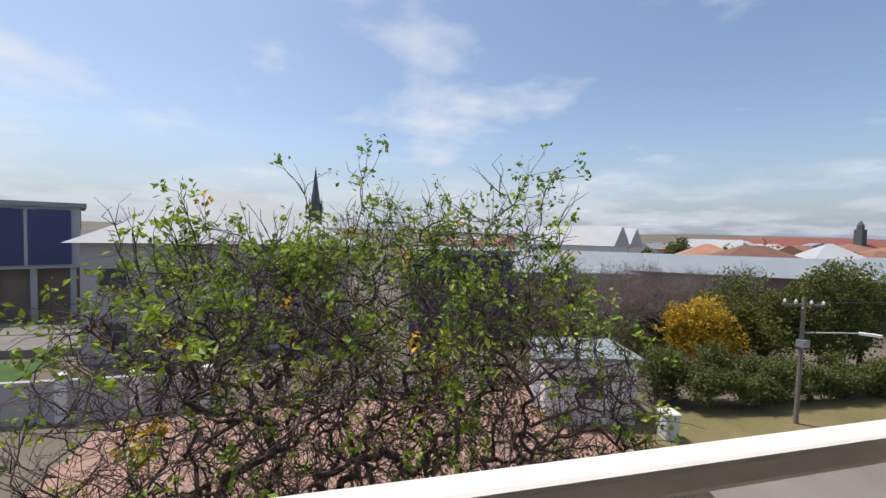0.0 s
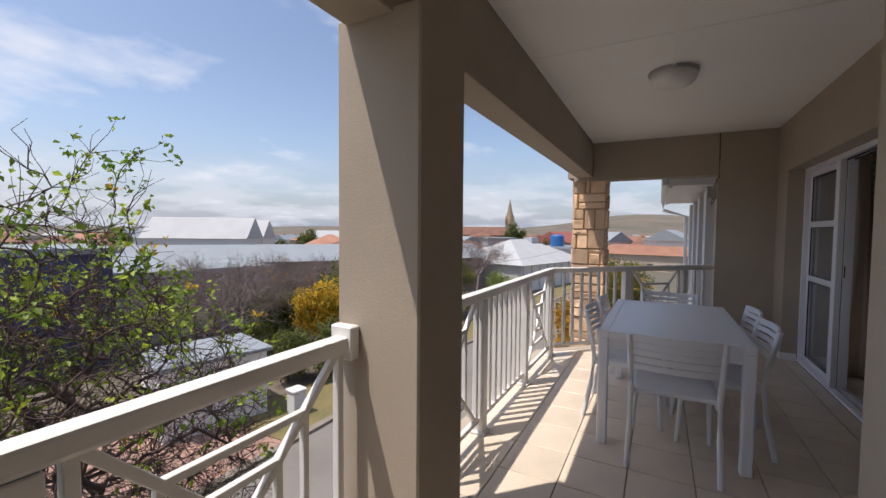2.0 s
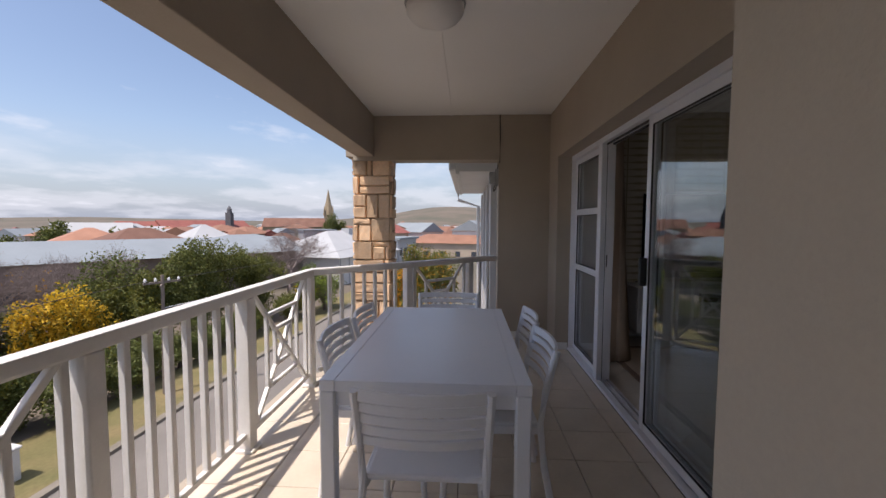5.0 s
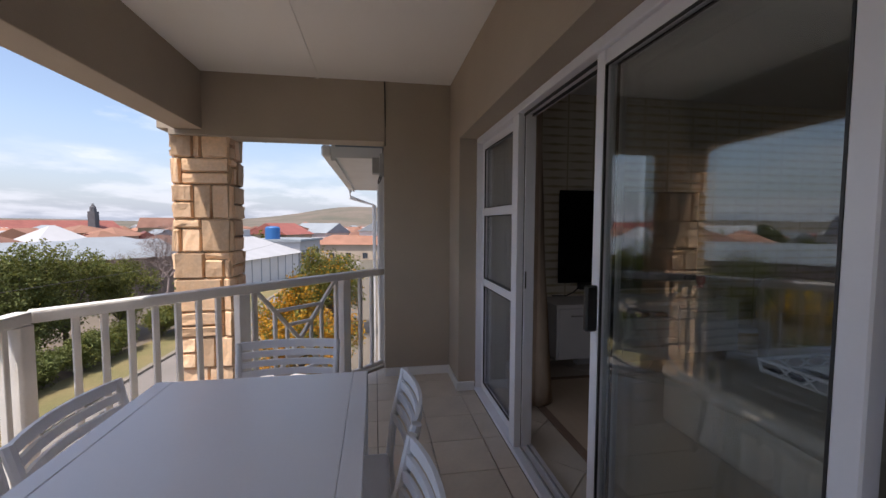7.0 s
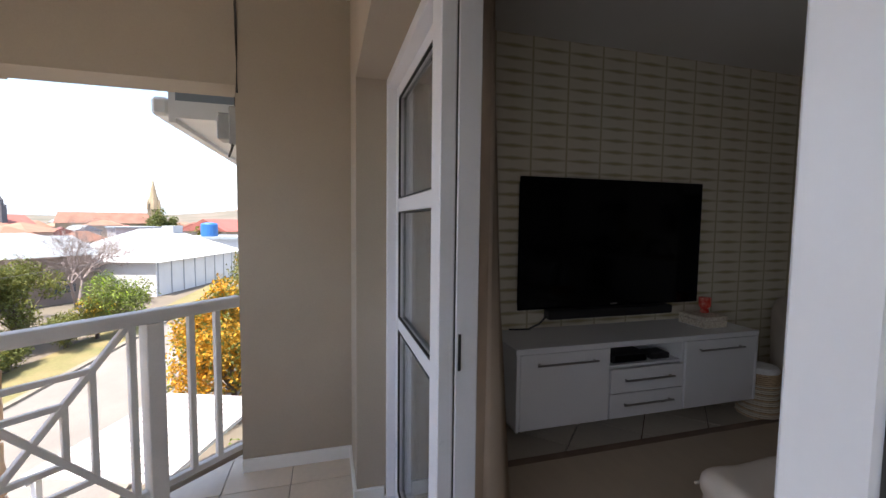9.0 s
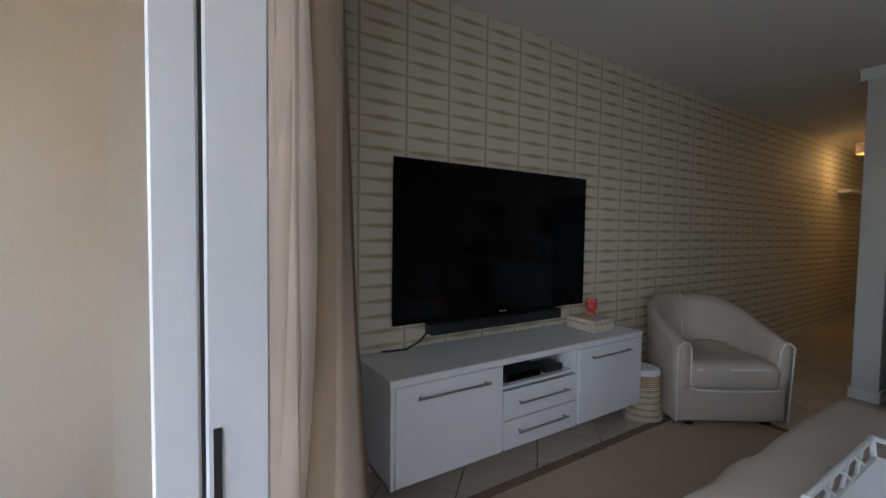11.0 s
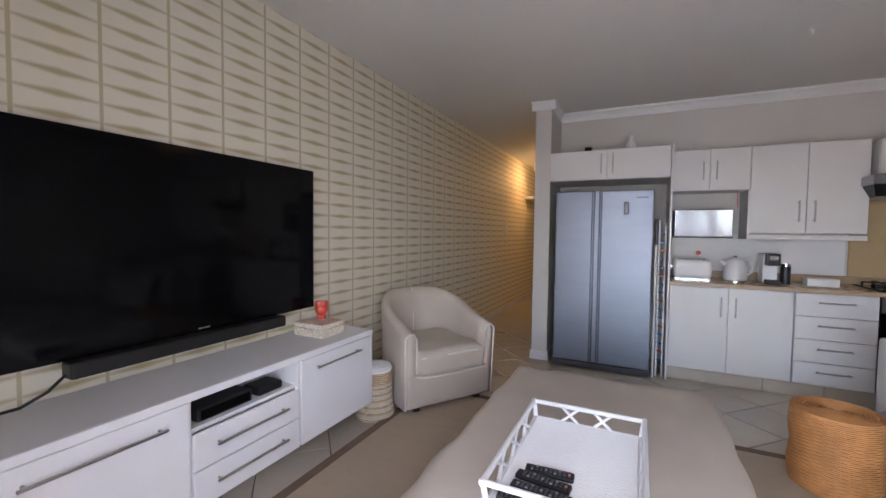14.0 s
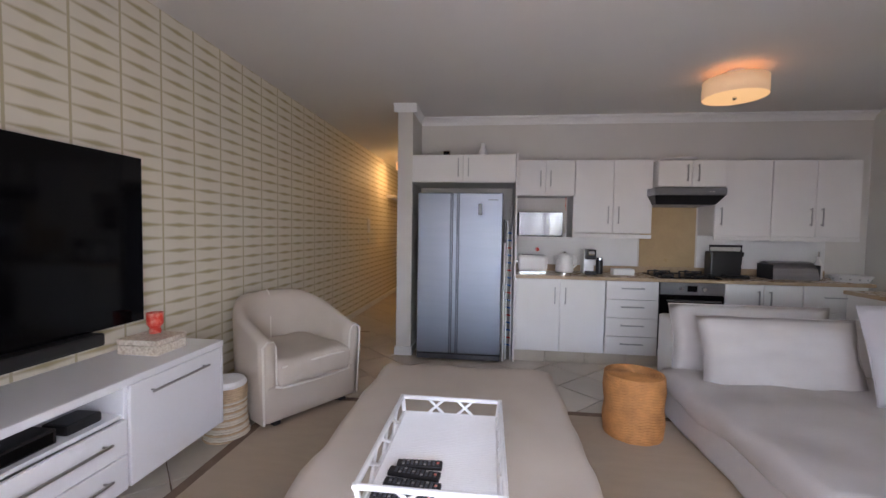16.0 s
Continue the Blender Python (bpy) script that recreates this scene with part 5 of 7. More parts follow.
part("body", turned([(0.085, 0.012), (0.095, 0.03), (0.088, 0.12), (0.068, 0.19), (0.05, 0.205), (0.0, 0.215)], 28), "white_paint", ket, smooth=True)
part("base", turned([(0.09, 0), (0.09, 0.012)], 24), "chrome", ket)
part("knob", turned([(0.012, 0.212), (0.016, 0.228), (0.004, 0.236)], 12), "chrome", ket)
part("handle", tube([(-0.06, 0, 0.19), (-0.10, 0, 0.195), (-0.13, 0, 0.16), (-0.125, 0, 0.09), (-0.088, 0, 0.06)], 0.012, 8), "white_paint", ket)
part("spout", rod((0.06, 0, 0.15), (0.105, 0, 0.185), 0.03, 0.016), "white_paint", ket)
cof = thing("coffee_machine", pose(3.425, -4.93, 0.90), "compact black and steel capsule coffee machine", "coffee machine")
part("column", box(-0.045, -0.13, 0, 0.06, 0.05, 0.26, 0.012, 2), "white_paint", cof)
part("head", box(-0.05, 0.0, 0.16, 0.05, 0.12, 0.265, 0.012, 2), "black_plastic", cof)
part("drip_tray", box(-0.05, 0.03, 0, 0.05, 0.14, 0.035, 0.004), "black_plastic", cof)
part("lever", rod((-0.03, 0.1, 0.225), (0.03, 0.1, 0.225), 0.03), "chrome", cof)
fro = thing("milk_frother", pose(3.315, -4.92, 0.90), "slim black milk frother jug", "milk frother")
part("jug", turned([(0.036, 0), (0.036, 0.15), (0.038, 0.155)], 20), "black_plastic", fro)
part("lid", turned([(0.038, 0.155), (0.036, 0.175), (0.0, 0.18)], 20), "chrome", fro)
single("napkin_box", box(2.98, -4.95, 0.90, 3.19, -4.83, 0.965, 0.004), "paper", "low white box on the worktop", "box")
gri = thing("sandwich_press", pose(2.06, -4.95, 0.90), "black sandwich press standing upright", "sandwich press")
part("body", box(-0.15, -0.08, 0.0, 0.15, 0.06, 0.27, 0.02, 2), "black_plastic", gri)
part("bail_handle", tube([(-0.15, 0.03, 0.24), (-0.155, 0.035, 0.325), (0.155, 0.035, 0.325), (0.15, 0.03, 0.24)], 0.012, 8), "black_plastic", gri)
part("foot", box(-0.17, 0.06, 0.0, 0.05, 0.17, 0.03, 0.006), "black_plastic", gri)
plug = thing("plug_lead", pose(1.76, BACK_Y + 0.02, 1.13), "black plug and lead at a wall socket", "plug")
part("plug", box(-0.02, 0.0, -0.025, 0.025, 0.05, 0.03, 0.006), "black_plastic", plug)
part("lead", tube([(0, 0.04, -0.02), (0.02, 0.07, -0.1), (0.05, 0.09, -0.18), (0.10, 0.12, -0.222)], 0.005), "black_plastic", plug)
soc = thing("power_socket", pose(3.95, BACK_Y + 0.009, 1.14), "white double socket with a red plug", "socket")
part("plate", box(-0.075, 0, -0.04, 0.075, 0.008, 0.04, 0.003), "paper", soc)
part("red_plug", turned([(0.024, 0), (0.02, 0.04)], 10), "red", soc).matrix_local = pose(-0.01, 0.008, 0.0, -90)
brd = thing("bread_bin", pose(1.45, -4.93, 0.90), "brushed steel roll-top bread bin", "bread bin")
bm_ = bmesh.new()
pr = [(-0.12, 0.0), (-0.12, 0.13), (-0.09, 0.165), (-0.03, 0.18), (0.04, 0.165), (0.10, 0.11), (0.125, 0.04), (0.125, 0.0)]
ra = [bm_.verts.new((-0.21, y, z)) for y, z in pr]
rb = [bm_.verts.new((0.21, y, z)) for y, z in pr]
for k in range(len(pr)):
    q = (k + 1) % len(pr)
    bm_.faces.new((ra[k], ra[q], rb[q], rb[k]))
bm_.faces.new(ra)
bm_.faces.new(rb[::-1])
bmesh.ops.recalc_face_normals(bm_, faces=bm_.faces)
part("cover", bm_, "steel", brd)
for x in (-0.222, 0.21):
    part("end_cap", box(x, -0.12, 0, x + 0.012, 0.12, 0.15, 0.004), "black_plastic", brd)
bot = thing("soap_bottle", pose(1.13, -4.98, 0.90), "white pump bottle by the corner", "bottle")
part("bottle", turned([(0.035, 0), (0.037, 0.02), (0.034, 0.16), (0.012, 0.2), (0.012, 0.23)], 20), "white_paint", bot, smooth=True)
part("pump", rod((0, 0, 0.23), (0, 0, 0.28), 0.007), "chrome", bot)
bas = thing("pierced_dish", pose(0.97, -4.80, 0.90), "low white pierced dish on the worktop", "dish")
part("bowl", turned([(0.13, 0), (0.165, 0.06), (0.16, 0.06), (0.125, 0.008)], 28), "paper", bas)
for k in range(14):
    a = k * math.tau / 14
    part("hole", turned([(0.009, 0), (0.009, 0.004)], 8), "grey_metal", bas).matrix_local = pose(0.149 * math.cos(a), 0.149 * math.sin(a), 0.032, 0, 60, math.degrees(a))
vas = thing("jug", pose(4.58, -4.86, 2.125), "small white ceramic jug on the cabinet top", "jug")
part("body", turned([(0.04, 0), (0.05, 0.03), (0.045, 0.08), (0.022, 0.12), (0.026, 0.16), (0.02, 0.16)], 20), "white_paint", vas, smooth=True)
clk = thing("table_clock", pose(4.97, -4.84, 2.125), "small dark wooden clock on the cabinet top", "clock")
part("case", box(-0.035, -0.03, 0, 0.035, 0.03, 0.075, 0.004), "rug_edge", clk)
part("face", box(-0.028, 0.03, 0.01, 0.028, 0.032, 0.065), "black_glass", clk)
part("key", rod((0.035, 0, 0.03), (0.07, 0, 0.02), 0.006), "black_plastic", clk)

# ---- outdoors ----
G = -6.5


def terrain(x, y):
    r, a = math.hypot(x - 2, y), math.atan2(y, x - 2)
    z = G - 2.0 * min(1.0, max(0.0, (r - 90) / 150))
    k = min(1.0, max(0.0, (r - 420) / 480))
    k = k * k * (3 - 2 * k)
    ridge = 3.5 + 34 * math.exp(-((a - 0.03) / 0.2) ** 2) + 5 * math.exp(-((a - 0.75) / 0.22) ** 2) + 7 * math.exp(-((a - 1.9) / 0.5) ** 2) + 2.5 * noise.noise(Vector((a * 9, r * 0.004, 0)))
    return z + (ridge + 8.5) * k


verts, faces = [], []
rings = [0, 6, 12, 20, 30, 45, 65, 90, 120, 160, 220, 300, 420, 500, 580, 660, 740, 820, 900, 1100, 1500, 2500, 4500]
seg = 144
for r in rings:
    for k in range(seg):
        a = k * math.tau / seg
        verts.append((2 + r * math.cos(a), r * math.sin(a), terrain(2 + r * math.cos(a), r * math.sin(a))))
for i in range(len(rings) - 1):
    for k in range(seg):
        p, q = i * seg + k, i * seg + (k + 1) % seg
        faces.append((p, q, q + seg, p + seg) if i else (p, q + seg, p + seg))
tagged(new("ground", mesh_data("ground", verts, faces, "ground", True)), "dry open ground running out to low brown hills", "ground", kind="structure")
single("road", prism([(-70, 6.2), (26, 6.2), (44, 5.2), (90, 3.5), (90, 10.0), (46, 11.6), (24, 13.0), (-70, 13.0)], G, G + 0.02), "asphalt", "grey tarred street below the balcony", "road", kind="structure")
single("verge", prism([(10.5, 13.3), (24, 13.3), (46, 11.9), (90, 10.3), (90, 13), (46, 14.2), (24, 16.2), (10.5, 17.0)], G, G + 0.10), "grass", "dry grass verge beside the street", "grass", kind="structure")
single("kerb", prism([(-70, 13.0), (24, 13.0), (46, 11.6), (90, 10.0), (90, 10.3), (46, 11.9), (24, 13.3), (-70, 13.3)], G, G + 0.14), "kerb", "pale concrete kerb along the street", "kerb", kind="structure")
single("kerb", prism([(-70, 5.9), (26, 5.9), (44, 4.9), (60, 4.4), (60, 4.7), (44, 5.2), (26, 6.2), (-70, 6.2)], G, G + 0.14), "kerb", "pale concrete kerb on the building's side", "kerb", kind="structure")
drive = single("driveway", prism([(-9, 13.3), (10.5, 13.3), (10.5, 21), (-9, 21)], G, G + 0.06), "paver", "pinkish brick paved driveway across the street", "driveway", kind="structure")
single("lawn", prism([(-40, 13.3), (-16, 13.3), (-16, 30), (-40, 30)], G, G + 0.08), "lawn", "bright green lawn beside a drive", "lawn", kind="structure")
single("side_drive", prism([(-40, 31), (-14, 31), (-14, 36), (-40, 44)], G, G + 0.5), "asphalt", "pale tarred side drive", "road", kind="structure")


def building(name, at, w, d, h, roof, wall_m, roof_m, label, rise=2.2, over=0.4, rows=1, cols=3, pane_w=1.1, pane_h=1.2, sides=True):
    b = thing(name, at, label, "building", "town buildings")
    part("wall", box(-w / 2, -d / 2, 0, w / 2, d / 2, h), wall_m, b)
    bm = bmesh.new()
    ww, dd = w / 2 + over, d / 2 + over
    lo = [bm.verts.new(p) for p in ((-ww, -dd, h), (ww, -dd, h), (ww, dd, h), (-ww, dd, h))]
    if roof == "flat":
        bm.free()
        bm = box(-ww, -dd, h, ww, dd, h + 0.35)
    elif roof == "hip":
        q = max(0.4, ww - dd) if ww > dd else 0.3
        a, c = bm.verts.new((-q, 0, h + rise)), bm.verts.new((q, 0, h + rise))
        bm.faces.new((lo[0], lo[1], c, a))
        bm.faces.new((lo[2], lo[3], a, c))
        bm.faces.new((lo[1], lo[2], c))
        bm.faces.new((lo[3], lo[0], a))
        bm.faces.new(lo[::-1])
    else:
        a, c = bm.verts.new((-ww, 0, h + rise)), bm.verts.new((ww, 0, h + rise))
        bm.faces.new((lo[0], lo[1], c, a))
        bm.faces.new((lo[2], lo[3], a, c))
        bm.faces.new(lo[::-1])
        bm.faces.new((lo[1], lo[2], c))
        bm.faces.new((lo[3], lo[0], a))
    bmesh.ops.recalc_face_normals(bm, faces=bm.faces)
    part("roof", bm, roof_m, b)
    for r in range(rows):
        z = 1.0 + r * (h - 0.6) / max(rows, 1)
        for s in (-1, 1):
            for k in range(cols):
                x = -w / 2 + w * (k + 0.5) / cols
                part("window", box(x - pane_w / 2, s * d / 2 - 0.05, z, x + pane_w / 2, s * d / 2 + 0.05, z + pane_h), "far_pane", b)
            if sides:
                for k in range(max(1, cols // 2)):
                    y = -d / 2 + d * (k + 0.5) / max(1, cols // 2)
                    part("window", box(s * w / 2 - 0.05, y - pane_w / 2, z, s * w / 2 + 0.05, y + pane_w / 2, z + pane_h), "far_pane", b)
    return b


# the house across the street and its neighbours
building("house", pose(-7.9, 36.0, G, 0, 0, 9), 15.0, 12.0, 7.0, "hip", "wall_lilac", "roof_white", "two-storey house with a white hipped sheet roof", 3.75, 0.6, 2, 5, 1.3, 1.3)
building("blue_building", pose(9.0, 34.0, G, 0, 0, -8), 7.5, 8, 6.4, "flat", "wall_blue", "roof_grey", "dark blue clad block behind the trees", rows=2, cols=3)
office = building("office_building", pose(-29.6, 44.0, G + 4.4, 0, 0, 28), 13.0, 9, 5.1, "flat", "wall_grey", "roof_grey", "modern grey office block with blue panels", rows=2, cols=4, pane_w=2.0, pane_h=1.6)
part("blue_panel", box(0.6, -4.62, 0.3, 5.9, -4.5, 4.8), "wall_blue", office)
part("mullion", box(3.1, -4.68, 0.3, 3.3, -4.62, 4.8), "wall_grey", office)
part("podium", box(-6.4, -3.6, -4.4, 6.4, 4.4, 0.0), "wall_brown", office, "brown recessed ground storey")
for k in range(6):
    part("column", box(-6.2 + k * 2.4, -4.3, -4.4, -5.8 + k * 2.4, -3.9, 0.0), "wall_grey", office)
building("grey_wing", pose(19.0, 34.5, G, 0, 0, -12), 10, 7, 4.6, "flat", "wall_lilac", "roof_grey", "plain grey wing with a small window", rows=1, cols=2)
building("long_shed", pose(38.0, 38.0, G, 0, 0, -38), 40, 9, 4.4, "gable", "wall_brown", "roof_grey", "long brick building with a pale sheet roof", 1.7, 0.7, 1, 9, 1.6, 1.2)
building("gabled_hall", pose(40.0, 65.7, G, 0, 0, -56), 15, 7.0, 6.4, "gable", "wall_white", "roof_white", "white gabled hall beside its twin", 3.3, 0.3, 2, 5, 1.0, 1.2)
building("gabled_hall", pose(46.3, 70.1, G, 0, 0, -56), 15, 7.0, 6.3, "gable", "wall_white", "roof_white", "second white gabled hall", 3.2, 0.3, 2, 5, 1.0, 1.2)
building("bungalow", pose(60.0, 58.0, G, 0, 0, -40), 9, 8, 4.8, "hip", "wall_beige", "roof_terracotta", "bungalow with an orange tiled roof", 2.2)
building("pavilion", pose(66.0, 44.0, G, 0, 0, -30), 7, 7, 4.8, "hip", "wall_white", "roof_white", "small house with a pointed white roof", 2.7, 0.6, 1, 2)
building("brown_house", pose(60.0, 50.0, G, 0, 0, -25), 12, 9, 4.4, "hip", "wall_beige", "roof_brown", "house with a wide dark brown roof", 2.6, 0.6)
building("grey_house", pose(53.5, 30.5, G, 0, 0, -25), 13, 9, 4.6, "hip", "wall_beige", "roof_grey", "house with a pale grey sheet roof", 1.7, 0.7, 1, 4)
tent = building("white_hall", pose(61.0, 20.3, G - 1.5, 0, 0, -16), 17, 12, 5.0, "hip", "wall_white", "roof_white", "white hall with a tent-like white roof", 3.2, 0.5, 0)
for k in range(9):
    part("wall_rib", box(-8.3 + k * 2.05, -6.08, 0, -8.2 + k * 2.05, -6.0, 5.0), "wall_grey", tent)
part("roof_vent", box(1.5, -1.2, 7.6, 3.4, 0.2, 8.5), "roof_white", tent)
building("white_block", pose(72.0, 15.0, G - 1.5, 0, 0, -14), 8, 8, 6.6, "flat", "wall_grey", "roof_grey", "grey flat-roofed block with a water tank", rows=2, cols=4)
tk = thing("water_tank", pose(69.5, 16.5, G + 5.45), "blue plastic water tank on a flat roof", "water tank")
part("tank", turned([(1.1, 0), (1.1, 1.7), (0.9, 1.9), (0.3, 2.0)], 20), "tank", tk)


def spire(name, x, y, z0, w, tower_h, spire_h, material, label):
    c = thing(name, pose(x, y, z0, 0, 0, 20), label, "church", "church spires")
    part("tower", box(-w / 2, -w / 2, 0, w / 2, w / 2, tower_h), material, c)
    part("spire", turned([(w * 0.60, tower_h), (w * 0.28, tower_h + spire_h * 0.5), (0.05, tower_h + spire_h)], 8), material, c)
    for sx in (-1, 1):
        for sy in (-1, 1):
            part("pinnacle", turned([(w * 0.1, tower_h), (w * 0.1, tower_h + 2), (0.02, tower_h + 4.5)], 6), material, c).location = (sx * w * 0.45, sy * w * 0.45, 0)
    for s in (-1, 1):
        part("belfry_window", box(-w * 0.12, s * w / 2 - 0.05, tower_h * 0.6, w * 0.12, s * w / 2 + 0.05, tower_h * 0.85), "far_pane", c)
        part("belfry_window", box(s * w / 2 - 0.05, -w * 0.12, tower_h * 0.6, s * w / 2 + 0.05, w * 0.12, tower_h * 0.85), "far_pane", c)
    return c


spire("church_spire", -8.6, 141.5, -8, 3.3, 16.0, 14.2, "spire_stone", "slender dark grey church spire")
spire("church_spire", 191.0, 66.0, -9, 4.2, 14.0, 12.2, "sand_stone", "sandstone church spire above the town")
building("church_nave", pose(186.0, 80.0, -8.5, 0, 0, 105), 26, 11, 8.0, "gable", "sand_stone", "roof_brown", "long sandstone church nave with a dark roof", 4.0, 0.4, 1, 6, 0.9, 3.0)
ct = thing("clock_tower", pose(173.0, 103.5, -8.5), "square dark tower over red roofs", "tower")
part("shaft", box(-1.2, -1.2, 0, 1.2, 1.2, 14.0), "spire_stone", ct)
part("cap", turned([(1.1, 14.0), (1.0, 15.5), (0.15, 17.0)], 8), "spire_stone", ct)
building("red_hall", pose(168.0, 112.0, -8.5, 0, 0, -32), 34, 12, 7.5, "gable", "wall_beige", "roof_red", "long hall with a bright red roof", 3.2, 0.5, 1, 8)
building("red_hall", pose(150.0, 125.0, -8.5, 0, 0, -40), 26, 12, 7.0, "hip", "wall_beige", "roof_red", "hall with a red hipped roof", 3.2, 0.5, 1, 6)

# the town beyond, in rows towards the hills
rng = random.Random(7)
kinds = [("wall_white", "roof_terracotta", "hip"), ("wall_white", "roof_grey", "gable"), ("wall_beige", "roof_terracotta", "hip"), ("wall_white", "roof_white", "gable"), ("wall_beige", "roof_red", "gable"), ("wall_grey", "roof_grey", "flat"), ("wall_white", "roof_white", "flat"), ("wall_beige", "roof_brown", "hip"), ("wall_beige", "roof_terracotta", "gable")]
words = {"roof_terracotta": "town house with a terracotta roof", "roof_grey": "town building with a pale grey roof", "roof_white": "white town building with a white roof", "roof_red": "town building with a red roof", "roof_brown": "town house with a brown roof"}
for k in range(230):
    a = math.radians(rng.uniform(-1, 47) if k % 5 else rng.uniform(47, 78))
    r = rng.uniform(95, 400) if k % 5 else rng.uniform(130, 320)
    x, y = 2 + r * math.cos(a), r * math.sin(a)
    if math.hypot(x - 168, y - 112) < 24 or math.hypot(x - 188, y - 72) < 18 or math.hypot(x - 72, y - 15) < 14:
        continue
    wm, rm, rf = kinds[rng.randrange(len(kinds))]
    building("town_house", pose(x, y, terrain(x, y), 0, 0, rng.uniform(-60, 60)), rng.uniform(7, 15), rng.uniform(6, 10), rng.uniform(3.2, 6.4), rf, wm, rm, words[rm], rng.uniform(1.5, 2.6), 0.4, 1, 3, 1.3, 1.4, k % 2 == 0)
more = random.Random(23)
for k in range(95):
    a = math.radians(more.uniform(0, 42))
    r = more.uniform(120, 330)
    x, y = 2 + r * math.cos(a), r * math.sin(a)
    if math.hypot(x - 168, y - 112) < 26 or math.hypot(x - 188, y - 70) < 20:
        continue
    wm, rm, rf = kinds[(0, 1, 2, 3, 6, 8, 3, 5)[more.randrange(8)]]
    building("town_house", pose(x, y, terrain(x, y), 0, 0, more.uniform(-60, 60)), more.uniform(5, 10), more.uniform(5, 8), more.uniform(3.0, 6.8), rf, wm, rm, words[rm], more.uniform(1.3, 2.2), 0.35, 1, 2, 1.2, 1.4, False)
building("terrace", pose(112, 16, -7.4, 0, 0, 86), 34, 9, 4.6, "gable", "wall_white", "roof_terracotta", "long terrace with an orange tiled roof", 2.2, 0.5, 1, 9)
building("terrace", pose(98, 4, -7.2, 0, 0, 80), 22, 9, 4.0, "hip", "wall_beige", "roof_terracotta", "low terrace with a terracotta roof", 2.0, 0.5, 1, 6)

# gate house, white pillar and pole across the street
gh = thing("gate_house", pose(10.4, 17.9, G + 0.06, 0, 0, -14), "white flat-roofed gate house with a pale sheet roof", "building")
part("wall", box(-1.9, -1.5, 0, 1.9, 1.5, 2.7), "wall_white", gh)
part("roof", box(-2.1, -1.7, 2.7, 2.1, 1.7, 2.85, 0.02), "roof_grey", gh)
part("door", box(-1.93, -0.7, 0, -1.88, 0.4, 2.1), "wall_grey", gh)
part("window", box(-0.5, -1.53, 1.1, 0.5, -1.48, 2.0), "far_pane", gh)
mb = thing("meter_pillar", pose(12.4, 14.8, G + 0.1, 0, 0, -10), "short white meter pillar on the verge", "pillar")
part("shaft", box(-0.28, -0.28, 0, 0.28, 0.28, 0.95, 0.02), "wall_white", mb)
part("cap", box(-0.33, -0.33, 0.95, 0.33, 0.33, 1.05, 0.03), "wall_white", mb)
pole = thing("utility_pole", pose(18.8, 14.7, G + 0.1), "weathered wooden power pole with cross arms and a street light", "utility pole")
part("mast", rod((0, 0, 0), (0.12, 0, 5.4), 0.095, 0.07), "pole_wood", pole)
part("cross_arm", bar((-0.45, 0.45, 5.05), (0.65, -0.45, 5.1), 0.09), "pole_wood", pole)
part("cross_arm", bar((-0.4, -0.3, 4.95), (0.6, 0.35, 5.0), 0.07), "pole_wood", pole)
for u in (-0.4, -0.1, 0.3, 0.6):
    part("insulator", turned([(0.05, 0), (0.06, 0.08), (0.02, 0.16)], 8), "paper", pole).location = (u, -u * 0.8 + 0.08, 5.13)
part("lamp_arm", rod((0.08, 0, 3.9), (1.1, -1.35, 4.15), 0.03), "grey_metal", pole)
part("lamp_head", bar((1.1, -1.35, 4.15), (1.5, -1.85, 4.13), 0.2, 0.1), "paper", pole)
part("box", box(-0.1, -0.22, 3.3, 0.25, 0.1, 3.6), "grey_metal", pole)
for k, (a, b) in enumerate((((18.6, 15.1, -1.25), (-60, 19, -0.5)), ((19.2, 14.5, -1.2), (90, 13, 0.5)))):
    pts = [Vector(a).lerp(Vector(b), i / 10) - Vector((0, 0, 1.0 * math.sin(math.pi * i / 10))) for i in range(11)]
    single("power_line", tube(pts, 0.012, 4), "cable", "thin sagging overhead power line", "power line")
fence = thing("yard_wall", pose(-12.5, 21.2, G), "low grey yard wall with pillars before the house", "wall", kind="structure")
part("wall", box(-9, -0.12, 0, 7, 0.12, 1.7), "wall_lilac", fence)
for k in range(7):
    part("pillar", box(-9 + k * 2.6, -0.22, 0, -8.6 + k * 2.6, 0.22, 1.95), "wall_white", fence)
gate = thing("yard_gate", pose(2.0, 21.2, G + 0.06), "grey steel palisade gate across the drive", "gate")
for k in range(44):
    part("bar", box(-4.5 + k * 0.2, -0.02, 0.1, -4.46 + k * 0.2, 0.02, 1.9), "grey_metal", gate)
for z in (0.3, 1.6):
    part("rail", box(-4.6, -0.03, z, 4.5, 0.03, z + 0.06), "grey_metal", gate)

# the neighbouring wing seen past the end wall
wing = thing("wing_block", pose(9.2, -2.0, G), "pale wing of the same block with wall piers", "building")
part("wall", box(-2.1, -3, 0, 2.2, 2.55, 8.55), "wall_white", wing)
for k in range(4):
    part("pier", box(-1.9 + k * 1.15, 2.55, 0, -1.55 + k * 1.15, 2.78, 8.5), "wall_white", wing)
    part("window", box(-1.5 + k * 1.15, 2.53, 6.6, -0.85 + k * 1.15, 2.57, 8.2), "far_pane", wing)
part("eave", box(-2.2, -3.2, 8.55, 1.9, 3.22, 8.66), "white_paint", wing)
part("fascia", box(-2.2, 3.22, 8.52, 1.9, 3.26, 8.74), "white_paint", wing)
part("gutter", box(-2.2, 3.26, 8.56, 1.95, 3.36, 8.68, 0.02), "white_paint", wing)
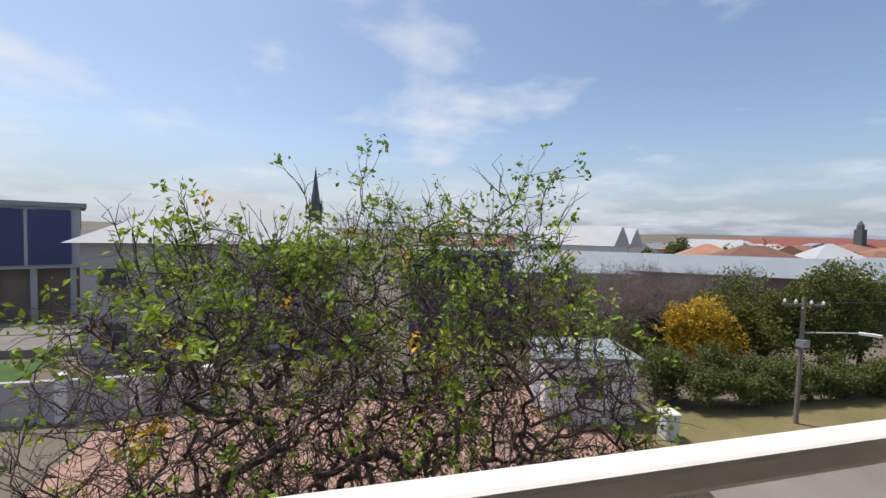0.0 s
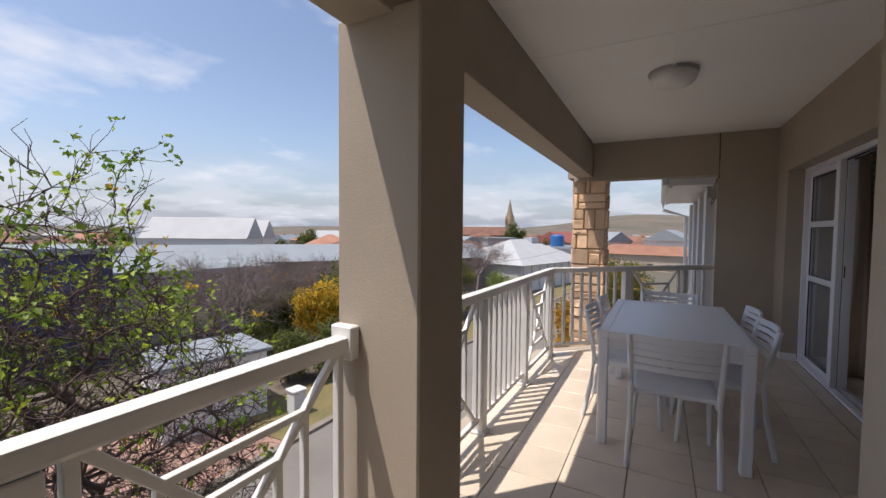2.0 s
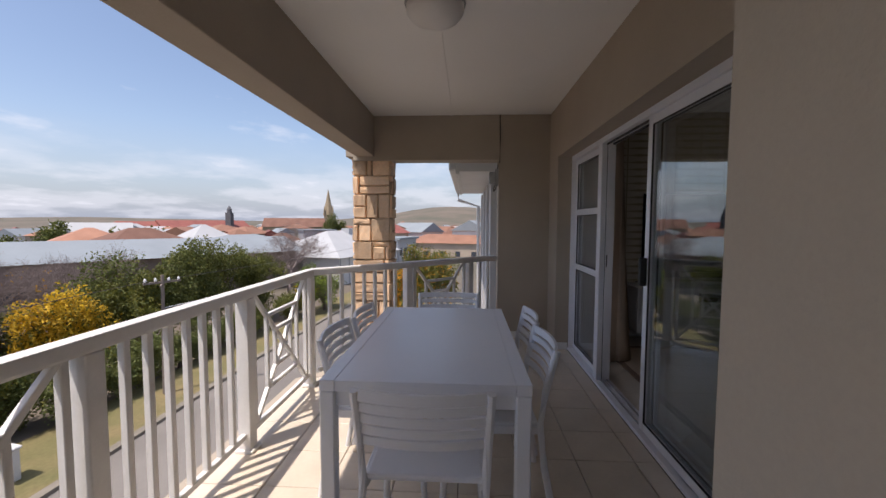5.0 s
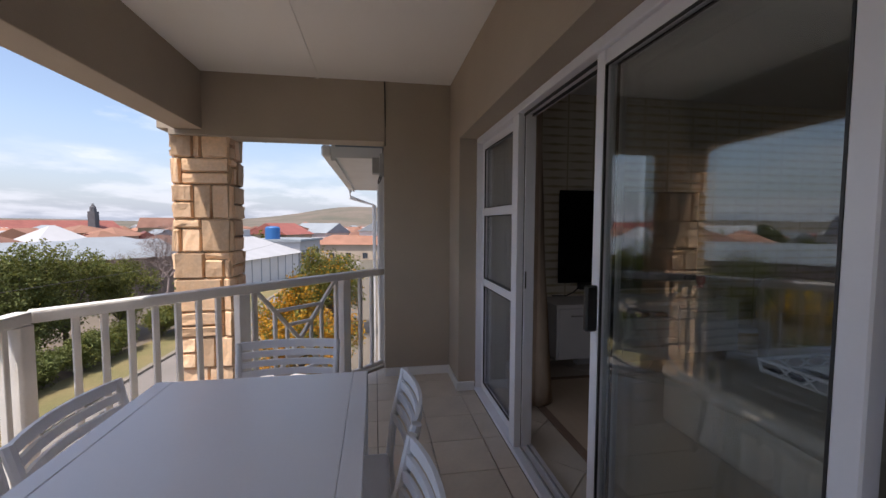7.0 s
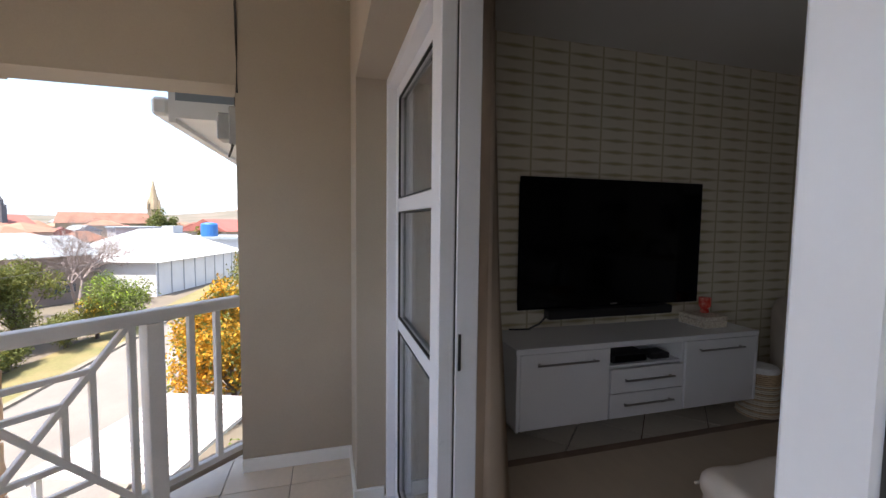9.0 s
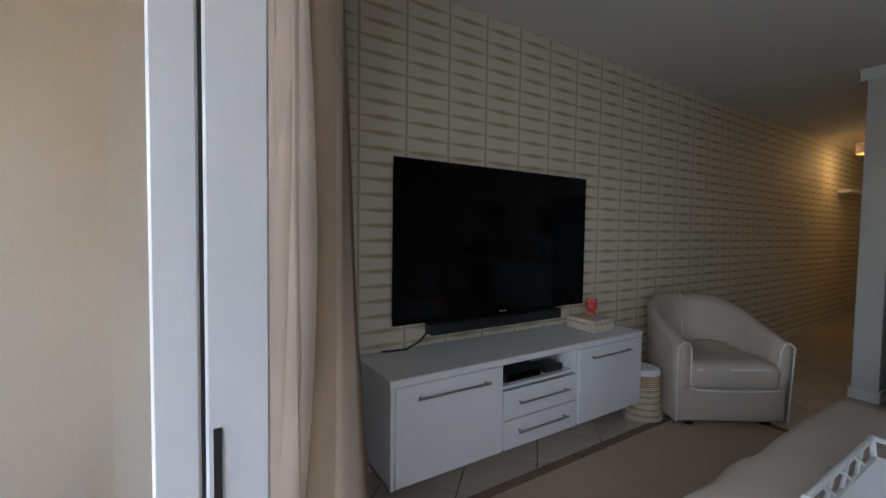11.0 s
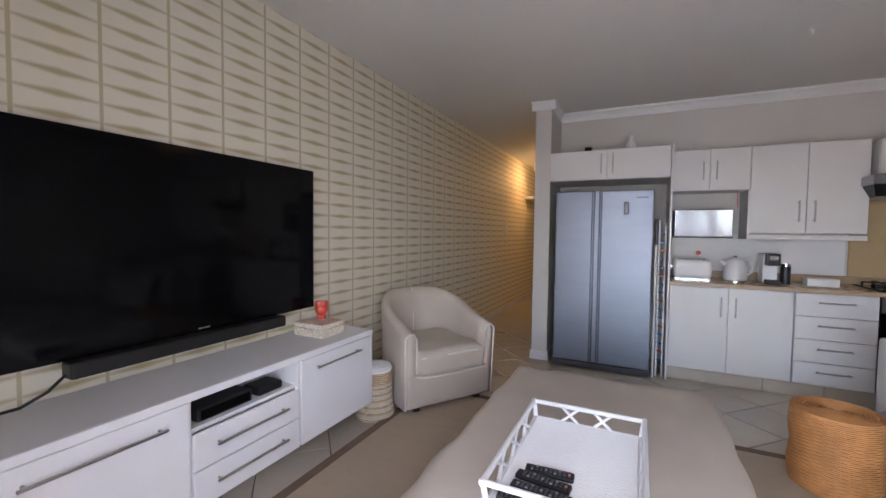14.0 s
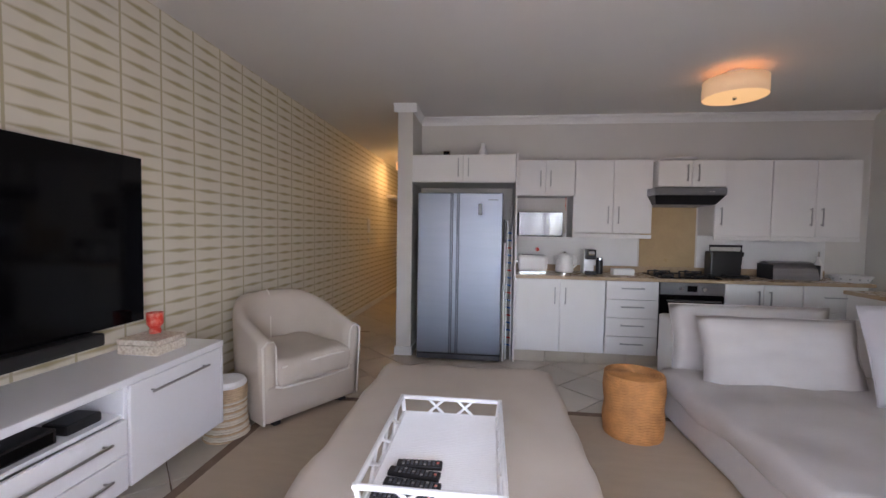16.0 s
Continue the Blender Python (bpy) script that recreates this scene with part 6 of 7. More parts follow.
part("downpipe", tube([(1.85, 3.31, 8.56), (1.85, 3.31, 8.4), (1.85, 2.84, 8.25), (1.85, 2.84, 0.2)], 0.04, 8), "white_paint", wing)
part("roof", prism([(-2.2, -3.2), (1.9, -3.2), (1.9, 3.22), (-2.2, 3.22)], 8.66, 9.0), "roof_grey", wing)
perg = thing("carport", pose(15.3, 4.2, G, 0, 0, -20), "low carport with a grey slatted roof", "carport")
for k in range(14):
    part("board", box(-2.0 + k * 0.29, -1.5, 2.62, -1.74 + k * 0.29, 1.5, 2.66), "deck", perg)
for x in (-1.9, 1.9):
    for y in (-1.3, 1.3):
        part("post", box(x - 0.06, y - 0.06, 0, x + 0.06, y + 0.06, 2.5), "wall_white", perg)
for y in (-1.35, 1.35):
    part("beam", box(-2.1, y - 0.05, 2.48, 2.1, y + 0.05, 2.62), "wall_white", perg)


# ---- trees ----
def limb_tube(verts, faces, a, b, ra, rb, seg=5):
    way = (b - a)
    if way.length < 1e-5:
        return
    q = way.to_track_quat("Z", "Y")
    i0 = len(verts)
    for p, r in ((a, ra), (b, rb)):
        for k in range(seg):
            t = k * math.tau / seg
            v = p + q @ Vector((r * math.cos(t), r * math.sin(t), 0))
            verts.append((v.x, v.y, v.z))
    for k in range(seg):
        n = (k + 1) % seg
        faces.append((i0 + k, i0 + n, i0 + seg + n, i0 + seg + k))


def leaf_quad(verts, faces, p, size, rg):
    n = Vector((rg.gauss(0, 1), rg.gauss(0, 1), rg.gauss(0.7, 1))).normalized()
    u = n.orthogonal().normalized()
    u.rotate(Matrix.Rotation(rg.uniform(0, 6.28), 3, n))
    v = n.cross(u)
    i = len(verts)
    for a, b, c in ((-0.5, 0, 0), (0, -0.3, 0.12), (0.6, 0, -0.05), (0, 0.3, 0.12)):
        w = p + u * a * size + v * b * size + n * c * size
        verts.append((w.x, w.y, w.z))
    faces.append((i, i + 1, i + 2, i + 3))


def grow(rg, start, way, length, radius, depth, out, tips, droop, spread, split):
    """Limbs as short bent pieces; out collects (a, b, ra, rb), tips the twig ends."""
    p, d, r = Vector(start), Vector(way).normalized(), radius
    n = 3
    for k in range(n):
        d = (d + Vector((rg.gauss(0, 1), rg.gauss(0, 1), rg.gauss(0, 1))) * spread * (0.35 if depth > 1 else 0.6) + Vector((0, 0, droop))).normalized()
        q = p + d * length / n
        r2 = r * (0.86 if depth > 0 else 0.6)
        out.append((p, q, r, r2))
        if depth <= 1:
            tips.append((q, d))
        p, r = q, r2
        if depth > 0 and k >= n - 2:
            for _ in range(split if k == n - 1 else max(1, split - 1)):
                e = (d + Vector((rg.gauss(0, 1), rg.gauss(0, 1), rg.gauss(0, 1))) * spread).normalized()
                grow(rg, p, e, length * rg.uniform(0.58, 0.82), r * rg.uniform(0.55, 0.72), depth - 1, out, tips, droop, spread, split)


def tree(name, at, label, height, radius, depth, split, spread, droop, stems, bark_m, leaf_m, leaves, leaf_size, seed, fork=0.35, accent=None, top_only=False, clump=0.22):
    rg = random.Random(seed)
    t = thing(name, at, label, "tree")
    out, tips = [], []
    for k in range(stems):
        a = k * math.tau / stems + rg.uniform(-0.4, 0.4)
        lean = rg.uniform(0.2, 0.55) if stems > 1 else 0.06
        d = Vector((math.cos(a) * lean, math.sin(a) * lean, 1)).normalized()
        base = Vector((math.cos(a) * 0.12, math.sin(a) * 0.12, 0)) if stems > 1 else Vector((0, 0, 0))
        top = base + d * height * fork
        out.append((base, top, radius, radius * 0.75))
        for j in range(split + 1):
            b = j * math.tau / (split + 1) + rg.uniform(-0.5, 0.5) + a
            e = (d * 0.75 + Vector((math.cos(b), math.sin(b), 0.25)) * (0.35 + spread)).normalized()
            grow(rg, top, e, height * (1 - fork) * 0.42, radius * 0.6, depth, out, tips, droop, spread, split)
    verts, faces, twig_v, twig_f = [], [], [], []
    for a, b, ra, rb in out:
        limb_tube(verts, faces, a, b, max(ra, 0.004), max(rb, 0.003), 6 if ra > 0.05 else 4) if ra > 0.03 else limb_tube(twig_v, twig_f, a, b, max(ra, 0.004), max(rb, 0.003), 4)
    ob = new("trunk", mesh_data("trunk", verts, faces, bark_m, True))
    ob.parent = t
    if twig_f:
        tw = new("crown", mesh_data("crown", twig_v, twig_f, bark_m, True))
        tw.parent = t
    if leaves:
        groups = {leaf_m: ([], []), **({accent[0]: ([], [])} if accent else {})}
        pool = sorted(tips, key=lambda q: -q[0].z)[: int(len(tips) * 0.75)] if top_only else tips
        for k in range(leaves):
            p, d = pool[rg.randrange(len(pool))]
            mat = accent[0] if accent and rg.random() < accent[1] else leaf_m
            c = p + Vector((rg.gauss(0, 1), rg.gauss(0, 1), rg.gauss(0, 1))) * clump * 0.45
            for _ in range(5):
                leaf_quad(*groups[mat], c + Vector((rg.gauss(0, 1), rg.gauss(0, 1), rg.gauss(0, 1))) * leaf_size * 0.6, leaf_size * rg.uniform(0.7, 1.25), rg)
        for mat, (v, f) in groups.items():
            if f:
                cr = new("crown", mesh_data("crown", v, f, mat))
                cr.parent = t
    return t, out, tips


def bush(name, at, label, rx, ry, rz, leaf_m, count, size, seed, accent=None):
    """A dense crown of leaf clumps on a short trunk with an uneven outline."""
    rg = random.Random(seed)
    t = thing(name, at, label, "tree")
    verts, faces = [], []
    blobs = []
    for k in range(16):
        d = Vector((rg.gauss(0, 1), rg.gauss(0, 1), rg.gauss(0, 0.8))).normalized() * rg.uniform(0.25, 0.78)
        blobs.append((Vector((d.x * rx, d.y * ry, rz * 1.05 + d.z * rz)), rg.uniform(0.28, 0.5)))
    for c, s in blobs:
        limb_tube(verts, faces, Vector((0, 0, rz * 0.3)), c, 0.07, 0.015, 5)
    limb_tube(verts, faces, Vector((0, 0, -0.1)), Vector((0, 0, rz * 0.45)), 0.16, 0.1, 7)
    tr = new("trunk", mesh_data("trunk", verts, faces, "bark", True))
    tr.parent = t
    groups = {leaf_m: ([], []), **({accent[0]: ([], [])} if accent else {})}
    for k in range(count):
        c, s = blobs[rg.randrange(len(blobs))]
        d = Vector((rg.gauss(0, 1), rg.gauss(0, 1), rg.gauss(0, 1))).normalized() * (rg.random() ** 0.4)
        p = c + Vector((d.x * rx * s, d.y * ry * s, d.z * rz * s))
        if p.z < 0.1:
            continue
        m = accent[0] if accent and rg.random() < accent[1] else leaf_m
        for _ in range(4):
            leaf_quad(*groups[m], p + Vector((rg.gauss(0, 1), rg.gauss(0, 1), rg.gauss(0, 1))) * size * 0.7, size * rg.uniform(0.7, 1.3), rg)
    for m, (v, f) in groups.items():
        if f:
            cr = new("crown", mesh_data("crown", v, f, m))
            cr.parent = t
    return t


def spreading_tree(name, at, label, seed):
    """A low spreading crown: every new limb starts at the nearest limb already grown."""
    rg = random.Random(seed)
    t = thing(name, at, label, "tree")
    nodes, parent = [Vector((0, 0, 0)), Vector((0.05, 0, 1.6)), Vector((-0.5, -0.15, 2.4)), Vector((0.6, -0.2, 2.5)), Vector((0.05, 0.2, 2.6)), Vector((-1.2, -0.5, 3.2)), Vector((1.3, -0.7, 3.4)), Vector((0.1, -0.8, 3.4)), Vector((-0.3, 0.8, 3.4))], [0, 0, 1, 1, 1, 2, 3, 2, 4]
    cloud = []
    while len(cloud) < 3000:
        d = Vector((rg.uniform(-1, 1), rg.uniform(-1, 1), rg.uniform(-1, 1)))
        k = abs(d.x) ** 2.6 + abs(d.y) ** 2.2 + abs(d.z) ** 2.8
        if k > 1 or d.length < 0.1:
            continue
        p = Vector((0.5 + d.x * 3.85, -0.8 + d.y * 2.3, 5.55 + d.z * (2.5 + 0.35 * math.sin(d.x * 7 + d.y * 3))))
        p.z -= 0.7 * abs(d.x) ** 3
        cloud.append(p)
    for x, y, z in ((3.0, -0.9, 8.95), (2.55, -0.9, 8.9), (-2.5, -0.8, 8.1), (1.95, -2.0, 8.4), (1.75, -1.9, 8.55), (-0.35, -1.2, 8.5), (0.25, -1.3, 8.7), (0.6, -1.0, 8.2), (-1.5, -1.3, 8.2), (2.4, -2.2, 8.2), (-2.0, -1.4, 7.9), (1.2, -1.5, 8.1)):
        for k in range(5):
            cloud.append(Vector((x * (0.86 + 0.035 * k) + rg.uniform(-0.06, 0.06), y, z - 1.5 + 0.33 * k)))
    cloud.sort(key=lambda q: (q - Vector((0, -0.2, 2.6))).length)
    arr = np.zeros((len(nodes) + len(cloud), 3))
    for k, q in enumerate(nodes):
        arr[k] = q
    for p in cloud:
        n = len(nodes)
        d = np.linalg.norm(arr[1:n] - np.array(p), axis=1) + 0.25 * np.maximum(0, arr[1:n, 2] - p.z)
        parent.append(int(np.argmin(d)) + 1)
        arr[n] = p
        nodes.append(p)
    load = [0.0] * len(nodes)
    kids = [0] * len(nodes)
    for k in range(len(nodes) - 1, 0, -1):
        if not kids[k]:
            load[k] += 1
        load[parent[k]] += load[k]
        kids[parent[k]] += 1
    rad = [0.0062 * max(1.0, w) ** 0.49 for w in load]
    verts, faces = [], []
    ends = []
    for k in range(1, len(nodes)):
        a, b = nodes[parent[k]], nodes[k]
        m = (a + b) / 2 + Vector((rg.gauss(0, 1), rg.gauss(0, 1), rg.gauss(0, 1))) * (b - a).length * 0.10
        ra = min(rad[parent[k]], rad[k] * 1.6)
        seg = 7 if rad[k] > 0.03 else 4
        limb_tube(verts, faces, a, m, ra, (ra + rad[k]) / 2, seg)
        limb_tube(verts, faces, m, b, (ra + rad[k]) / 2, rad[k], seg)
        if rad[k] < 0.02:
            way = (b - a).normalized()
            for _ in range(4 if b.z > 5.2 else 7):
                d = (way + Vector((rg.gauss(0, 1), rg.gauss(0, 1), rg.gauss(0, 1))) * 0.7 + Vector((0, 0, 0.1 if b.z > 5 else -0.25))).normalized()
                p, r = b, 0.0058
                for s in range(3):
                    d = (d + Vector((rg.gauss(0, 1), rg.gauss(0, 1), rg.gauss(0, 1))) * 0.35).normalized()
                    q = p + d * rg.uniform(0.09, 0.2)
                    limb_tube(verts, faces, p, q, r, r * 0.75, 3)
                    p, r = q, r * 0.75
                ends.append((p, d))
            if b.z > 7.3:
                ends += [(a.lerp(b, u), way) for u in (0.3, 0.6, 0.9)]
    ob = new("trunk", mesh_data("trunk", verts, faces, "twig", True))
    ob.parent = t
    groups = {"leaf": ([], []), "leaf_yellow": ([], [])}
    for p, d in ends:
        chance = 0.05 + 0.6 * min(1.0, max(0.0, (p.z - 5.1) / 2.0))
        patch = 0.5 + 1.5 * noise.noise(p * 1.3)
        if rg.random() > chance * max(0.3 if p.z > 7.1 else 0.04, patch) * 0.75:
            continue
        mat = "leaf_yellow" if rg.random() < 0.03 else "leaf"
        for _ in range(rg.randrange(6, 12)):
            leaf_quad(*groups[mat], p + Vector((rg.gauss(0, 1), rg.gauss(0, 1), rg.gauss(0, 1))) * 0.05, rg.uniform(0.05, 0.10), rg)
    for c in (Vector((1.25, -1.45, 6.15)), Vector((-1.7, -2.0, 5.9)), Vector((0.3, -2.4, 3.6))):
        for _ in range(46):
            leaf_quad(*groups["leaf_yellow"], c + Vector((rg.gauss(0, 0.07), rg.gauss(0, 0.07), rg.gauss(0, 0.13))), rg.uniform(0.06, 0.1), rg)
    for mat, (v, f) in groups.items():
        cr = new("crown", mesh_data("crown", v, f, mat))
        cr.parent = t
    return t


spreading_tree("street_tree", pose(-0.1, 8.0, G), "tangled half-bare tree with fresh green leaf tufts", 12)
tree("bare_tree", pose(15.0, 24.5, G), "bare grey-brown tree with fine twigs", 6.5, 0.14, 4, 3, 0.5, 0.03, 3, "pale_twig", "leaf", 0, 0.1, 21, 0.3)
tree("bare_tree", pose(20.5, 26.0, G), "bare grey-brown tree beside the long building", 6.0, 0.12, 4, 3, 0.5, 0.03, 3, "pale_twig", "leaf_orange", 90, 0.12, 22, 0.3)
tree("bare_tree", pose(26.5, 26.0, G), "bare twiggy tree beside the evergreens", 6.2, 0.12, 4, 3, 0.5, 0.03, 3, "pale_twig", "leaf", 0, 0.1, 23, 0.3)
tree("bare_tree", pose(46.0, 21.0, G), "tall bare tree before the white hall", 7.5, 0.14, 4, 3, 0.42, 0.03, 2, "pale_twig", "leaf", 0, 0.1, 24, 0.35)
bush("yellow_tree", pose(20.2, 20.6, G), "bright yellow flowering tree", 2.1, 1.9, 2.6, "leaf_yellow", 2600, 0.16, 31, ("leaf_olive", 0.2))
bush("olive_tree", pose(23.6, 19.9, G), "olive green tree beside the yellow one", 2.4, 2.2, 3.1, "leaf_olive", 2600, 0.16, 32, ("leaf_dark", 0.35))
bush("evergreen_tree", pose(27.0, 19.2, G), "dark evergreen tree along the verge", 3.0, 2.6, 3.8, "leaf_dark", 3600, 0.15, 33, ("leaf_olive", 0.4))
bush("evergreen_tree", pose(30.5, 19.4, G), "tall dark evergreen tree along the verge", 3.0, 2.6, 3.7, "leaf_olive", 3400, 0.15, 34, ("leaf_dark", 0.45))
bush("shrub", pose(16.8, 17.0, G), "dense dark green shrub behind the meter pillar", 1.9, 1.3, 1.45, "leaf_dark", 1800, 0.13, 35, ("leaf_olive", 0.25))
bush("shrub", pose(20.3, 16.9, G), "dense shrub under the yellow tree", 2.1, 1.2, 1.2, "leaf_dark", 1700, 0.13, 36, ("leaf_olive", 0.2))
bush("shrub", pose(24.4, 16.6, G), "dark shrub along the verge", 2.2, 1.2, 1.15, "leaf_dark", 1600, 0.13, 37)
bush("shrub", pose(28.6, 16.1, G), "dark shrub along the street", 2.3, 1.2, 1.15, "leaf_dark", 1500, 0.13, 38, ("leaf_olive", 0.3))
bush("evergreen_tree", pose(18.6, 23.2, G), "dark bushy tree behind the yellow one", 2.6, 2.0, 2.3, "leaf_dark", 2400, 0.16, 51, ("leaf_olive", 0.35))
bush("evergreen_tree", pose(24.5, 22.6, G), "dark bushy tree behind the olive one", 2.8, 2.0, 3.0, "leaf_dark", 2600, 0.17, 52, ("leaf_olive", 0.2))
bush("evergreen_tree", pose(34.5, 18.6, G), "dark evergreen tree farther along the street", 2.8, 2.4, 3.2, "leaf_olive", 2800, 0.15, 53, ("leaf_dark", 0.4))
bush("shrub", pose(14.9, 18.2, G), "dark shrub beside the gate house", 1.5, 1.3, 1.5, "leaf_dark", 1500, 0.13, 54, ("leaf_olive", 0.3))
bush("shrub", pose(18.6, 16.5, G), "dark low shrub on the verge", 1.7, 1.0, 1.0, "leaf_dark", 1500, 0.12, 55, ("leaf_olive", 0.2))
bush("shrub", pose(22.3, 16.5, G), "dark low shrub behind the pole", 1.8, 1.0, 1.1, "leaf_dark", 1500, 0.12, 56)
bush("shrub", pose(26.6, 16.2, G), "dark low shrub under the evergreens", 1.9, 1.0, 1.1, "leaf_dark", 1500, 0.12, 57, ("leaf_olive", 0.2))
bush("shrub", pose(33.3, 15.4, G), "green shrub along the street", 2.3, 1.3, 1.2, "leaf_olive", 1500, 0.14, 39, ("leaf_dark", 0.4))
bush("garden_tree", pose(36.8, 13.7, G), "round green garden tree by the street", 2.9, 2.6, 2.3, "leaf_dark", 1800, 0.14, 40, ("leaf", 0.3))
bush("shrub", pose(35.0, 14.6, G), "yellow-green shrub by the street", 1.5, 1.3, 1.6, "leaf_olive", 1200, 0.13, 41, ("leaf_yellow", 0.15))
bush("orange_tree", pose(22.0, 4.0, G), "broad tree with orange-yellow autumn leaves", 3.4, 2.5, 2.75, "leaf_orange", 4200, 0.15, 42, ("leaf_olive", 0.35))
bush("olive_tree", pose(33.0, 4.0, G), "broad olive-coloured tree behind the orange one", 3.6, 3.0, 3.4, "leaf_olive", 3000, 0.17, 43, ("leaf_orange", 0.12))
bush("shrub", pose(14.6, 2.0, G), "green climber beside the carport", 1.0, 1.2, 1.3, "leaf", 900, 0.10, 44, ("leaf_dark", 0.4))
bush("shrub", pose(-16.5, 20.0, G), "green shrub by the yard wall", 2.0, 1.2, 1.2, "leaf", 1200, 0.13, 45, ("leaf_dark", 0.4))
bush("far_tree", pose(77.0, 80.4, -6.5), "single dark round tree on the skyline", 3.6, 3.6, 4.3, "leaf_dark", 1200, 0.5, 46)
bush("conifer", pose(182.0, 60.5, -8.5), "dark conifer beside the church spire", 5.0, 5.0, 7.6, "leaf_dark", 1400, 0.7, 47)
bush("far_tree", pose(-22.0, 60.0, -6.5), "dark tree behind the office block", 7, 6, 5.4, "leaf_dark", 1500, 0.5, 48)
bush("far_tree", pose(-14.0, 62.0, -6.5), "olive tree behind the white-roofed house", 5, 5, 5.2, "leaf_olive", 1300, 0.5, 49)
for k in range(90):
    a = math.radians(rng.uniform(-2, 80))
    r = rng.uniform(80, 380)
    x, y = 2 + r * math.cos(a), r * math.sin(a)
    s = rng.uniform(1.6, 3.6)
    bush("town_tree", pose(x, y, terrain(x, y)), "dark green tree among the town roofs", s * 1.2, s * 1.2, s, "leaf_dark" if k % 3 else "leaf_olive", 260, 0.6, 200 + k)

# ---- stone pillar, floor tiles ----
def stone_mesh(w, h, d, seed, name):
    """A split-faced stone: w wide (x), h high (z), its rough face towards -y, d deep."""
    rg = random.Random(seed)
    su, sv = min(0.25, 0.012 / w), min(0.25, 0.012 / h)
    us = [0.0, su] + [su + (1 - 2 * su) * f for f in (0.3, 0.66)] + [1 - su, 1.0]
    vs = [0.0, sv] + [sv + (1 - 2 * sv) * f for f in (0.5,)] + [1 - sv, 1.0]
    nx, nz = len(us) - 1, len(vs) - 1
    verts, faces = [], []
    proud = rg.uniform(0.014, 0.03)
    tx, tz = rg.uniform(-0.008, 0.008), rg.uniform(-0.008, 0.008)
    for k in range(nz + 1):
        for i in range(nx + 1):
            u, v = us[i], vs[k]
            edge = i in (0, nx) or k in (0, nz)
            corner = i in (0, nx) and k in (0, nz)
            out = -0.003 if edge else proud + tx * (u - 0.5) * 2 + tz * (v - 0.5) * 2 + rg.uniform(-0.005, 0.005)
            jx = rg.uniform(-0.003, 0.003) if not 1 < i < nx - 1 else rg.uniform(-0.2, 0.2) * w / nx
            jz = rg.uniform(-0.003, 0.003) if not 1 < k < nz - 1 else rg.uniform(-0.2, 0.2) * h / nz
            if corner:
                jx, jz = (0.006 if i == 0 else -0.006), (0.006 if k == 0 else -0.006)
            verts.append((-w / 2 + w * u + jx, -out, h * v + jz))
    for k in range(nz):
        for i in range(nx):
            p = k * (nx + 1) + i
            faces.append((p, p + 1, p + nx + 2, p + nx + 1))
    b = len(verts)
    verts += [(-w / 2, d, 0), (w / 2, d, 0), (w / 2, d, h), (-w / 2, d, h)]
    rim = [i for i in range(nx + 1)]
    faces.append((b + 1, *[i for i in range(nx, -1, -1)], b)[::1])
    faces.append((b + 3, *[nz * (nx + 1) + i for i in range(nx + 1)], b + 2))
    faces.append((b, *[k * (nx + 1) for k in range(nz + 1)], b + 3))
    faces.append((b + 2, *[k * (nx + 1) + nx for k in range(nz, -1, -1)], b + 1))
    return mesh_data(name, verts, faces, "stone")


SX0, SX1, SY0, SY1 = 6.415, 6.74, 2.05, 2.475
pil = single("pillar_stone", box(SX0 + 0.01, SY0 + 0.01, G, SX1 - 0.01, SY1 - 0.01, 2.30), "mortar", "square pillar faced with split honey-coloured sandstone", "pillar", kind="structure")
single("beam_pad", box(END_X + 0.01, 1.95, 2.145, SX1 + 0.05, 2.56, CEIL + 0.3, 0.004), "taupe", "taupe plastered beam end over the stone pillar", "beam", kind="structure")
# bonds of one course: (u0, u1, v0, v1) of each stone
BONDS = [
    [(0, 0.38, 0, 1), (0.38, 0.52, 0, 1), (0.52, 1, 0, 1)],
    [(0, 0.17, 0, 1), (0.17, 1, 0, 0.45), (0.17, 1, 0.45, 1)],
    [(0, 0.36, 0, 0.5), (0, 0.36, 0.5, 1), (0.36, 0.68, 0, 1), (0.68, 1, 0, 1)],
    [(0, 0.48, 0.72, 1), (0, 0.14, 0, 0.72), (0.14, 0.48, 0, 0.72), (0.48, 1, 0, 1)],
    [(0, 1, 0, 0.32), (0, 0.55, 0.32, 1), (0.55, 1, 0.32, 1)],
]
rg = random.Random(5)
z, row = 2.145, 0
while z > -1.6:
    h = (0.22, 0.22, 0.29, 0.28)[row] if row < 4 else rg.uniform(0.20, 0.32)
    z -= h
    for side, (px, py, ang, width) in enumerate(((SX0, (SY0 + SY1) / 2, -90, SY1 - SY0), ((SX0 + SX1) / 2, SY0, 0, SX1 - SX0), ((SX0 + SX1) / 2, SY1, 180, SX1 - SX0), (SX1, (SY0 + SY1) / 2, 90, SY1 - SY0))):
        width += 0.03
        bond = BONDS[row] if row < 4 and side == 0 else rg.choice(BONDS)
        flip = row >= 4 and rg.random() < 0.5
        for u0, u1, v0, v1 in bond:
            if flip:
                u0, u1 = 1 - u1, 1 - u0
            me = stone_mesh((u1 - u0) * width - 0.007, (v1 - v0) * h - 0.007, 0.02, rg.randrange(10 ** 6), "stone")
            ob = new("stone", me)
            ob.parent = pil
            ob.matrix_world = pose(px, py, z + v0 * h + 0.003, 0, 0, ang) @ pose(((u0 + u1) / 2 - 0.5) * width, 0.0, 0)
    row += 1


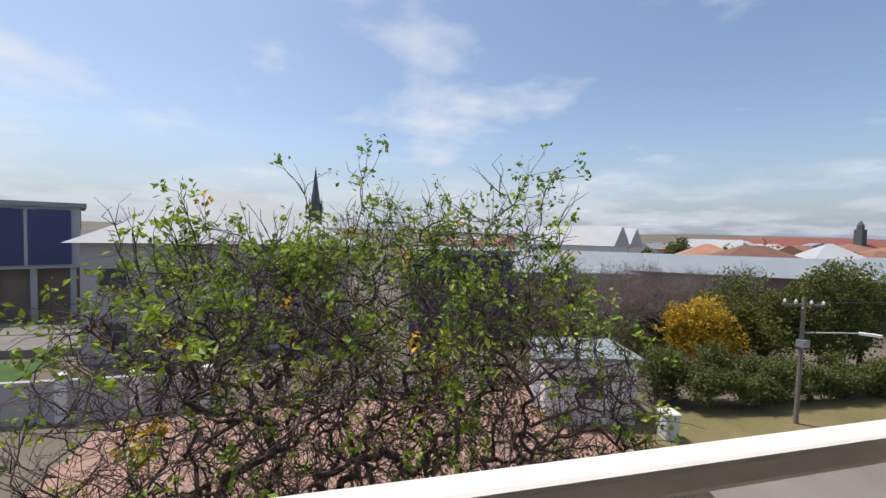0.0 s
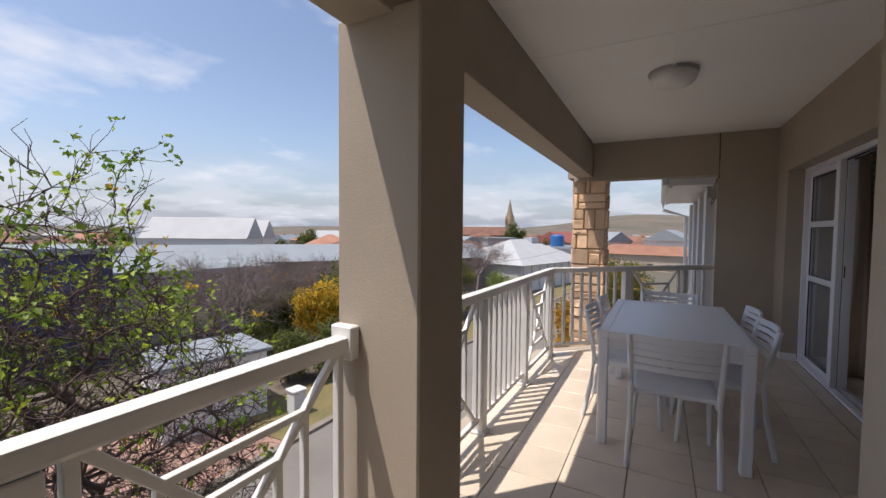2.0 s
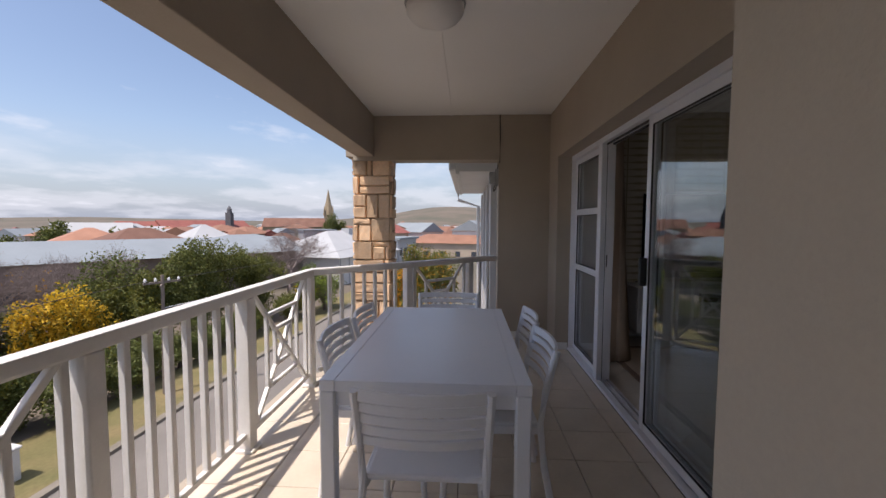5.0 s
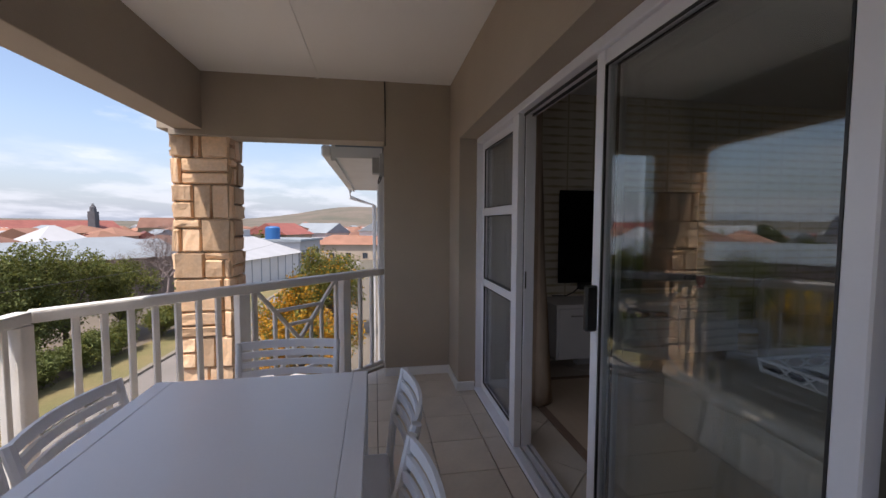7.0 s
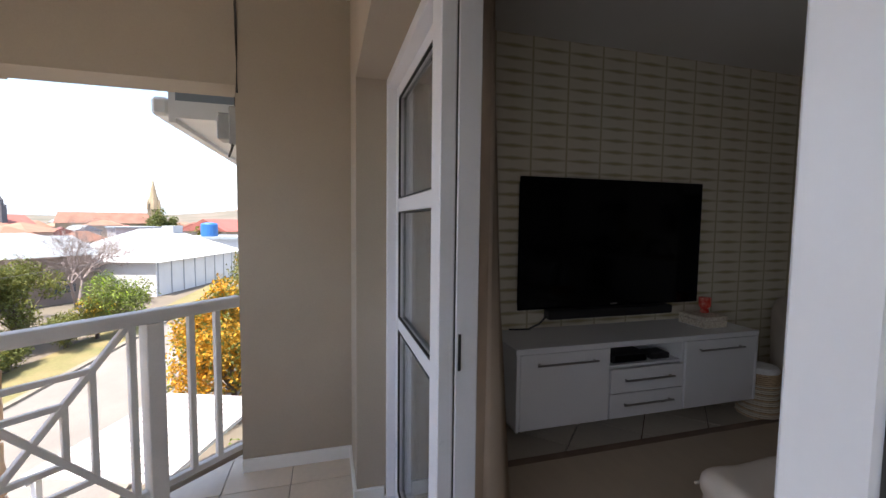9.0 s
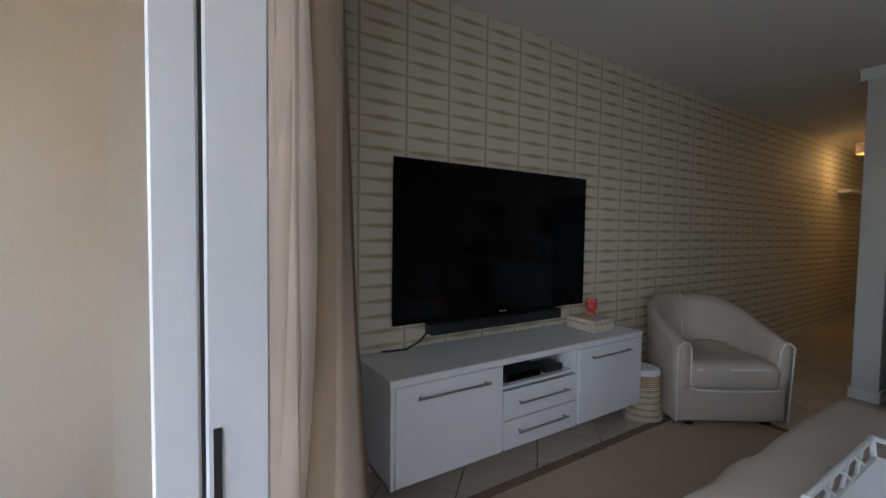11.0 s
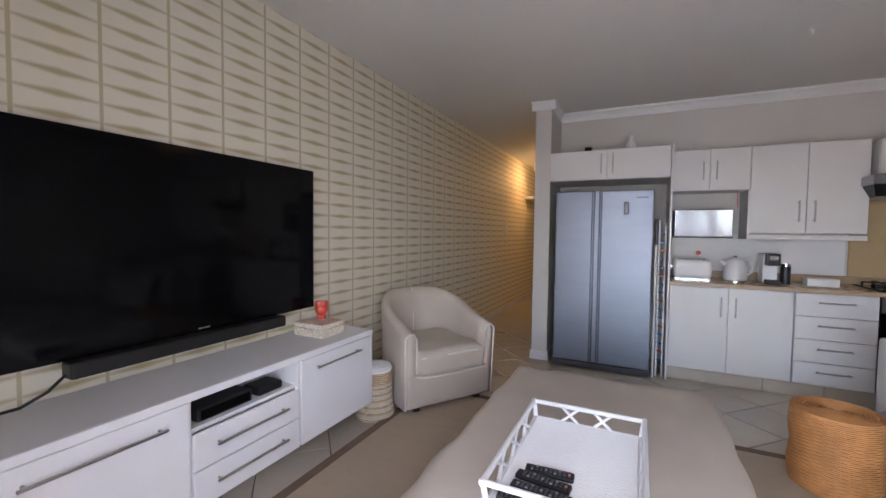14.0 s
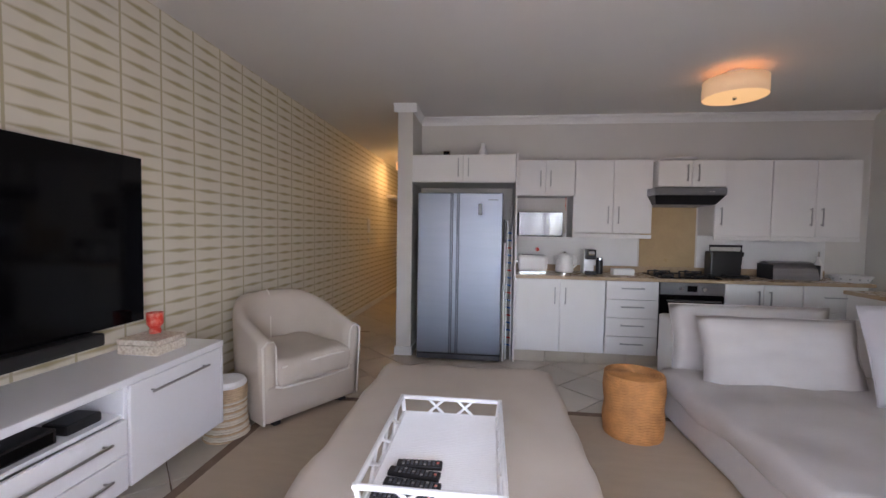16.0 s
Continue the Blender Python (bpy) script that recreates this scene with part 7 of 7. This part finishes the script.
def tile_mesh(w, d, material, name, t=0.018, bev=0.002):
    bm = box(-w / 2, -d / 2, -t, w / 2, d / 2, 0)
    bmesh.ops.bevel(bm, geom=[e for e in bm.edges if all(v.co.z > -t / 2 for v in e.verts)], offset=bev, segments=1, affect="EDGES")
    me = bpy.data.meshes.new(name)
    bm.to_mesh(me)
    bm.free()
    me.materials.append(M[material])
    return me


def clip_tile(corners, inside, name, material, parent):
    """A tile cut along a straight edge: inside(p) is positive on the floor's side."""
    out = []
    for i, p in enumerate(corners):
        q = corners[(i + 1) % len(corners)]
        fp, fq = inside(p), inside(q)
        if fp >= 0:
            out.append(p)
        if fp * fq < 0:
            s = fp / (fp - fq)
            out.append((p[0] + (q[0] - p[0]) * s, p[1] + (q[1] - p[1]) * s))
    if len(out) < 3:
        return
    part(name, prism(out, -0.018, 0.0), material, parent)


bal = thing("floor_balcony", pose(0, 0, 0), "cream ceramic floor tiles with brown joints on the balcony", "floor", kind="structure")
PITCH, GAP = 0.335, 0.005
full = tile_mesh(PITCH - GAP, PITCH - GAP, "balcony_tile", "tile")
nx0, ny = -19, 8
for i in range(nx0, 10):
    for j in range(ny):
        x0, y0 = 3.82 + i * PITCH, 0.148 + (j - 1) * PITCH
        x1, y1 = x0 + PITCH, min(y0 + PITCH, 2.50)
        if x0 < -2.6 or y1 - y0 < 0.05 or y1 < 0.03:
            continue
        y0 = max(y0, 0.022)
        line = lambda p: (2.50 - p[1]) * (6.62 - 4.87) - (p[0] - 4.87) * (2.50 - 0.69)
        corners = [(x0 + GAP / 2, y0 + GAP / 2), (x1 - GAP / 2, y0 + GAP / 2), (x1 - GAP / 2, y1 - GAP / 2), (x0 + GAP / 2, y1 - GAP / 2)]
        whole = all(line(c) >= 0 for c in corners) and y1 - y0 > PITCH - 0.001
        if whole and x1 < 6.3:
            ob = new("tile", full)
            ob.parent = bal
            ob.location = ((x0 + x1) / 2, (y0 + y1) / 2, 0)
        else:
            clip_tile(corners, line, "tile", "balcony_tile", bal)

room = thing("floor_room", pose(0, 0, 0), "pale ceramic tiles laid diagonally in the room", "floor", kind="structure")
P2 = 0.40
big = tile_mesh(P2 - 0.010, P2 - 0.010, "room_tile", "tile")
near, rest_v, rest_f = 0, [], []
c45 = math.sqrt(0.5)
for i in range(-40, 40):
    for j in range(-40, 40):
        u, v = (i + 0.5) * P2, (j + 0.5) * P2
        x, y = 3.3 + (u - v) * c45, -4.0 + (u + v) * c45
        r = P2 * c45
        if x < 0.3 - r or x > TV_X + r or y > 0.2 or y < -10.4 or (y < -5.2 and x < 5.3):
            continue
        covered = 3.3 < x < 5.8 and -3.1 < y < -0.7
        if x + r > TV_X + 0.05:
            d45 = r - 0.004
            clip_tile([(x, y - d45), (x + d45, y), (x, y + d45), (x - d45, y)], lambda p: min(TV_X + 0.05 - p[0], -0.11 - p[1]), "tile", "room_tile", room)
            continue
        if x - r < 0.3:
            continue
        if y + r > -0.11:
            d45 = r - 0.004
            clip_tile([(x, y - d45), (x + d45, y), (x, y + d45), (x - d45, y)], lambda p: -0.11 - p[1], "tile", "room_tile", room)
            continue
        if not covered and near < 250 and (y > -5.3):
            ob = new("tile", big)
            ob.parent = room
            ob.matrix_world = pose(x, y, 0, 0, 0, 45)
            near += 1
        else:
            b = len(rest_v)
            q = r - 0.005
            rest_v += [(x, y - q, 0), (x + q, y, 0), (x, y + q, 0), (x - q, y, 0), (x, y - q, -0.016), (x + q, y, -0.016), (x, y + q, -0.016), (x - q, y, -0.016)]
            rest_f += [(b, b + 1, b + 2, b + 3)] + [(b + k, b + 4 + k, b + 4 + (k + 1) % 4, b + (k + 1) % 4) for k in range(4)]
rest = new("tiles", mesh_data("tiles", rest_v, rest_f, "room_tile"))
rest.parent = room
tagged(rest, kind="stuff")
